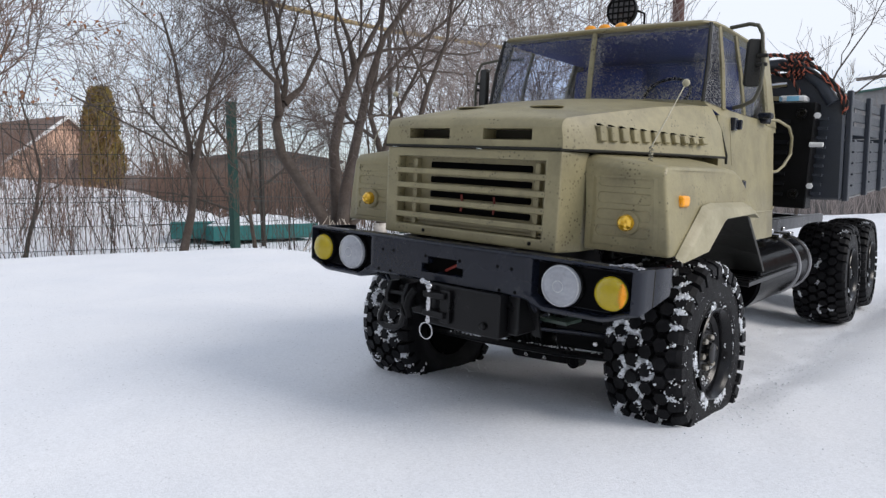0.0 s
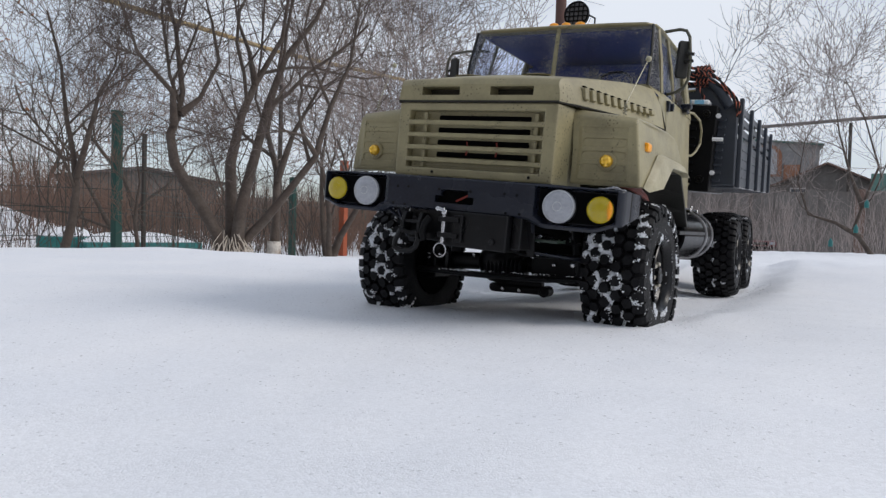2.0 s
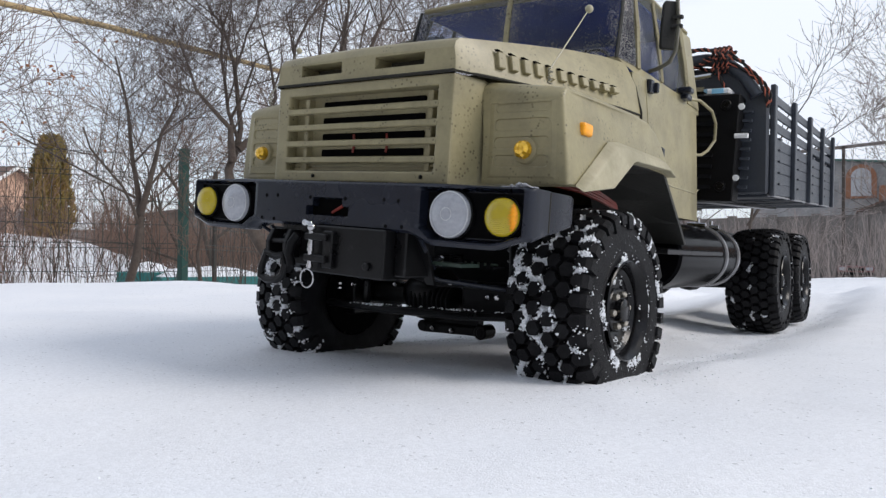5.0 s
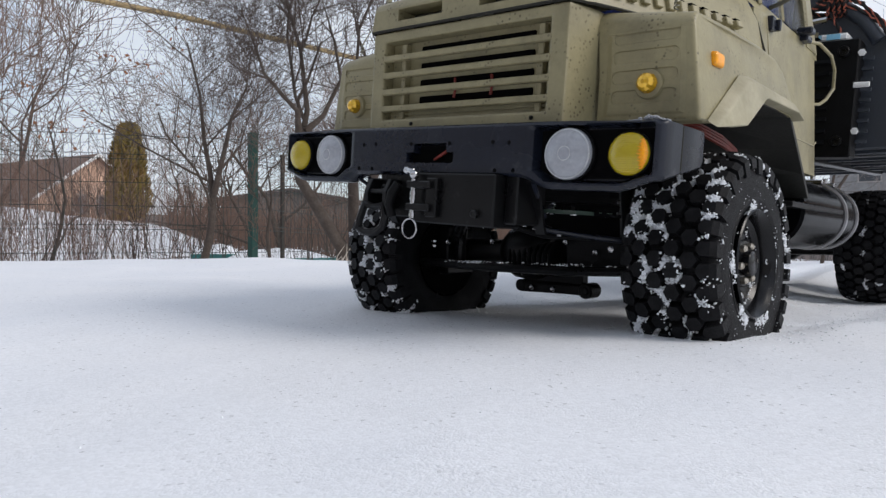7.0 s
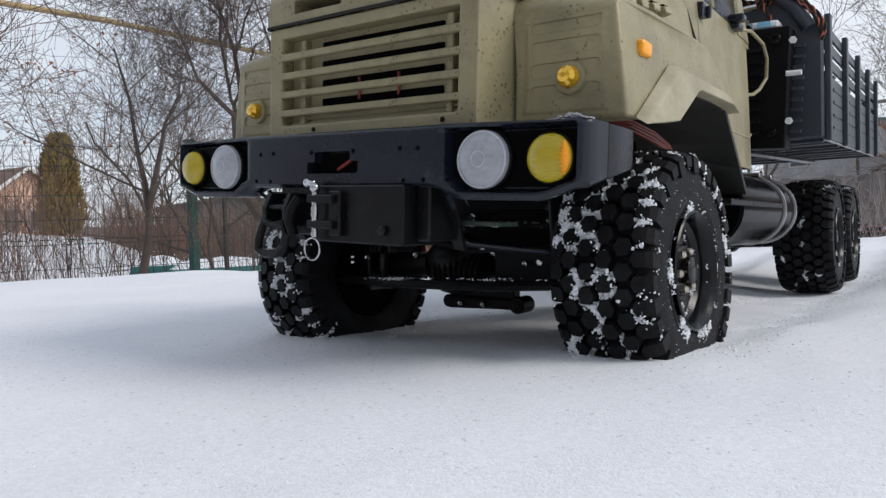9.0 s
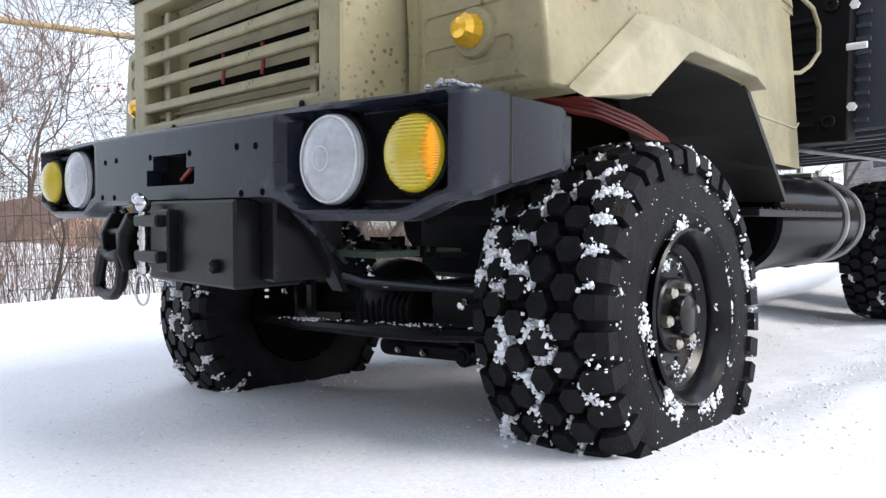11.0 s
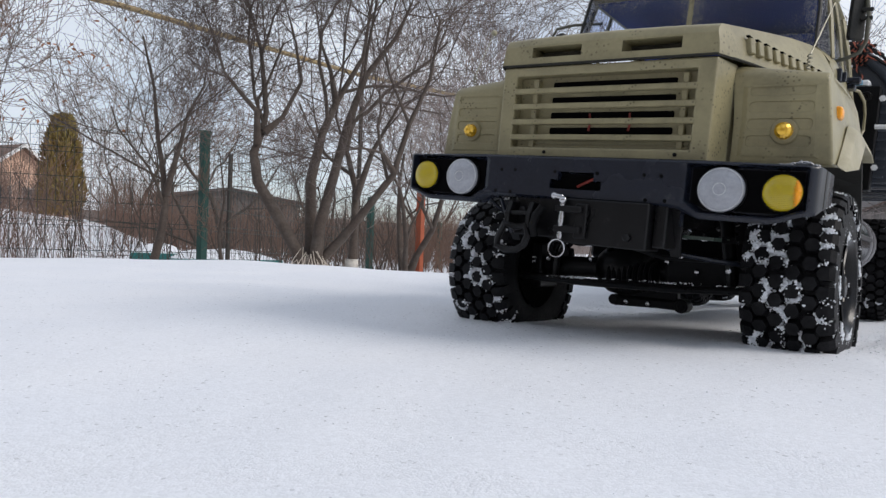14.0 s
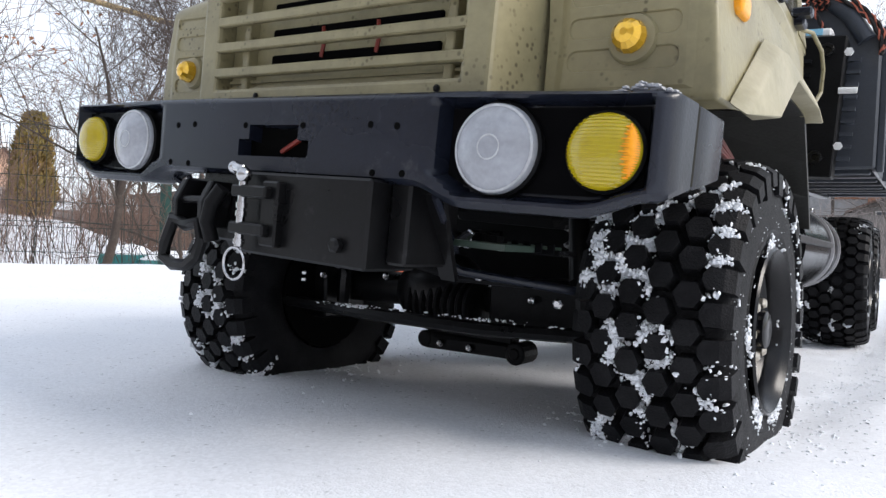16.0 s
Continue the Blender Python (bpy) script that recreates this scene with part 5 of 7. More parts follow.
def running_gear():
    back = LEAN.inverted()
    level = back @ AXLES

    def low(name, bm, mat, label="", bevel=0.0, smooth=False):
        ob = part(name, bm, mat, truck, label, bevel, smooth)
        ob.matrix_local = level
        return ob
    for row, y in enumerate(WHEEL_Y):
        bm = bmesh.new()
        z = WHEEL_Z
        tube(bm, [(-0.082, y, z), (0.082, y, z)], 0.0075, 14)
        lathe(bm, [(0, -0.019), (0.010, -0.018), (0.0165, -0.010), (0.018, 0), (0.0165, 0.010), (0.010, 0.018), (0, 0.019)], pose(-0.012, y, z, 0, 90, 0), 20)
        for s in (1, -1):
            box(bm, s * 0.070, s * 0.084, y - 0.014, y + 0.014, z - 0.016, z + 0.016)
        low("axle", bm, BLACK_METAL, "black axle with differential", 0.001, True)
    # ribbed boot on the front axle
    bm = bmesh.new()
    prof = [(0.0, 0.004)]
    for k in range(9):
        prof += [(0.0086, 0.005 + 0.0036 * k), (0.0102, 0.0062 + 0.0036 * k), (0.0102, 0.0074 + 0.0036 * k), (0.0086, 0.0084 + 0.0036 * k)]
    prof += [(0.0, 0.0385)]
    lathe(bm, prof, pose(-0.0240, 0.1080, 0.0372, 0, 90, 0), 26)
    low("ribbed_boot", bm, BLACK, "ribbed black rubber boot")
    bm = bmesh.new()
    box(bm, 0.0190, 0.0600, 0.104, 0.128, 0.0305, 0.0500)
    low("steering_servo", bm, BLACK, "black servo block", 0.0015)
    # link under the axle, with its screws
    bm = bmesh.new()
    tube(bm, [(-0.001, 0.092, 0.0262), (0.042, 0.092, 0.0245)], 0.0040, 12)
    box(bm, -0.003, 0.044, 0.088, 0.097, 0.0215, 0.0270)
    box(bm, 0.000, 0.040, 0.0895, 0.0965, 0.0262, 0.0350)
    tube(bm, [(0.043, 0.0865, 0.0240), (0.043, 0.099, 0.0240)], 0.0046, 14)
    tube(bm, [(0.043, 0.0858, 0.0240), (0.043, 0.087, 0.0240)], 0.0026, 10)
    tube(bm, [(-0.003, 0.0875, 0.0255), (-0.003, 0.098, 0.0255)], 0.0038, 12)
    low("skid_link", bm, BLACK, "black link under the axle", 0.0008).matrix_local = level @ Matrix.Translation((-0.0155, 0.0255, -0.0050))
    screw = bmesh.new()
    lathe(screw, [(0.0007, 0.0004), (0.0007, 0.0012), (0.0013, 0.0014), (0.0016, 0.0008), (0.0016, 0), (0.0007, 0)], aim((0, 0, 0), (0, -1, 0)), 12)
    screw = finish(screw, "screw", CHROME)
    for x, y, z in ((-0.0090, 0.1127, 0.0196), (0.0060, 0.1127, 0.0192), (-0.0300, 0.1000, 0.0475), (0.0215, 0.1015, 0.0475), (0.0010, 0.0900, 0.0560), (0.0400, 0.1020, 0.0420), (-0.0560, 0.0880, 0.0470)):
        same_part("screw", screw, truck, level @ pose(x, y, z), "small bright screw")
    bm = bmesh.new()
    tube(bm, [(-0.078, 0.086, 0.0345), (-0.03, 0.0845, 0.0325), (0.03, 0.0845, 0.0315), (0.078, 0.086, 0.0330)], 0.0026, 8)
    low("tie_rod", bm, BLACK_METAL, "black steering rod with snow crumbs", smooth=True)
    bm = bmesh.new()
    for k in range(150):
        x = random.choice((random.gauss(-0.045, 0.007), random.gauss(-0.030, 0.004), random.gauss(0.03, 0.012), random.uniform(-0.055, 0.070)))
        bmesh.ops.create_icosphere(bm, subdivisions=1, radius=random.uniform(0.00015, 0.0006), matrix=Matrix.Translation((x, 0.0835 + random.gauss(0, 0.0006), 0.0352 + random.uniform(-0.0006, 0.0006))) @ Matrix.Diagonal((random.uniform(0.8, 2.2), 1, 0.7, 1)))
    tagged(low("rod_snow", bm, SNOW_CLUMP, "snow crumbs on the rod"), kind="stuff")
    for s in (1, -1):
        bm = bmesh.new()
        tube(bm, [(s * 0.060, 0.105, 0.034), (s * 0.058, 0.105, 0.062)], 0.0032, 8)
        tube(bm, [(s * 0.060, 0.1, 0.050), (s * 0.050, 0.118, 0.098)], 0.0042, 10)
        coil = [(s * (0.055 + 0.0062 * math.cos(k * 0.6)), 0.112 + 0.0062 * math.sin(k * 0.6), 0.060 + 0.0006 * k) for k in range(60)]
        tube(bm, coil, 0.0009, 5)
        low("shock_absorber", bm, BLACK_METAL, "black shock absorber with spring", smooth=True)
    # chassis
    for s in (1, -1):
        bm = bmesh.new()
        box(bm, s * 0.034, s * 0.042, 0.020, 0.880, 0.0900, 0.1060)
        part("chassis_rail", bm, BLACK_METAL, truck, "black chassis rail", 0.001)
    for y in (0.030, 0.20, 0.33, 0.47, 0.64, 0.80):
        bm = bmesh.new()
        box(bm, -0.034, 0.034, y, y + 0.012, 0.0920, 0.1040)
        part("cross_member", bm, BLACK_METAL, truck, bevel=0.001)
    bm = bmesh.new()
    box(bm, -0.040, 0.040, 0.060, 0.150, 0.0900, 0.1150)
    part("motor_block", bm, BLACK, truck, "black motor block", 0.004)
    bm = bmesh.new()
    box(bm, -0.030, 0.030, 0.1505, 0.330, 0.0740, 0.1000)
    part("gearbox", bm, BLACK, truck, "black gearbox", 0.004)
    # block added to close the bright gap between gearbox and axle
    bm = bmesh.new()
    box(bm, -0.066, 0.066, 0.190, 0.212, 0.0440, 0.1080)
    part("gap_block", bm, BLACK, truck, "black block added to close a bright gap", 0.003)
    bm = bmesh.new()
    tube(bm, [(0, 0.32, 0.082), (0, 0.545, 0.060)], 0.0045, 10)
    part("drive_shaft", bm, BLACK_METAL, truck, smooth=True)
    # electronics under the bumper
    bm = bmesh.new()
    box(bm, 0.036, 0.070, 0.034, 0.070, 0.0660, 0.0678)
    board = part("circuit_board", bm, material("circuit_green", (0.035, 0.055, 0.043), 0.3), truck, "small circuit board behind the bumper")
    for k in range(9):
        x, y = random.uniform(0.038, 0.064), random.uniform(0.035, 0.060)
        bm = bmesh.new()
        box(bm, x, x + random.uniform(0.002, 0.005), y, y + 0.004, 0.0678, 0.0678 + random.uniform(0.001, 0.0035))
        part("component", bm, random.choice((BLACK, BLACK, GLOSS_BLACK, CHROME)), board)
    bm = bmesh.new()
    tube(bm, [(0.010, 0.030, 0.074), (0.014, 0.040, 0.066), (0.020, 0.055, 0.058), (0.035, 0.064, 0.054), (0.060, 0.068, 0.055)], 0.0016, 8)
    tube(bm, [(0.024, 0.022, 0.078), (0.020, 0.026, 0.066), (0.028, 0.034, 0.060)], 0.0012, 8)
    part("cable", bm, BLACK, truck, "black cable behind the bumper", smooth=True)
    bm = bmesh.new()
    for k in range(4):
        z = 0.0015 * k
        tube(bm, [(0.084, 0.082 + 0.003 * (k % 3), 0.1180 - z), (0.097, 0.100 + 0.002 * k, 0.1150 - z), (0.1005, 0.124 + 0.002 * (k % 2), 0.1115 - z), (0.100 + 0.0005 * k, 0.150, 0.1070 - z * 0.8), (0.094, 0.168, 0.1055 - z * 0.5)], 0.0010, 6)
    part("wiring", bm, ARCH_WIRE, truck, "red wires in the wheel arch", smooth=True)


def small_fittings():
    """Bright bolts, brackets and a cable that catch the light between bumper and axle."""
    head = bmesh.new()
    lathe(head, [(0, 0), (0.0015, 0), (0.0017, 0.0004), (0.0017, 0.0013), (0.0010, 0.0018), (0, 0.0018)], Matrix(), 6)
    head = finish(head, "bolt_head", CHROME)
    for x, y, z, tip in ((-0.0600, 0.084, 0.0430, 0), (-0.0600, 0.084, 0.0400, 0), (0.062, 0.046, 0.0655, 0), (0.0545, 0.040, 0.0665, 60), (0.071, 0.070, 0.0500, 90), (-0.036, 0.026, 0.0660, 90), (0.047, 0.060, 0.0560, 90), (0.020, 0.078, 0.0560, 90)):
        same_part("bolt_head", head, truck, pose(x, y, z, tip, 0, 0), "small bright bolt")
    bm = bmesh.new()
    prism(bm, [(0.050, 0.036, 0.0668), (0.056, 0.036, 0.0712), (0.058, 0.036, 0.0700), (0.0535, 0.036, 0.0655)], (0, 0.002, 0))
    part("servo_bracket", bm, CHROME, truck, "bright metal bracket behind the bumper", 0.0004)
    bm = bmesh.new()
    box(bm, 0.056, 0.078, 0.052, 0.064, 0.0655, 0.0672)
    for k in range(5):
        box(bm, 0.058 + 0.0040 * k, 0.0605 + 0.0040 * k, 0.0512, 0.0520, 0.0660, 0.0690)
    part("connector_strip", bm, GLOSS_BLACK, truck, "black connector strip", 0.0003)
    bm = bmesh.new()
    tube(bm, [(0.046, 0.020, 0.0800), (0.044, 0.022, 0.0720), (0.040, 0.032, 0.0640), (0.046, 0.050, 0.0575), (0.060, 0.066, 0.0555), (0.078, 0.078, 0.0540)], 0.0015, 10)
    part("brake_hose", bm, BUMPER, truck, "black rubber hose", smooth=True)
    for s in (1, -1):
        bm = bmesh.new()
        tube(bm, [(s * 0.050, 0.016, 0.0800), (s * 0.0465, 0.026, 0.0600)], 0.0011, 6)
        tube(bm, [(s * 0.058, 0.016, 0.0790), (s * 0.0500, 0.040, 0.0640)], 0.0011, 6)
        part("bumper_stay", bm, BUMPER, truck, smooth=True)


def winch_mount():
    bm = bmesh.new()
    box(bm, -0.008, 0.0430, -0.0020, 0.020, 0.0580, 0.0826)
    box(bm, 0.0430, 0.0500, 0.0060, 0.030, 0.0600, 0.0826)
    plate = part("hitch_plate", bm, BLACK_METAL, truck, "black hitch plate under the bumper", 0.0008)
    plate.matrix_local = pose(0.0010, 0.0085, -0.0006)
    bm = bmesh.new()
    box(bm, -0.0400, -0.0080, 0.0060, 0.022, 0.0600, 0.0826)
    part("hitch_bracket", bm, BLACK_METAL, plate, bevel=0.0008)
    bm = bmesh.new()
    for z in (0.0655, 0.0765):
        box(bm, -0.0075, 0.0080, -0.0075, 0.002, z - 0.0018, z + 0.0018)
    box(bm, 0.0035, 0.0105, -0.0050, 0.000, 0.0610, 0.0800)
    part("hitch_jaw", bm, BLACK_METAL, plate, "black two-lugged jaw", 0.0006)
    bm = bmesh.new()
    x, y = -0.0035, -0.0060
    tube(bm, [(x, y, 0.0600), (x, y, 0.0815)], 0.0013, 14)
    for z in (0.0615, 0.0698, 0.0722):
        tube(bm, [(x, y, z - 0.0008), (x, y, z + 0.0008)], 0.0017, 14)
    tube(bm, [(x, y, 0.0800), (x - 0.0010, y, 0.0828), (x - 0.0055, y + 0.001, 0.0834)], 0.0016, 10)
    bmesh.ops.create_uvsphere(bm, u_segments=10, v_segments=8, radius=0.0024, matrix=Matrix.Translation((x, y, 0.0812)))
    bmesh.ops.create_uvsphere(bm, u_segments=10, v_segments=8, radius=0.0020, matrix=Matrix.Translation((x - 0.0060, y + 0.001, 0.0834)))
    part("hitch_pin", bm, CHROME, plate, "bright steel hitch pin", smooth=True)
    bm = bmesh.new()
    c = Vector((x - 0.0012, y - 0.0002, 0.0548))
    tube(bm, [c + Vector((0.0048 * math.cos(a), 0.0, 0.0048 * math.sin(a))) for a in np.linspace(0, 2 * math.pi, 28, endpoint=False)], 0.00042, 6, closed=True)
    part("pull_ring", bm, CHROME, plate, "bright wire pull ring", smooth=True)
    # hook: two upright cheeks with a bar across and an open eye below
    for x0, x1 in ((-0.0400, -0.0372), (-0.0262, -0.0236)):
        bm = bmesh.new()
        prism(bm, [(x0, -0.0050, 0.0640), (x0, 0.0050, 0.0640), (x0, 0.0060, 0.0790), (x0, -0.0020, 0.0790), (x0, -0.0055, 0.0720)], (x1 - x0, 0, 0))
        part("hook_cheek", bm, BLACK_METAL, plate, bevel=0.0004)
    bm = bmesh.new()
    tube(bm, [(-0.0410, -0.0025, 0.0722), (-0.0230, -0.0025, 0.0730)], 0.0013, 10)
    part("hook_bar", bm, BLACK_METAL, plate, smooth=True)
    bm = bmesh.new()
    eye = [(-0.0400, 0.0660), (-0.0438, 0.0575), (-0.0440, 0.0525), (-0.0385, 0.0506), (-0.0310, 0.0512), (-0.0262, 0.0545), (-0.0242, 0.0605), (-0.0262, 0.0655), (-0.0330, 0.0640)]
    tube(bm, [(px, -0.0040, pz) for px, pz in eye], 0.0021, 8, closed=True)
    part("hook_eye", bm, BLACK_METAL, plate, "black open tow hook", smooth=True)
    bm = bmesh.new()
    tube(bm, [(-0.0205, -0.0030, 0.0600), (-0.0215, -0.0045, 0.0660), (-0.0200, -0.0045, 0.0720), (-0.0170, -0.0030, 0.0770)], 0.0024, 10)
    part("hook_arm", bm, BLACK, plate, smooth=True)
    nut = bmesh.new()
    lathe(nut, [(0, 0), (0.0022, 0), (0.0022, 0.0016), (0.0012, 0.0022), (0, 0.0022)], aim((0, 0, 0), (0, -1, 0)), 6)
    nut = finish(nut, "plate_bolt", BLACK_METAL)
    for px, pz in ((0.0330, 0.0640), (0.0060, 0.0735), (0.0060, 0.0655), (-0.0330, 0.0745)):
        same_part("plate_bolt", nut, plate, pose(px, -0.0022 if px > -0.01 else 0.0038, pz))
    for s in (1, -1):
        bm = bmesh.new()
        prism(bm, [(s * 0.046, 0.012, 0.0800), (s * 0.056, 0.012, 0.0800), (s * 0.052, 0.028, 0.0560), (s * 0.047, 0.028, 0.0560)], (0, 0.002, 0))
        part("bumper_bracket", bm, BLACK_METAL, plate)


STRAP = material("dull_strap", (0.30, 0.30, 0.31), 0.3, metal=1.0)


def tanks():
    for s in (1, -1):
        bm = bmesh.new()
        lathe(bm, [(0, 0), (0.0232, 0.0), (0.0252, 0.002), (0.0252, 0.172), (0.0232, 0.174), (0, 0.174)], aim((s * 0.094, 0.228, 0.0765), (0, 1, 0)), 40)
        tank = part("fuel_tank", bm, GLOSS_BLACK, truck, "glossy black cylinder tank with bright straps", smooth=True)
        for y in (0.350, 0.392):
            bm = bmesh.new()
            lathe(bm, [(0.0251, 0), (0.0266, 0.0004), (0.0266, 0.0050), (0.0251, 0.0054)], aim((s * 0.094, y, 0.0765), (0, 1, 0)), 36)
            part("tank_strap", bm, STRAP, tank, "dull metal strap", smooth=True)
            bm = bmesh.new()
            box(bm, s * 0.086, s * 0.102, y - 0.002, y + 0.008, 0.1015, 0.1050)
            tube(bm, [(s * 0.094, y + 0.002, 0.102), (s * 0.094, y + 0.002, 0.109)], 0.002, 8)
            part("strap_clamp", bm, CHROME, tank, "bright strap clamp", 0.0006)
        bm = bmesh.new()
        box(bm, s * 0.100, s * 0.1215, 0.190, 0.330, 0.0785, 0.0815)
        for k in range(12):
            box(bm, s * 0.101, s * 0.1205, 0.196 + 0.011 * k, 0.199 + 0.011 * k, 0.0815, 0.0822)
        part("step_plate", bm, BLACK_METAL, truck, "black ribbed step plate", 0.0006)
        for y in (0.21, 0.30):
            bm = bmesh.new()
            tube(bm, [(s * 0.040, y, 0.092), (s * 0.100, y, 0.080)], 0.003, 8)
            part("step_bracket", bm, BLACK_METAL, truck, smooth=True)


def radiator_box():
    bm = bmesh.new()
    box(bm, -0.1095, 0.1095, 0.3960, 0.4180, 0.1270, 0.2230)
    panel = part("louvred_panel", bm, BLACK, truck, "black louvred panel behind the cab", 0.001)
    fin = bmesh.new()
    prism(fin, [(-0.030, 0.0, 0.0), (0.030, 0.0, 0.0), (0.030, -0.0030, -0.0035), (-0.030, -0.0030, -0.0035)], (0, 0.001, -0.001))
    fin = finish(fin, "louvre_fin", BLACK)
    for s in (1, -1):
        for k in range(8):
            same_part("louvre_fin", fin, panel, pose(s * 0.060, 0.3962, 0.2080 - 0.0095 * k))
        for z in (0.2130, 0.1400):
            bm = bmesh.new()
            lathe(bm, [(0.0018, 0), (0.0046, 0), (0.0046, 0.002), (0.0040, 0.0028), (0.0022, 0.0028), (0.0018, 0.001)], aim((s * 0.0985, 0.3960, z), (0, -1, 0)), 18)
            part("panel_bolt", bm, BLACK_METAL, panel, smooth=True)
        # white bolts along the edge
        for z, wide in ((0.2110, 0), (0.1850, 1), (0.1480, 0)):
            bm = bmesh.new()
            if wide:
                tube(bm, [(s * 0.108, 0.3940, z), (s * 0.119, 0.3940, z)], 0.0022, 10)
            else:
                lathe(bm, [(0, 0), (0.0029, 0), (0.0029, 0.002), (0, 0.0024)], aim((s * 0.1115, 0.3960, z), (0, -1, 0)), 6)
            part("white_bolt", bm, WHITE_BOLT, panel, "white nylon bolt", smooth=wide == 1)
        for k in range(9):
            bm = bmesh.new()
            box(bm, s * 0.1100, s * 0.1180, 0.4080, 0.4120, 0.1400 + 0.0085 * k, 0.1425 + 0.0085 * k)
            part("edge_rib", bm, BED, panel)
    # fittings on top
    bm = bmesh.new()
    tube(bm, [(0.050 + 0.018 * math.cos(a), 0.385, 0.232 + 0.018 * math.sin(a)) for a in np.linspace(math.pi, 2 * math.pi, 12)], 0.0018, 8)
    tube(bm, [(0.062, 0.386, 0.236), (0.086, 0.386, 0.238)], 0.0026, 8)
    box(bm, 0.070, 0.082, 0.380, 0.392, 0.2230, 0.2270)
    part("horn_bracket", bm, CHROME, panel, "bright curved bracket", smooth=True)
    bm = bmesh.new()
    lathe(bm, [(0, 0), (0.015, 0), (0.016, 0.012), (0.009, 0.026), (0, 0.026)], aim((0.040, 0.392, 0.236), (0, 1, 0)), 20)
    part("horn", bm, material("dark_red_can", (0.08, 0.018, 0.015), 0.4), panel, "dark red canister", smooth=True)
    bm = bmesh.new()
    box(bm, 0.076, 0.100, 0.400, 0.416, 0.2230, 0.2300)
    part("battery_pack", bm, WHITE_BOLT, panel, "white and blue battery pack", 0.002)
    bm = bmesh.new()
    box(bm, 0.084, 0.094, 0.3985, 0.3998, 0.2245, 0.2290)
    part("battery_label", bm, PALE_BLUE, panel)


def cargo_bed():
    tilt = pose(0.002, 0.432, 0.1285, 2.6, -3.0, 0)
    L, X, H = 0.460, 0.1310, 0.0990
    bm = bmesh.new()
    box(bm, -X, X, 0, L, 0.010, 0.014)
    bed = part("cargo_bed", bm, BED, truck, "blue-grey stake bed", 0.0008)
    bed.matrix_local = tilt
    for y in (0.02, 0.12, 0.24, 0.36, 0.455):
        bm = bmesh.new()
        box(bm, -X + 0.004, X - 0.004, y, y + 0.010, 0.0, 0.0096)
        part("cross_beam", bm, BED, bed, bevel=0.0008)
    for s in (1, -1):
        bm = bmesh.new()
        box(bm, s * 0.050, s * 0.060, 0.0, L, -0.0030, 0.0098)
        part("long_beam", bm, BLACK_METAL, bed, bevel=0.0008)
    edge = material("worn_bed_edge", (0.22, 0.22, 0.23), 0.4, metal=0.3)
    for s in (1, -1):
        bm = bmesh.new()
        tube(bm, [(s * (X - 0.001), 0, 0.001), (s * (X - 0.001), L, 0.001)], 0.0010, 5)
        part("edge_strip", bm, edge, bed, "worn pale edge")
    for y in (0.07, 0.19, 0.31):
        bm = bmesh.new()
        tube(bm, [(-X, y, 0.001), (X, y, 0.001)], 0.0011, 5)
        part("edge_strip", bm, edge, bed)
    # headboard with its hoop
    bm = bmesh.new()
    out = [(-X, 0.002), (X, 0.002), (X, 0.092), (0.116, 0.104), (0.098, 0.118), (0.088, 0.121), (-0.088, 0.121), (-0.098, 0.118), (-0.116, 0.104), (-X, 0.092)]
    prism(bm, [(x, -0.010, z) for x, z in out], (0, 0.008, 0))
    part("headboard", bm, BED, bed, "blue-grey headboard with sloped corners", 0.0015)
    bm = bmesh.new()
    hoop = [(-0.122, -0.012, 0.090), (-0.112, -0.012, 0.108), (-0.094, -0.012, 0.124), (-0.078, -0.012, 0.128), (0.078, -0.012, 0.128), (0.094, -0.012, 0.124), (0.112, -0.012, 0.108), (0.122, -0.012, 0.090)]
    tube(bm, hoop, 0.0058, 10)
    part("hoop", bm, BED, bed, "bent tube along the headboard", smooth=True)
    # stakes, boards and slats
    stake = bmesh.new()
    box(stake, -0.0020, 0.0026, -0.0052, 0.0052, 0.0, H + 0.002)
    stake = finish(stake, "stake", BED, 0.0007)
    slat = bmesh.new()
    box(slat, -0.0012, 0.0012, 0.0, L, -0.0042, 0.0042)
    slat = finish(slat, "slat", BED, 0.0004)
    plank = bmesh.new()
    box(plank, -0.0014, 0.0014, 0.0, L, -0.0052, 0.0052)
    plank = finish(plank, "board", BED, 0.0006)
    tick = bmesh.new()
    box(tick, -0.0020, 0.0020, -0.006, 0.006, -0.0010, 0.0010)
    tick = finish(tick, "board_clip", BED, 0.0004)
    for s in (1, -1):
        for k in range(5):
            same_part("stake", stake, bed, pose(s * (X + 0.002), 0.004 + k * (L - 0.008) / 4, 0.0, 0, 0, 0 if s > 0 else 180))
        for z in (0.0660, 0.0790, 0.0920):
            same_part("slat", slat, bed, pose(s * (X - 0.001), 0, z))
        for k in range(5):
            same_part("board", plank, bed, pose(s * (X - 0.001), 0, 0.0075 + 0.0108 * k))
            for j in range(4):
                same_part("board_clip", tick, bed, pose(s * X, (j + 0.42) * (L - 0.008) / 4, 0.0130 + 0.0108 * k))
    bm = bmesh.new()
    for k in range(6):
        box(bm, -X, X, L - 0.003, L, 0.004 + 0.0125 * k, 0.015 + 0.0125 * k)
    part("tailgate", bm, BED, bed, bevel=0.0006)
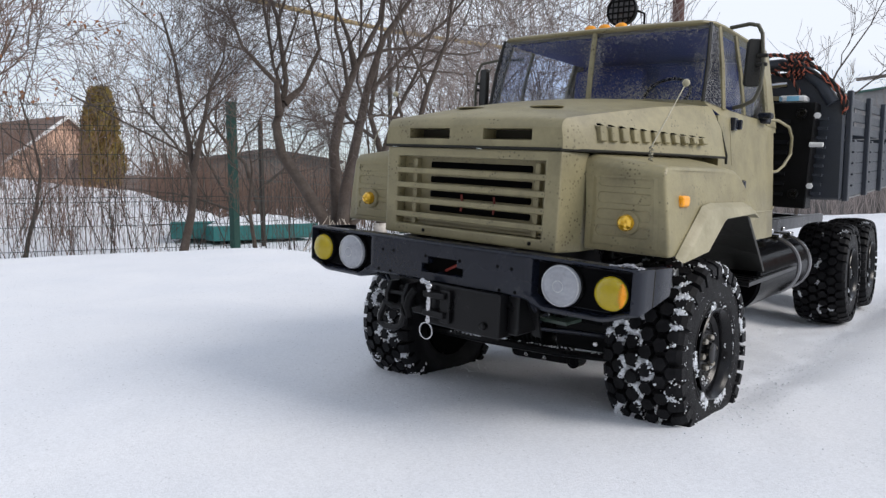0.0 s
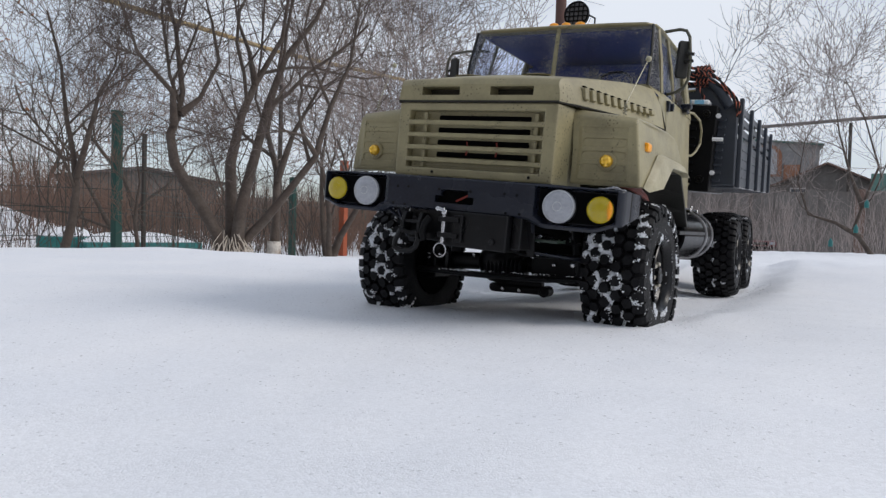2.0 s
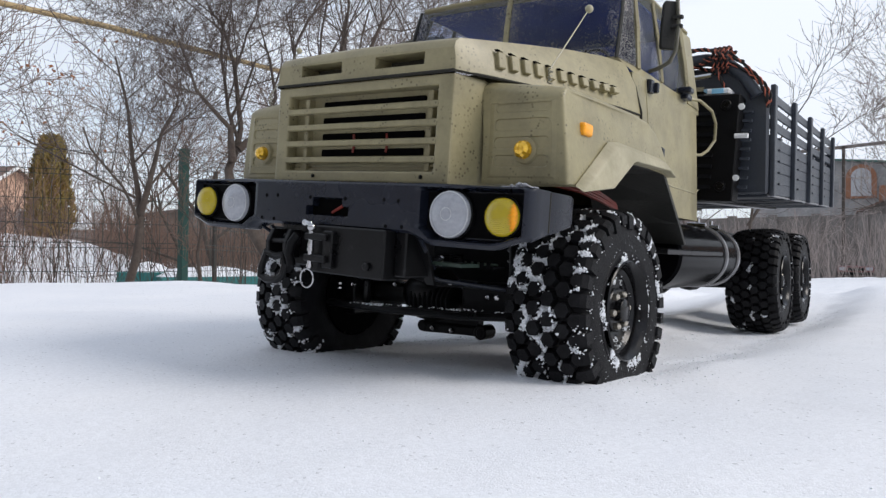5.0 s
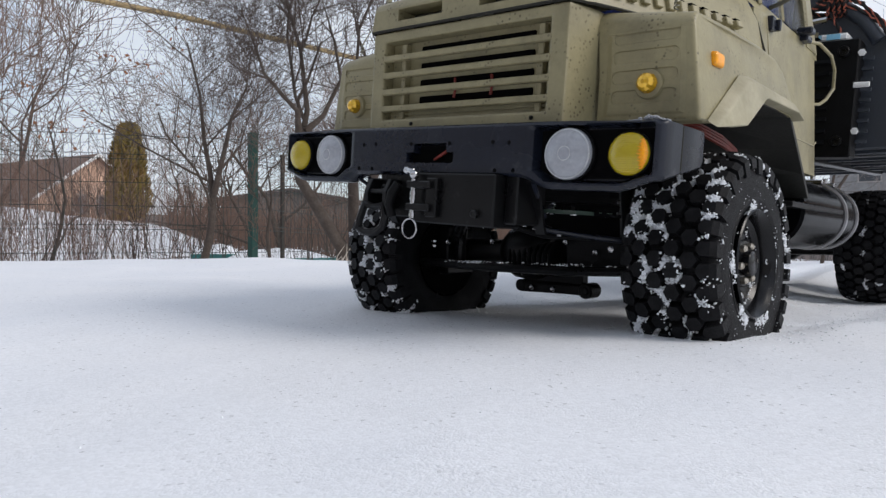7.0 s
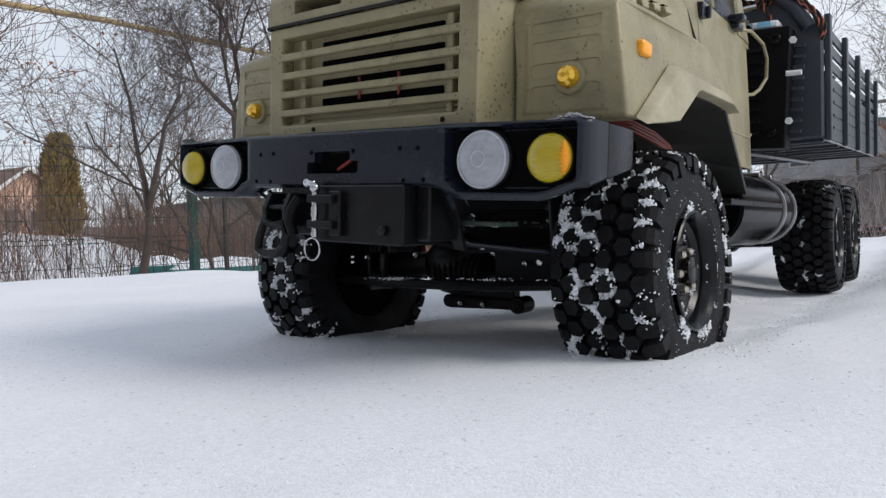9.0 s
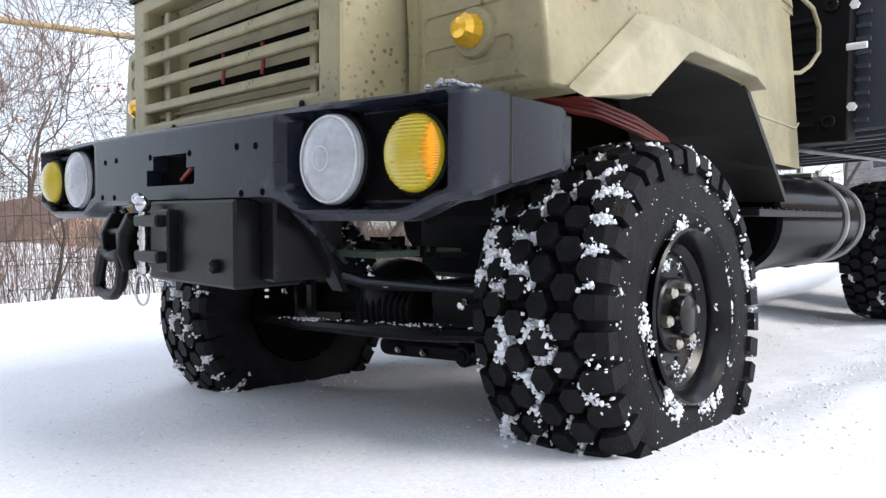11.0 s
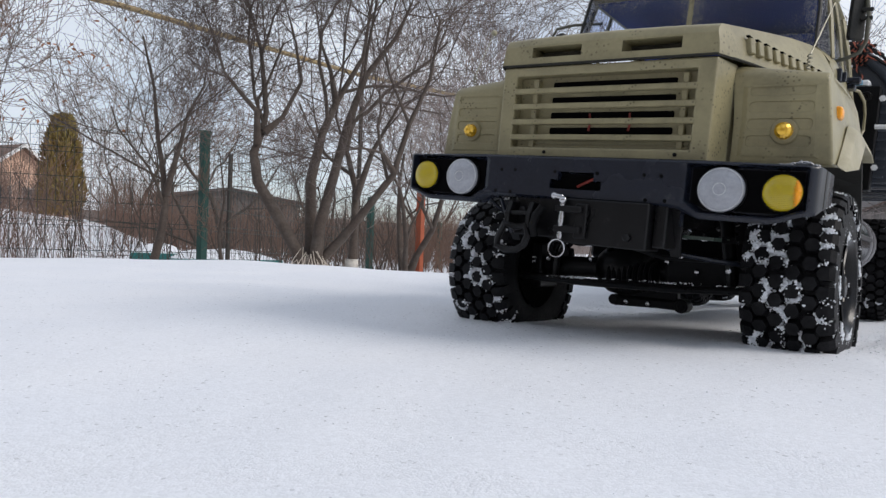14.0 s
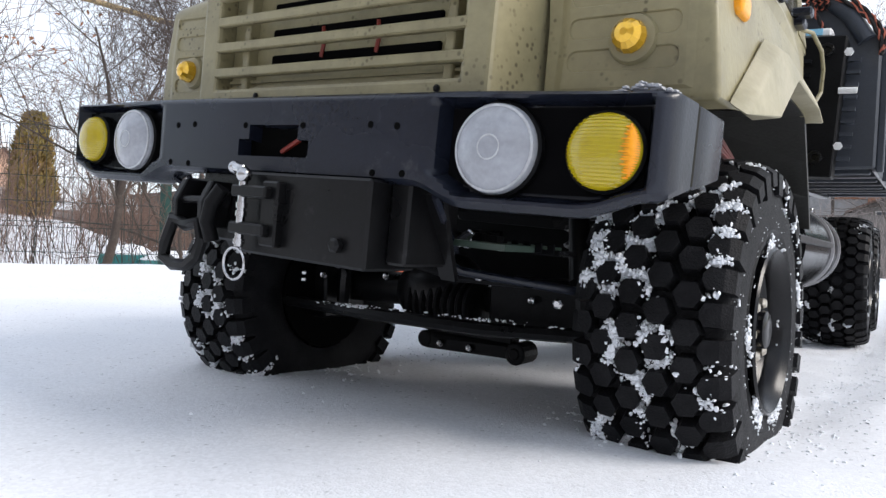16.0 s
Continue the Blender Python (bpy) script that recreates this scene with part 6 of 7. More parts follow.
    # tow rope: coils round the hoop and loops hanging from it
    def strand(points, r, name, label=""):
        spine = [Vector(p) for p in points]
        for mat, phase in ((ROPE_DARK, 0.0), (ROPE_RED, math.pi)):
            bm = bmesh.new()
            fine = []
            for i in range((len(spine) - 1) * 6):
                k, f = divmod(i, 6)
                a, b = spine[k], spine[k + 1]
                before, after = spine[max(k - 1, 0)], spine[min(k + 2, len(spine) - 1)]
                t = f / 6
                p = 0.5 * ((2 * a) + (b - before) * t + (2 * before - 5 * a + 4 * b - after) * t * t + (3 * a - before - 3 * b + after) * t ** 3)
                fine.append(p)
            pts = []
            for i, p in enumerate(fine):
                way = (fine[min(i + 1, len(fine) - 1)] - fine[max(i - 1, 0)]).normalized()
                side = way.orthogonal().normalized()
                q = phase + i * 1.25
                pts.append(p + (side * math.cos(q) + way.cross(side) * math.sin(q)) * r * (0.35 if phase == 0 else 0.72))
            tube(bm, pts, r * (0.86 if phase == 0 else 0.40), 5)
            part(name, bm, mat, bed, label, smooth=True)
    for k in range(5):
        x0 = 0.026 + 0.006 * k
        c = Vector((x0, -0.016 - 0.003 * (k % 3), 0.118 + 0.004 * (k % 4)))
        loop = []
        for i in range(9):
            a = math.pi * i / 8
            loop.append(c + Vector((0.062 * i / 8, -0.004 * math.sin(a * 2 + k), 0.008 * math.sin(a) + 0.003 * math.sin(2.3 * k + 0.7 * i))))
        strand(loop, 0.0017, "rope_coil", "black and orange braided rope" if k == 0 else "")
    for k in range(4):
        c = Vector((0.086 + 0.003 * k, -0.012, 0.126))
        strand([c + Vector((0.001 * k, 0.011 * math.cos(a), 0.011 * math.sin(a))) for a in np.linspace(0, 2 * math.pi, 10)], 0.0016, "rope_knot")
    strand([(0.088, -0.018, 0.132), (0.104, -0.017, 0.126), (0.118, -0.016, 0.112), (0.128, -0.014, 0.100), (0.133, -0.012, 0.088), (0.130, -0.012, 0.078)], 0.0016, "rope_loop")
    strand([(0.088, -0.018, 0.122), (0.106, -0.018, 0.118), (0.122, -0.016, 0.104), (0.130, -0.014, 0.090), (0.131, -0.012, 0.080)], 0.0016, "rope_loop")
    strand([(0.084, -0.018, 0.126), (0.090, -0.020, 0.112), (0.096, -0.021, 0.100), (0.101, -0.020, 0.088)], 0.0016, "rope_tail")
    strand([(0.030, -0.018, 0.118), (0.022, -0.020, 0.104), (0.030, -0.021, 0.090), (0.036, -0.020, 0.080)], 0.0016, "rope_tail")


bumper()
for s in (1, -1):
    lamp(s * 0.0760, 0.0112, LENS_WHITE, False)
    lamp(s * 0.1034, 0.0087, LENS_YELLOW, True)
front_body()
fender(1)
fender(-1)
cab()
wheels()
running_gear()
small_fittings()
winch_mount()
tanks()
radiator_box()
cargo_bed()


# ---- behind the fence: trees, houses, walls ----
def place(az, d, z=None):
    x, y = d * math.sin(radians(az)), d * math.cos(radians(az))
    return Vector((x, y, snow_height(x, y) if z is None else z))


def branches(seed, height, radius, spread=0.55, levels=5, kids=4, lean=(0, 0), thin=0.0016, bend=0.22, first=0.25, up=0.10, stem=None, reach=1.0):
    """Tapered limbs that fork again and again; returns thick and thin parts as vertex and face lists."""
    rnd = random.Random(seed)
    thick, fine = ([], []), ([], [])

    def limb(start, way, length, r, level, line=None):
        n = 5 if level < 2 else 4 if level < 4 else 3
        sides = 8 if level == 0 else 5 if level == 1 else 3
        verts, faces = thick if level < 3 else fine
        pts, p, w = [], start.copy(), way.normalized()
        for i in range(n + 1):
            pts.append((p.copy(), w.copy()))
            sway = bend * (0.62 if level > 1 else 1.0)
            w = (w + Vector((rnd.gauss(0, sway), rnd.gauss(0, sway), rnd.gauss(0, sway) + up))).normalized()
            p = p + w * length / n
        if line:
            n = len(line) - 1
            pts = [(q, (line[min(i + 1, n)] - line[max(i - 1, 0)]).normalized()) for i, q in enumerate(line)]
            way = pts[0][1]
            length = reach * sum((b - a).length for a, b in zip(line, line[1:]))
        side = way.orthogonal().normalized()
        base = len(verts)
        end = max(thin, r * (0.5 if level else 0.16 if line else 0.3))
        for i, (q, d) in enumerate(pts):
            side = (side - d * side.dot(d)).normalized()
            over = d.cross(side)
            rr = r + (end - r) * i / n
            if level == 0 and i == 0:
                rr *= 1.35
            for k in range(sides):
                a = 2 * math.pi * k / sides
                verts.append(tuple(q + (side * math.cos(a) + over * math.sin(a)) * rr))
        for i in range(n):
            for k in range(sides):
                a, b = base + i * sides + k, base + i * sides + (k + 1) % sides
                faces.append((a, b, b + sides, a + sides))
        if level >= levels:
            return
        count = kids + (1 if level == 1 else 0) if level < 3 else 3
        tips = 3 if level == 0 and line else 0
        for j in range(count + tips):
            f = first + (1 - first) * (j + rnd.uniform(0.2, 0.9)) / count if level == 0 else rnd.uniform(0.2, 1.0)
            if j >= count:
                f = rnd.uniform(0.93, 0.995)
            i = min(n - 1, int(f * n))
            q = pts[i][0].lerp(pts[i + 1][0], f * n - i)
            d = pts[i][1]
            turn = rnd.uniform(0, 2 * math.pi)
            o = d.orthogonal().normalized()
            o = (o * math.cos(turn) + d.cross(o) * math.sin(turn)).normalized()
            w2 = (d * rnd.uniform(0.55, 1.0) + o * rnd.uniform(spread * 0.7, spread * 1.5)).normalized()
            limb(q, w2, length * (rnd.uniform(0.50, 0.78) if level < 2 else rnd.uniform(0.55, 0.95)), max(thin, (r + (end - r) * f) * rnd.uniform(0.45, 0.68)), level + 1)
    if stem:
        limb(stem[0], Vector((0, 0, 1)), height, radius, 0, stem)
    else:
        limb(Vector((0, 0, -0.15)), Vector((lean[0], lean[1], 1)), height, radius, 0)
    return thick, fine


def tree(name, label, at, seeds, height, radius, bark=BARK, twig=TWIG, turn=0.0, group="bare trees", stems=None, girth=None, **kw):
    """A bare tree of one or more stems: trunk and crown."""
    t = thing(name, label, "tree", group, Matrix.Translation(at) @ Matrix.Rotation(turn, 4, "Z"))
    tv, tf, cv, cf = [], [], [], []
    for k, seed in enumerate(seeds):
        opts = dict(kw)
        if len(seeds) > 1:
            a = 2 * math.pi * k / len(seeds) + 0.4
            opts["lean"] = (0.55 * math.cos(a), 0.55 * math.sin(a))
        if stems:
            opts["stem"] = stems[k]
        (v, f), (v2, f2) = branches(seed, height * (1 - 0.07 * k), radius * (girth[k] if girth else 1 - 0.08 * k), **opts)
        tf += [tuple(i + len(tv) for i in q) for q in f]
        tv += v
        cf += [tuple(i + len(cv) for i in q) for q in f2]
        cv += v2
    trunk = new("trunk", raw_mesh("trunk", tv, tf, bark, True))
    trunk.parent = t
    crown = new("crown", raw_mesh("crown", cv, cf, twig))
    crown.parent = t
    return t


def leaves(count, centre, spread, seed):
    rnd = random.Random(seed)
    verts, faces = [], []
    for _ in range(count):
        c = centre + Vector((rnd.gauss(0, spread), rnd.gauss(0, spread), rnd.gauss(0, spread * 0.6)))
        a, b = Vector((rnd.gauss(0, 1), rnd.gauss(0, 1), rnd.gauss(0, 1))).normalized(), Vector((rnd.gauss(0, 1), rnd.gauss(0, 1), rnd.gauss(0, 1))).normalized()
        a, b = a * 0.026, b * 0.015
        n = len(verts)
        verts += [tuple(c - a), tuple(c + b), tuple(c + a), tuple(c - b + Vector((0, 0, 0.004)))]
        faces.append((n, n + 1, n + 2, n + 3))
    return raw_mesh("dead_leaves", verts, faces, LEAF)


FENCE_D = 5.2
# mesh fence: left run across the view, then a run that goes away to the right
corner = place(-55.9, FENCE_D)
left_end = place(-92, 6.3)
far_posts = [place(-41.0, 9.6), place(-34.8, 13.6), place(-31.0, 18.0)]
TOP = 0.86


def fence_run(a, b, top_a, top_b, pitch):
    f = thing("mesh_fence", "dark green welded mesh fence in snow", "fence", "mesh fence runs")
    n = max(4, int((b - a).length / pitch))
    verts, faces = [], []

    def wire(p, q, r):
        nonlocal verts, faces
        way = (q - p).normalized()
        s = way.orthogonal().normalized() * r
        o = way.cross(s).normalized() * r
        k = len(verts)
        for e in (p, q):
            verts.extend([tuple(e + s), tuple(e - 0.5 * s + 0.87 * o), tuple(e - 0.5 * s - 0.87 * o)])
        for i in range(3):
            faces.append((k + i, k + (i + 1) % 3, k + 3 + (i + 1) % 3, k + 3 + i))
    for i in range(n + 1):
        t = i / n
        p = a.lerp(b, t)
        wire(Vector((p.x, p.y, -0.5)), Vector((p.x, p.y, top_a + (top_b - top_a) * t - 0.02)), 0.0021)
    uprights = (verts, faces)
    for k in range(8):
        f0 = k / 7
        for lift in (0, 0.035) if k in (0, 3, 6) else (0,):
            verts, faces = [], []
            wire(Vector((a.x, a.y, -0.42 + (top_a + 0.40) * f0 + lift)), Vector((b.x, b.y, -0.42 + (top_b + 0.40) * f0 + lift)), 0.0026)
            rail = new("cross_wire", raw_mesh("cross_wire", verts, faces, WIRE))
            rail.parent = f
    verts, faces = uprights
    mesh_ob = new("mesh_panel", raw_mesh("mesh_panel", verts, faces, WIRE))
    mesh_ob.parent = f
    tagged(mesh_ob, kind="stuff")
    return f


def post(at, top, r, mat, label, name="fence_post"):
    t = thing(name, label, "post", "fence posts" if name == "fence_post" else "", Matrix.Translation((at.x, at.y, 0)))
    bm = bmesh.new()
    box(bm, -r, r, -r, r, -0.6, top)
    part("upright", bm, mat, t, bevel=0.004)
    bm = bmesh.new()
    box(bm, -r - 0.004, r + 0.004, -r - 0.004, r + 0.004, top, top + 0.018)
    part("cap", bm, mat, t, bevel=0.003)
    for z in (0.25, 0.6):
        bm = bmesh.new()
        box(bm, -r - 0.003, r + 0.003, -r - 0.003, r + 0.003, top * z, top * z + 0.02)
        part("clamp", bm, mat, t)


fence_run(left_end, corner, TOP - 0.05, TOP - 0.02, 0.055)
fence_run(corner, far_posts[0], TOP - 0.02, 0.70, 0.07)
fence_run(far_posts[0], far_posts[2], 0.70, 0.5, 0.10)
post(corner, TOP, 0.030, FENCE, "dark green square fence post")
post(far_posts[0], 0.72, 0.040, FENCE, "dark green square fence post")
post(far_posts[1], 0.52, 0.040, FENCE, "dark green square fence post")
post(place(-75, 5.5), TOP - 0.05, 0.030, FENCE, "dark green square fence post")
post(place(-53.2, 7.6), 0.98, 0.020, POLE, "thin dark steel post behind the fence", "thin_post")
post(place(-36.6, 10.2), 1.05, 0.050, RUST, "rust-red square steel post", "red_post")

# trees near the fence
def stem(foot, ways):
    """A limb's line from (bearing, rise, nearer) steps as seen from the truck, relative to the foot."""
    d0 = math.hypot(foot.x, foot.y)
    line = []
    for az, el, dd in ways:
        d = d0 + dd
        line.append(Vector((d * math.sin(radians(az)), d * math.cos(radians(az)), d * math.tan(radians(el)))) - foot)
    return line


slim_foot = place(-60.6, 4.2)
tree("fruit_tree", "slim upright bare fruit tree before the mesh fence", slim_foot, (11, 12), 1.2, 0.033, levels=5, kids=4, spread=0.85, thin=0.0012, first=0.30, reach=0.60, bend=0.18, girth=(1.0, 0.50), stems=(
    stem(slim_foot, ((-60.8, -6.5, 0), (-60.5, -3.0, 0), (-59.7, 0.6, 0), (-59.4, 3.2, 0), (-59.6, 6.0, 0.03), (-60.1, 8.9, 0.06), (-60.5, 12.9, 0.06), (-61.5, 16.8, 0.06))),
    stem(slim_foot, ((-59.4, 4.2, 0), (-58.3, 9.0, -0.06), (-57.9, 11.1, -0.08), (-56.7, 13.5, -0.1), (-56.3, 16.5, -0.14)))))
big_foot = place(-47.2, 4.0)
tree("fruit_tree", "big many-stemmed bare fruit tree with whitewashed foot", big_foot, (21, 22, 23, 24, 25, 26, 27, 28), 1.4, 0.047, levels=5, kids=3, spread=0.62, thin=0.0012, first=0.40, up=0.05, reach=0.60, bend=0.18,
     girth=(1.0, 1.0, 0.88, 0.80, 0.42, 0.42, 0.40, 0.30), stems=(
    stem(big_foot, ((-47.3, -5.0, 0), (-48.2, -0.3, 0), (-50.2, 3.0, 0), (-52.0, 5.9, 0), (-52.4, 8.4, 0.02), (-51.8, 10.0, 0.05), (-51.4, 12.0, 0.08), (-52.0, 17.1, 0.15), (-53.3, 21.0, 0.2))),
    stem(big_foot, ((-47.2, -5.0, 0.03), (-47.1, 0.3, 0.05), (-47.3, 6.2, 0.1), (-46.4, 10.4, 0.14), (-45.2, 13.2, 0.2), (-42.9, 17.2, 0.25), (-42.2, 22.0, 0.3))),
    stem(big_foot, ((-47.0, -5.0, 0), (-46.4, 2.4, -0.05), (-45.3, 6.9, -0.1), (-44.2, 11.6, -0.12), (-42.7, 15.9, -0.15), (-40.0, 19.3, -0.15), (-38.7, 22.1, -0.15))),
    stem(big_foot, ((-46.9, -3.6, 0), (-46.3, -1.0, 0), (-44.3, 1.2, -0.05), (-42.3, 3.9, -0.1), (-39.9, 7.2, -0.18), (-38.6, 11.8, -0.22), (-36.8, 15.9, -0.25), (-36.0, 21.0, -0.28))),
    stem(big_foot, ((-52.1, 9.2, 0), (-52.3, 12.0, -0.08), (-53.7, 13.4, -0.12), (-55.2, 15.0, -0.15), (-55.9, 17.0, -0.2), (-57.2, 20.0, -0.22))),
    stem(big_foot, ((-51.6, 10.2, 0), (-50.0, 11.6, 0.05), (-48.4, 14.8, 0.1), (-49.0, 17.9, 0.15), (-50.2, 21.5, 0.15))),
    stem(big_foot, ((-45.2, 13.0, 0.2), (-45.8, 15.8, 0.16), (-46.8, 18.2, 0.12), (-47.6, 22.0, 0.1))),
    stem(big_foot, ((-39.8, 7.4, -0.18), (-41.0, 9.2, -0.3), (-43.0, 9.6, -0.4), (-46.0, 9.0, -0.5)))))
next_foot = place(-43.2, 4.8)
tree("fruit_tree", "bare fruit tree with whitewashed trunk", next_foot, (31, 32), 1.3, 0.038, levels=4, kids=5, spread=0.66, thin=0.0014, first=0.36, girth=(1.0, 0.6), stems=(
    stem(next_foot, ((-43.2, -5.0, 0), (-43.0, 1.2, 0), (-43.0, 5.5, 0.05), (-43.9, 8.8, 0.1), (-43.0, 14.0, 0.2), (-42.2, 20.0, 0.2))),
    stem(next_foot, ((-43.0, 4.6, 0), (-41.6, 9.0, -0.06), (-39.4, 13.0, -0.1), (-37.0, 19.0, -0.15)))))
sapling_foot = place(-54.4, 4.6)
tree("young_tree", "thin dark young tree before the fence", sapling_foot, (35,), 0.9, 0.020, levels=4, kids=4, twig=TWIG_RED, thin=0.0014, spread=0.7, reach=0.5, stems=(
    stem(sapling_foot, ((-54.2, -6.0, 0), (-54.4, -2.5, 0), (-54.8, 0.8, 0), (-54.4, 4.0, 0.05), (-54.9, 8.0, 0.1))),))
for at, r, h in ((big_foot, 0.082, 0.24), (next_foot, 0.052, 0.34)):
    bm = bmesh.new()
    tube(bm, [at + Vector((0, 0, -0.1)), at + Vector((0, 0, 0.10)), at + Vector((0.005, 0, h))], [r * 1.25, r * 1.05, r * 0.97], 12)
    tagged(new("whitewash_collar", finish(bm, "whitewash_collar", LIME_WASH, smooth=True)), "peeling whitewash on the foot of a tree", "whitewash")
tree("fruit_tree", "bare fruit tree with leaning stems", place(-53.5, 9.2), (33, 34), 2.0, 0.050, levels=4, kids=3, spread=0.6, thin=0.0034)
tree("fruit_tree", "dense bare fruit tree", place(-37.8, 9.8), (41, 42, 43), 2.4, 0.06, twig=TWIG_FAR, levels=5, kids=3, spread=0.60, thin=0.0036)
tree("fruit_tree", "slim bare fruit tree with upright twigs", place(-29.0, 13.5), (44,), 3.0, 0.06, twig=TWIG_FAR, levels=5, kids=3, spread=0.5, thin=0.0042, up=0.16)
tree("young_tree", "thin young bare tree behind the fence", place(-71.5, 6.6), (51,), 1.6, 0.022, levels=4, kids=4, twig=TWIG_RED, thin=0.0028)
tree("young_tree", "thin young bare tree behind the fence", place(-79, 7.2), (52,), 1.7, 0.024, levels=4, kids=4, twig=TWIG_RED, thin=0.0028)
for k, (az, d, z, c) in enumerate(((-65.5, 6.6, 1.62, 22), (-68.0, 6.7, 1.15, 14), (-70.5, 6.6, 1.0, 22), (-63.0, 6.5, 1.85, 10), (-73.5, 6.6, 1.3, 16), (-61.5, 6.5, 1.25, 8))):
    tagged(new("dead_leaves", leaves(c, place(az, d, z), 0.13, 300 + k)), "withered orange-brown leaves on twigs", "leaves", kind="stuff")
# a wisp of dry grass bound round the whitewashed foot
bm = bmesh.new()
rnd = random.Random(5)
for k in range(150):
    a = rnd.uniform(0, 6.28)
    r0 = rnd.uniform(0.045, 0.085)
    p = big_foot + Vector((r0 * math.cos(a), r0 * math.sin(a), rnd.uniform(0.24, 0.44)))
    w = Vector((math.cos(a) * 0.05 + rnd.gauss(0, 0.03), math.sin(a) * 0.05 + rnd.gauss(0, 0.03), -rnd.uniform(0.06, 0.12)))
    tube(bm, [p, p + w * 0.9, p + w * 1.6 + Vector((rnd.gauss(0, 0.02), rnd.gauss(0, 0.02), -0.05)), p + w * 1.9 + Vector((0, 0, -0.14))], 0.0024, 4)
tagged(new("grass_wrap", finish(bm, "grass_wrap", STRAW)), "dry grass bundle at the foot of a tree", "dry grass", kind="stuff")

# further trees and the thicket
base_trees = []
for k in range(3):
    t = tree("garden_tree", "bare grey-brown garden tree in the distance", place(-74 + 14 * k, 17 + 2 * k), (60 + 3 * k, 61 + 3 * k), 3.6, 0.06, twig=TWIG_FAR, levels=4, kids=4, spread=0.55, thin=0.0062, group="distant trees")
    base_trees.append(t)
rnd = random.Random(8)
for az, d in ((-57.5, 24), (-36, 17), (-31, 18), (-28, 22), (-25.5, 18), (-22, 24), (-17, 32)):
    b = rnd.choice(base_trees)
    q = copy_thing(b, Matrix.Translation(place(az, d)) @ Matrix.Rotation(rnd.uniform(0, 6.28), 4, "Z") @ Matrix.Scale(rnd.uniform(0.85, 1.35), 4))
for az, d, h in ((-13.5, 16, 2.8),):
    tree("garden_tree", "bare garden tree behind the truck", place(az, d), (int(900 + az * 3),), h, 0.045, levels=4, kids=3, spread=0.7, thin=0.0045)
spread_foot = place(-9.0, 13.0)
tree("fruit_tree", "wide bare tree reaching over the truck bed", spread_foot, (91, 92), 2.6, 0.026, twig=TWIG_FAR, levels=3, kids=4, spread=0.6, thin=0.0036, first=0.3, reach=0.30, stems=(
    stem(spread_foot, ((-9.2, -2.5, 0), (-8.4, 5.0, 0), (-6.6, 9.5, 0), (-4.6, 12.5, -0.2), (-3.4, 15.0, -0.3))),
    stem(spread_foot, ((-8.8, 3.0, 0), (-6.4, 7.0, 0.2), (-3.4, 9.4, 0.2), (-1.0, 11.0, 0.3)))))
apple_foot = place(5.4, 14.5)
tree("bent_apple_tree", "bent bare apple tree hung with teal bottles", apple_foot, (71, 72, 73, 74), 1.6, 0.042, twig=TWIG_FAR, levels=4, kids=4, spread=0.75, thin=0.0036, up=0.12, first=0.3, reach=0.6, stems=(
    stem(apple_foot, ((6.2, -1.6, 0), (4.6, 0.9, 0), (5.2, 3.0, 0), (6.0, 5.5, 0.2), (5.0, 9.0, 0.3), (3.6, 12.0, 0.4))),
    stem(apple_foot, ((5.0, 0.4, 0), (3.4, 1.4, -0.2), (1.6, 2.0, -0.3), (0.8, 4.5, -0.3), (1.2, 8.0, -0.3))),
    stem(apple_foot, ((5.1, 2.6, 0), (4.2, 5.0, 0.3), (3.4, 8.0, 0.4), (2.8, 11.5, 0.5))),
    stem(apple_foot, ((7.6, -1.4, 0.4), (9.6, -0.6, 0.4), (12.0, 1.4, 0.3), (11.0, 5.0, 0.2)))))
tall_foot = place(14.8, 13.0)
tree("fruit_tree", "tall bare tree bowing over the wall", tall_foot, (76,), 2.6, 0.022, twig=TWIG_FAR, levels=3, kids=4, spread=0.6, thin=0.004, first=0.5, reach=0.42, stems=(
    stem(tall_foot, ((14.6, -2.0, 0), (13.6, 6.0, 0), (12.6, 11.5, 0), (10.6, 15.0, 0), (7.6, 17.5, 0))),))
for k, (az, d, z) in enumerate(((5.4, 14.0, 0.62), (4.8, 13.9, 0.16), (3.2, 13.8, -0.10))):
    bt = thing("bottle", "teal plastic bottle hanging in a bare tree", "bottle", "hanging bottles", Matrix.Translation(place(az, d, z)))
    bm = bmesh.new()
    lathe(bm, [(0, 0), (0.034, 0), (0.038, 0.02), (0.038, 0.10), (0.014, 0.135), (0.012, 0.155), (0, 0.155)], Matrix(), 14)
    part("body", bm, TEAL, bt, smooth=True)

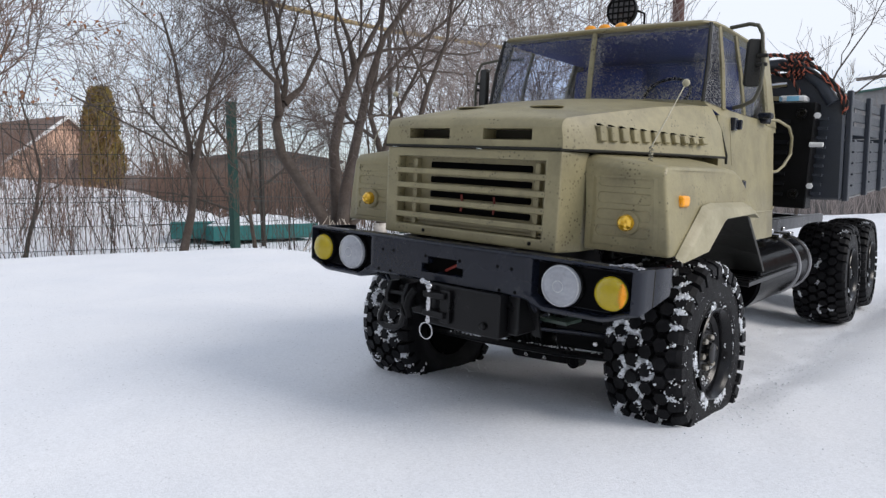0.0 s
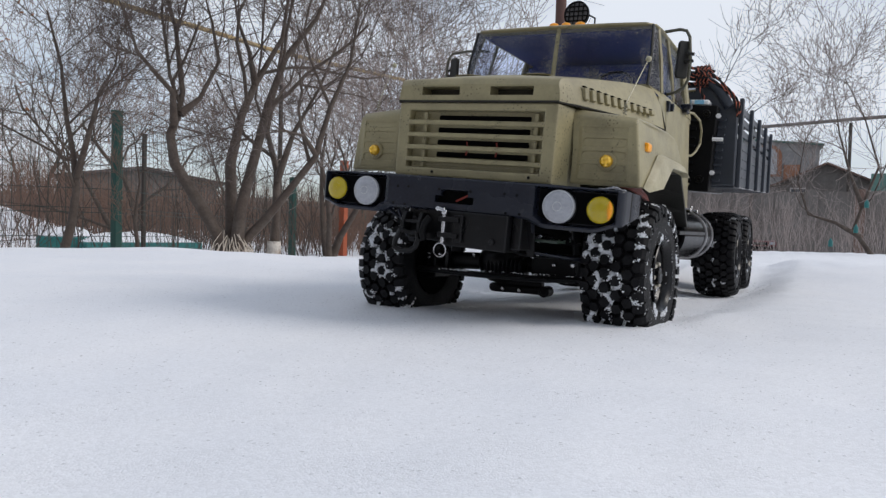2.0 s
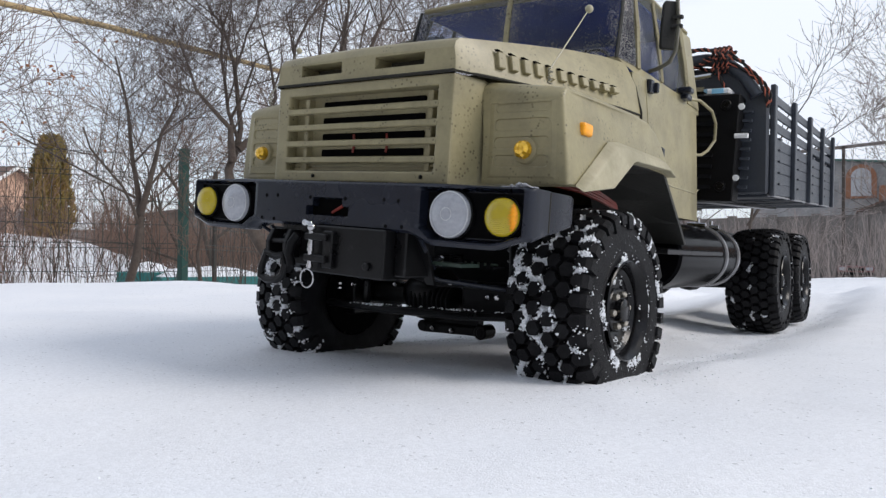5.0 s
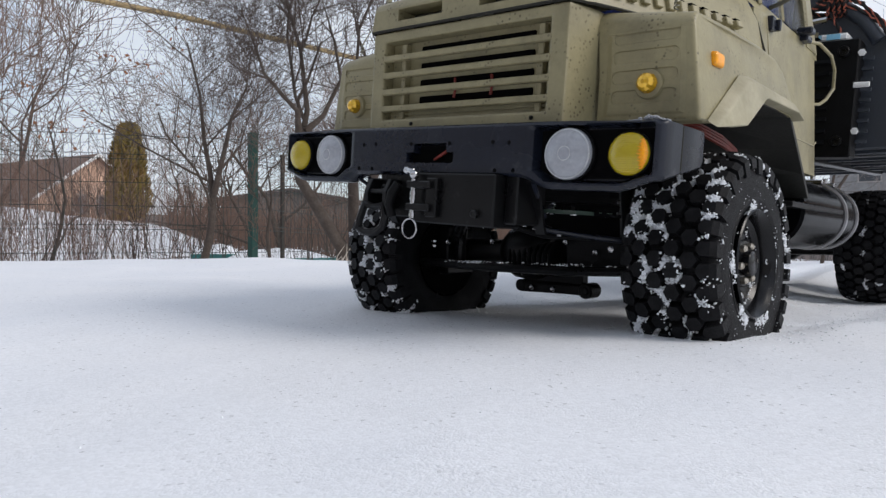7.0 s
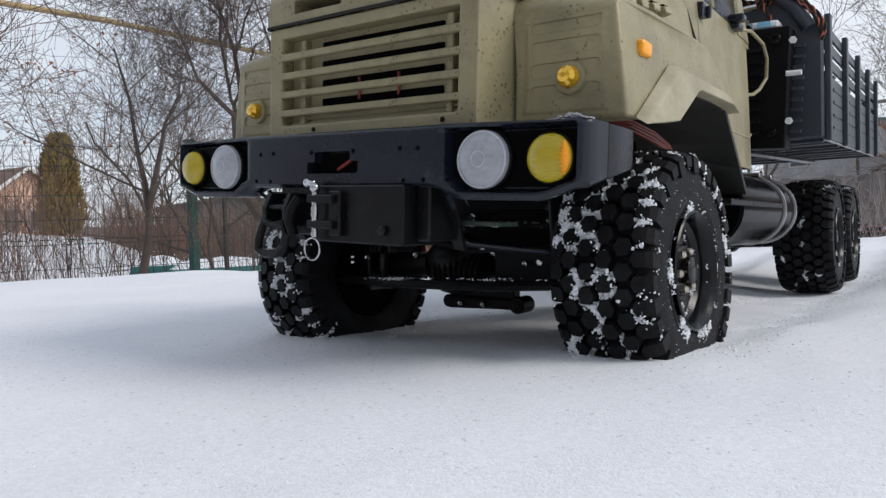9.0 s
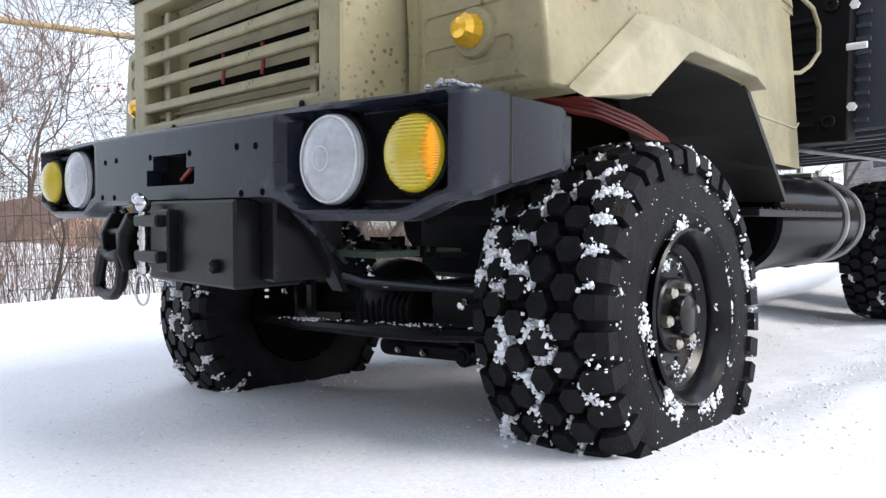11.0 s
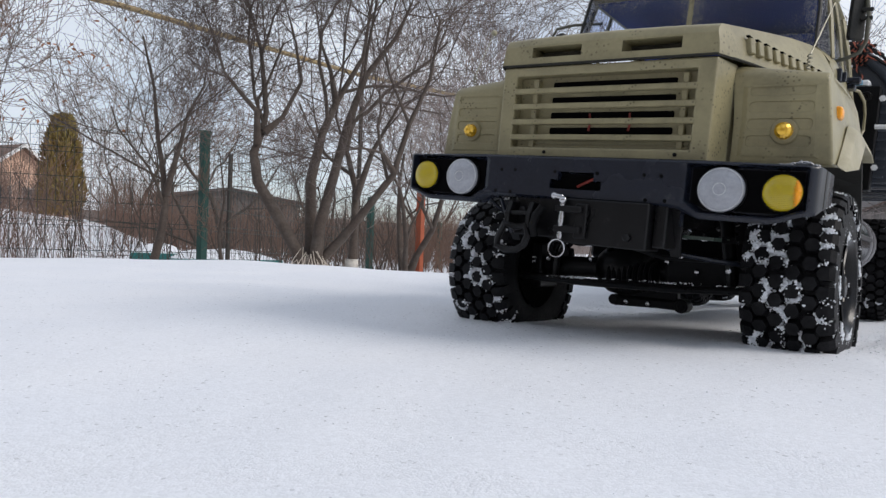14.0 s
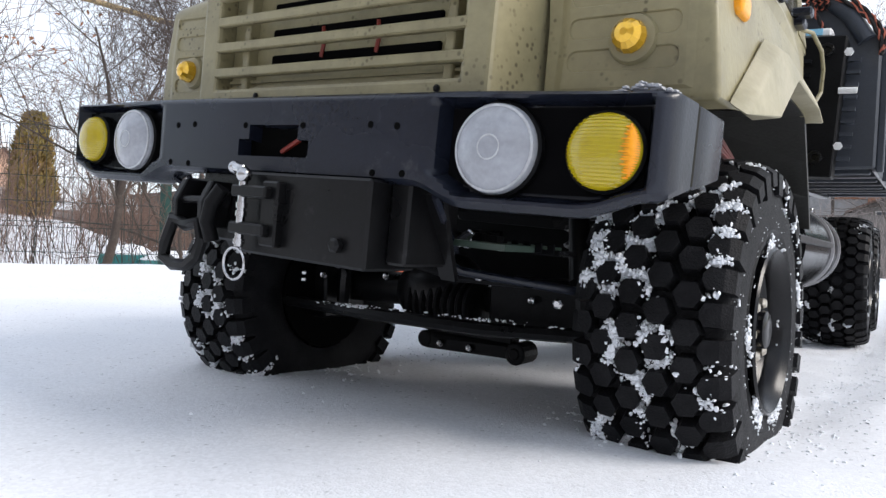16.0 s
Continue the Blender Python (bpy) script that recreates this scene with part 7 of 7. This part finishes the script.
# brush: countless thin upright stems
def brush(name, label, az0, az1, d0, d1, h0, h1, count, seed, mat, r):
    rnd = random.Random(seed)
    verts, faces = [], []
    for _ in range(count):
        p = place(rnd.uniform(az0, az1), rnd.uniform(d0, d1))
        h = rnd.uniform(h0, h1)
        w = Vector((rnd.gauss(0, 0.22), rnd.gauss(0, 0.22), 1))
        for twig in range(4):
            a = p + w * h * (0.0 if twig == 0 else rnd.uniform(0.2, 0.8))
            ln = h if twig == 0 else h * rnd.uniform(0.25, 0.5)
            ww = w if twig == 0 else w + Vector((rnd.gauss(0, 0.6), rnd.gauss(0, 0.6), 0))
            b = a + ww * ln * 0.5 + Vector((rnd.gauss(0, 0.04), rnd.gauss(0, 0.04), 0)) * h
            c = a + ww * ln
            k = len(verts)
            rr = r if twig == 0 else r * 0.6
            for e, f in ((a, 1.0), (b, 0.8), (c, 0.35)):
                for q in range(3):
                    verts.append((e.x + rr * f * math.cos(q * 2.1), e.y + rr * f * math.sin(q * 2.1), e.z))
            for i in (0, 3):
                for q in range(3):
                    faces.append((k + i + q, k + i + (q + 1) % 3, k + i + 3 + (q + 1) % 3, k + i + 3 + q))
    tagged(new(name, raw_mesh(name, verts, faces, mat)), label, "bushes", kind="stuff")


brush("shrub_thicket", "reddish-brown leafless shrubs beyond the fence", -61, -28, 10, 20, 0.4, 1.3, 1500, 1, TWIG_RED, 0.0058)
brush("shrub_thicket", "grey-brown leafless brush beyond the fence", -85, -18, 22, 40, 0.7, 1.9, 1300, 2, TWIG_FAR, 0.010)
brush("shrub_thicket", "dense brown shrubs far beyond the fence", -62, -30, 15, 25, 0.6, 1.6, 1000, 9, TWIG_RED, 0.008)
brush("shrub_thicket", "thin reddish saplings close behind the fence", -80, -61, 5.8, 9.5, 0.6, 1.6, 210, 10, TWIG_RED, 0.0030)
brush("shrub_thicket", "reddish leafless bushes below the brick house", -80, -66, 8.5, 14, 0.4, 1.3, 420, 12, TWIG_RED, 0.0042)
brush("sapling_thicket", "thin dark upright saplings beyond the fence", -66, -38, 6.2, 11, 0.5, 1.25, 90, 21, BARK, 0.0075)
brush("weed_stalks", "dry weed stalks along the fence", -80, -40, 5.3, 8, 0.3, 0.8, 110, 3, TWIG, 0.0030)
brush("shrub_thicket", "leafless brush before the concrete wall", -14, 16, 18, 36, 0.8, 2.6, 620, 4, TWIG_FAR, 0.008)

# thuja
def thuja():
    t = thing("thuja", "columnar green-brown thuja on a snow bank", "conifer", m=Matrix.Translation(place(-65.0, 12.6)))
    bm = bmesh.new()
    tube(bm, [(0, 0, -0.3), (0, 0, 0.3), (0.02, 0, 1.2)], [0.06, 0.05, 0.02], 8)
    part("trunk", bm, BARK, t)
    rnd = random.Random(77)
    verts, faces = [], []
    for _ in range(5200):
        z = rnd.uniform(0.02, 1.66) ** 1.0
        f = z / 1.66
        rad = 0.42 * (1 - 0.62 * f ** 2.4) * (0.86 + 0.3 * noise.noise((f * 5, rnd.random() * 0.4, 2.0))) * math.sqrt(rnd.uniform(0.25, 1.0))
        a = rnd.uniform(0, 6.283)
        rad *= 0.92 + 0.16 * noise.noise((math.cos(a) * 2, math.sin(a) * 2, z * 3))
        p = Vector((rad * math.cos(a), rad * math.sin(a), z))
        w = Vector((math.cos(a) * 0.55 + rnd.gauss(0, 0.25), math.sin(a) * 0.55 + rnd.gauss(0, 0.25), 1.0)).normalized()
        s = Vector((-math.sin(a + rnd.gauss(0, 0.8)), math.cos(a + rnd.gauss(0, 0.8)), rnd.gauss(0, 0.3))).normalized()
        ln, wd = rnd.uniform(0.05, 0.12), rnd.uniform(0.012, 0.028)
        k = len(verts)
        verts += [tuple(p - s * wd * 0.4), tuple(p + w * ln * 0.5 - s * wd), tuple(p + w * ln), tuple(p + w * ln * 0.5 + s * wd), tuple(p + s * wd * 0.4)]
        faces.append((k, k + 1, k + 2, k + 3, k + 4))
    crown = new("crown", raw_mesh("crown", verts, faces, THUJA))
    crown.parent = t


thuja()

# snow-topped teal cold frames
def cold_frame(a, b, z0, z1, depth):
    t = thing("cold_frame", "low teal garden frame heaped with snow", "garden frame", "garden frames")
    way = (b - a).normalized()
    out = Vector((way.y, -way.x, 0))
    if out.dot(a) < 0:
        out = -out
    bm = bmesh.new()
    ring = lambda p, k: [p + Vector((0, 0, z0)), p + out * depth + Vector((0, 0, z0)), p + out * depth + Vector((0, 0, z1)), p + Vector((0, 0, z1))]
    loft(bm, [ring(a, 0), ring(b, 1)])
    part("frame", bm, TEAL, t, bevel=0.01)
    rows = []
    for i in range(17):
        f = i / 16
        p = a.lerp(b, f)
        lift = 0.17 * math.sin(math.pi * min(1, max(0, f))) ** 0.5 * (0.8 + 0.3 * noise.noise((f * 4, z0, 1)))
        rows.append([p + out * depth * g + Vector((0, 0, z1 - 0.01 + lift * math.sin(math.pi * g) ** 0.7)) for g in np.linspace(0, 1, 7)])
    bm = bmesh.new()
    loft(bm, rows, closed=False)
    part("snow_cap", bm, SNOW, t, "heaped snow", smooth=True)


cold_frame(place(-60.6, 8.4, 0), place(-57.0, 8.3, 0), -0.36, -0.15, 0.7)
cold_frame(place(-57.3, 8.0, 0), place(-48.5, 8.4, 0), -0.38, -0.20, 0.9)

# overhead gas pipe
def pipe():
    t = thing("gas_pipe", "yellow-brown overhead gas pipe on posts", "pipe")
    bm = bmesh.new()
    pts = [place(-90, 9.5, 3.05), place(-61.5, 9.6, 3.08), place(-42, 12.6, 3.25), place(-24, 17.0, 3.4)]
    tube(bm, pts, 0.038, 10)
    part("pipe_run", bm, PIPE, t, smooth=True)
    for p in pts[1:]:
        bm = bmesh.new()
        tube(bm, [Vector((p.x, p.y, -1)), p], 0.04, 8)
        if p is not pts[1]:
            part("support", bm, POLE, t, smooth=True)
        else:
            bm.free()


pipe()
pole = thing("utility_pole", "red-brown wooden utility pole", "pole", m=Matrix.Translation(place(-18.2, 22)))
bm = bmesh.new()
tube(bm, [(0, 0, -1.5), (0, 0, 9.5)], [0.19, 0.17], 12)
part("shaft", bm, POLE_BROWN, pole, smooth=True)


# houses
def house(name, label, at, turn, w, d, h, rise, wall_mat, roof_mat, windows=(), over=0.4, verge=False):
    t = thing(name, label, "house", m=Matrix.Translation(at) @ Matrix.Rotation(radians(turn), 4, "Z"))
    bm = bmesh.new()
    prism(bm, [(-w / 2, 0, -1.5), (w / 2, 0, -1.5), (w / 2, 0, h), (0, 0, h + rise), (-w / 2, 0, h)], (0, d, 0))
    part("wall", bm, wall_mat, t)
    for s in (1, -1):
        bm = bmesh.new()
        e, f = Vector((s * (w / 2 + over), -over, h - over * rise / (w / 2))), Vector((0, -over, h + rise))
        loft(bm, [[e, f, f + Vector((0, 0, 0.12)), e + Vector((0, 0, 0.12))], [p + Vector((0, d + 2 * over, 0)) for p in (e, f, f + Vector((0, 0, 0.12)), e + Vector((0, 0, 0.12)))]])
        part("roof", bm, roof_mat, t)
        if verge:
            bm = bmesh.new()
            loft(bm, [[p + Vector((0, y, z)) for y, z in ((-0.06, -0.02), (0.02, -0.02), (0.02, 0.14), (-0.06, 0.14))] for p in (e, f)])
            part("verge_board", bm, WHITE_BOLT, t, "white verge board")
    for x, z, ww, hh in windows:
        bm = bmesh.new()
        box(bm, x - ww / 2, x + ww / 2, -0.02, 0.08, z, z + hh)
        win = part("window", bm, WINDOW_DARK, t)
        bm = bmesh.new()
        for a, b, c, e in ((x - ww / 2 - 0.08, x - ww / 2, z, z + hh), (x + ww / 2, x + ww / 2 + 0.08, z, z + hh), (x - ww / 2 - 0.08, x + ww / 2 + 0.08, z + hh, z + hh + 0.08), (x - ww / 2 - 0.12, x + ww / 2 + 0.12, z - 0.08, z)):
            box(bm, a, b, -0.05, 0.05, c, e)
        part("frame", bm, BRICK_PALE, win)
    return t


house("brick_house", "peach brick house with brown gable roof", place(-67.0, 36, -0.2), 99, 5.4, 11, 2.1, 2.0, BRICK_PEACH, ROOF_BROWN, ((-0.7, 1.4, 0.6, 0.8), (0.5, 1.4, 0.6, 0.8)), verge=True)
house("shed", "dark-roofed shed beyond the trees", place(-52.2, 36, 0), 53, 7.0, 5, 2.0, 0.55, CONCRETE, ROOF_DARK)
house("house", "grey-brown house with brown gable roof behind the wall", place(2.0, 50, -1.0), 4, 6.6, 8, 4.3, 1.5, CONCRETE, ROOF_BROWN, ((-1.6, 3.0, 0.8, 1.2),))
stone = house("stone_house", "grey stone house with arched brick window", place(-3.9, 52, -1.0), 3, 9.8, 8, 7.3, 0.5, GREY_STONE, ROOF_GREEN, ((-2.6, 5.0, 1.2, 1.9),), over=0.25)


def arch_outline(x, z, w, h, y):
    pts = [(x - w / 2, y, z), (x + w / 2, y, z)]
    return pts + [(x + w / 2 * math.cos(a), y, z + h - w / 2 + w / 2 * math.sin(a)) for a in np.linspace(0, math.pi, 13)]


bm = bmesh.new()
prism(bm, arch_outline(1.75, 5.2, 1.75, 2.25, -0.10), (0, 0.14, 0))
surround = part("window_surround", bm, BRICK, stone, "orange brick arch")
# the sky's reflection is put into this pane's base colour
bm = bmesh.new()
prism(bm, arch_outline(1.75, 5.35, 1.15, 1.85, -0.14), (0, 0.03, 0))
part("arched_pane", bm, material("painted_sky_pane", (0.42, 0.42, 0.44), 0.15), surround, "arched pane painted pale for the reflected sky")
bm = bmesh.new()
for x0, x1, z0, z1 in ((1.71, 1.79, 5.35, 7.15), (1.18, 2.32, 6.50, 6.58)):
    box(bm, x0, x1, -0.18, -0.13, z0, z1)
part("glazing_bar", bm, BRICK_PALE, surround)
bm = bmesh.new()
box(bm, 2.75, 3.75, -0.10, 0.04, 3.0, 6.0)
panel = part("brick_panel", bm, BRICK, stone, "orange brick door panel")
bm = bmesh.new()
box(bm, 3.0, 3.5, -0.14, -0.09, 3.0, 4.7)
part("door", bm, WHITE_BOLT, panel, "white door")
house("shed", "low shed with green ribbed roof", place(10.6, 46, -1.0), 84, 3.4, 4.2, 3.5, 1.2, BRICK_PALE, ROOF_GREEN)
house("brick_house", "red brick house with pale eaves", place(14.3, 47, -1.0), -10, 7.4, 8, 7.0, 1.8, BRICK, BRICK_PALE, ((-0.2, 4.4, 1.2, 1.5),))
FLUE = material("dark_green_flue_paint", (0.010, 0.036, 0.032), 0.5, vary=0.25, scale=1.5, fine=12)
chim = thing("chimney", "tall dark green metal chimney", "chimney", m=Matrix.Translation(place(9.6, 44.5, -1.0)))
bm = bmesh.new()
tube(bm, [(0, 0, 0), (0, 0, 10.0)], 0.36, 14)
part("flue", bm, FLUE, chim, smooth=True)


def concrete_wall():
    a, b = place(-16, 43, -1.2), place(22, 42, -1.2)
    n = 13
    bm = bmesh.new()
    way = (b - a) / n
    side = Vector((way.y, -way.x, 0)).normalized() * 0.12
    w = new("wall_far", None)
    tagged(w, "grey concrete panel wall with a brown post", "wall", kind="structure")
    bm.free()
    for i in range(n):
        p, q = a + way * (i + 0.015), a + way * (i + 0.985)
        bm = bmesh.new()
        loft(bm, [[p - side, p + side, p + side + Vector((0, 0, 3.65)), p - side + Vector((0, 0, 3.65))], [q - side, q + side, q + side + Vector((0, 0, 3.65)), q - side + Vector((0, 0, 3.65))]])
        part("panel", bm, CONCRETE, w)
        bm = bmesh.new()
        p = a + way * i
        box(bm, p.x - 0.22, p.x + 0.22, p.y - 0.3, p.y + 0.1, p.z - 0.3, p.z + 3.75)
        part("pillar", bm, ROOF_BROWN if i == 7 else CONCRETE, w)
    bm = bmesh.new()
    tube(bm, [place(-6, 41, 5.95), place(18, 39, 6.15)], 0.09, 8)
    g = thing("pipe_line", "grey overhead pipe above the wall", "pipe")
    part("pipe_run", bm, CONCRETE, g, smooth=True)
    for az in (-3, 3.5, 10):
        bm = bmesh.new()
        p = place(az, 40.2, 0)
        tube(bm, [(p.x, p.y, -1.5), (p.x, p.y, 6.0)], 0.08, 8)
        part("support", bm, POLE, g, smooth=True)


concrete_wall()


def car():
    t = thing("parked_car", "dark red estate car with loaded roof rack", "car", m=Matrix.Translation(place(-2.2, 40, -1.0)) @ Matrix.Rotation(radians(4), 4, "Z"))
    bm = bmesh.new()
    prof = [(0, 0.35), (0, 0.78), (0.9, 0.92), (1.55, 1.38), (3.3, 1.40), (3.9, 0.95), (4.0, 0.35)]
    loft(bm, [[(x * (0.80 if z > 1 else 1.0), y, z) for y, z in prof] for x in (-0.80, 0.80)])
    part("body", bm, CAR_RED, t, bevel=0.06)
    bm = bmesh.new()
    loft(bm, [[(x, 0.98, 0.97), (x, 1.50, 1.32), (x, 1.52, 1.30), (x, 1.0, 0.95)] for x in (-0.60, 0.60)])
    part("windscreen", bm, WINDOW_DARK, t)
    for x in (-0.58, 0.58):
        bm = bmesh.new()
        box(bm, x - 0.15, x + 0.15, -0.03, 0.05, 0.58, 0.74)
        part("headlight", bm, LENS_WHITE, t, bevel=0.02)
        for y in (0.75, 3.2):
            bm = bmesh.new()
            lathe(bm, [(0, -0.09), (0.30, -0.09), (0.31, 0), (0.30, 0.09), (0, 0.09)], pose(x * 1.2, y, 0.30, 0, 90, 0), 20)
            part("wheel", bm, RUBBER, t)
    bm = bmesh.new()
    box(bm, -0.35, 0.35, -0.02, 0.04, 0.55, 0.72)
    part("radiator_grille", bm, BLACK, t)
    bm = bmesh.new()
    box(bm, -0.78, 0.78, -0.08, 0.10, 0.34, 0.50)
    part("bumper", bm, BLACK, t, bevel=0.03)
    bm = bmesh.new()
    box(bm, -0.55, 0.55, 1.7, 3.1, 1.42, 1.70)
    part("roof_load", bm, BLACK, t, "dark load on the roof rack", bevel=0.08)


car()

# wooded rise along the horizon
verts, faces = [], []
for i in range(121):
    az = -130 + 2.0 * i
    for k, (d, hh) in enumerate(((95, -2.0), (110, 3.0), (150, 6.0), (190, 4.0))):
        p = place(az, d, 0)
        rise = hh * (0.75 + 0.5 * noise.noise((az * 0.06, k, 3.0)) + 0.25 * noise.noise((az * 0.5, k, 9.0))) * (1.0 if az < -15 else 0.55)
        verts.append((p.x, p.y, rise if k else -3))
for i in range(120):
    for k in range(3):
        a = i * 4 + k
        faces.append((a, a + 4, a + 5, a + 1))
tagged(new("backdrop_hill", raw_mesh("backdrop_hill", verts, faces, HILL, True)), "low brown wooded hill on the horizon", "hill", kind="structure")

# unseen plain wall added behind the camera to block sky light from the truck's front
bm = bmesh.new()
box(bm, -8.0, 9.0, -6.4, -6.0, -1.0, 3.6)
tagged(new("shade_wall_south", finish(bm, "shade_wall_south", BRICK_PALE)), "unseen grey wall added to shade the truck's front", "wall", kind="structure")


# loose snow crumbs along the wheel tracks
rnd = random.Random(31)
ico = bmesh.new()
bmesh.ops.create_icosphere(ico, subdivisions=1, radius=1.0)
ico_v, ico_f = [v.co.copy() for v in ico.verts], [tuple(v.index for v in f.verts) for f in ico.faces]
ico.free()
verts, faces = [], []
for _ in range(5200):
    side = rnd.choice((1, -1))
    if rnd.random() < 0.35:
        wy = rnd.choice(WHEEL_Y)
        q = AXLES @ Vector((side * (WHEEL_X + rnd.gauss(0, 0.026)), wy + rnd.gauss(0.005, 0.030), 0))
    else:
        q = AXLES @ Vector((side * WHEEL_X + rnd.choice((1, -1)) * abs(rnd.gauss(0.034, 0.010)), rnd.uniform(0.10, 0.85), 0))
    r = rnd.uniform(0.0002, 0.0007)
    z = snow_height(q.x, q.y) + r * 0.2
    k = len(verts)
    for v in ico_v:
        j = r * (1 + rnd.gauss(0, 0.25))
        verts.append((q.x + v.x * j * 1.2, q.y + v.y * j, z + v.z * j * 0.8))
    faces.extend((a + k, b + k, c + k) for a, b, c in ico_f)
tagged(new("snow_crumbs", raw_mesh("snow_crumbs", verts, faces, SNOW_CLUMP)), "loose snow crumbs along the wheel tracks", "snow crumbs", kind="stuff")

# single crystals lying on the snow round the truck
rnd = random.Random(47)
verts, faces = [], []
for _ in range(2200):
    q = Vector((rnd.uniform(-0.30, 0.40), rnd.uniform(-0.42, 0.50), 0))
    if noise.noise((q.x * 14, q.y * 14, 4.4)) < rnd.uniform(-0.7, 0.5):
        continue
    r = 0.00018 + 0.00042 * rnd.random() ** 4
    z = snow_height(q.x, q.y)
    k = len(verts)
    turn = Euler((rnd.uniform(0, 6), rnd.uniform(0, 6), rnd.uniform(0, 6))).to_matrix()
    for v in ((1, 0, 0), (-0.9, 0.3, 0), (0, 1, 0.2), (0.2, -0.8, 0), (0, 0.1, 1), (0, 0, -1)):
        w = turn @ Vector(v) * r * rnd.uniform(0.7, 1.3)
        verts.append((q.x + w.x, q.y + w.y, z + w.z))
    faces.extend((k + a, k + b, k + c) for a, b, c in ((0, 2, 4), (2, 1, 4), (1, 3, 4), (3, 0, 4), (2, 0, 5), (1, 2, 5), (3, 1, 5), (0, 3, 5)))
tagged(new("snow_crystals", raw_mesh("snow_crystals", verts, faces, SNOW_CLUMP)), "coarse ice crystals strewn over the snow", "snow crystals", kind="stuff")
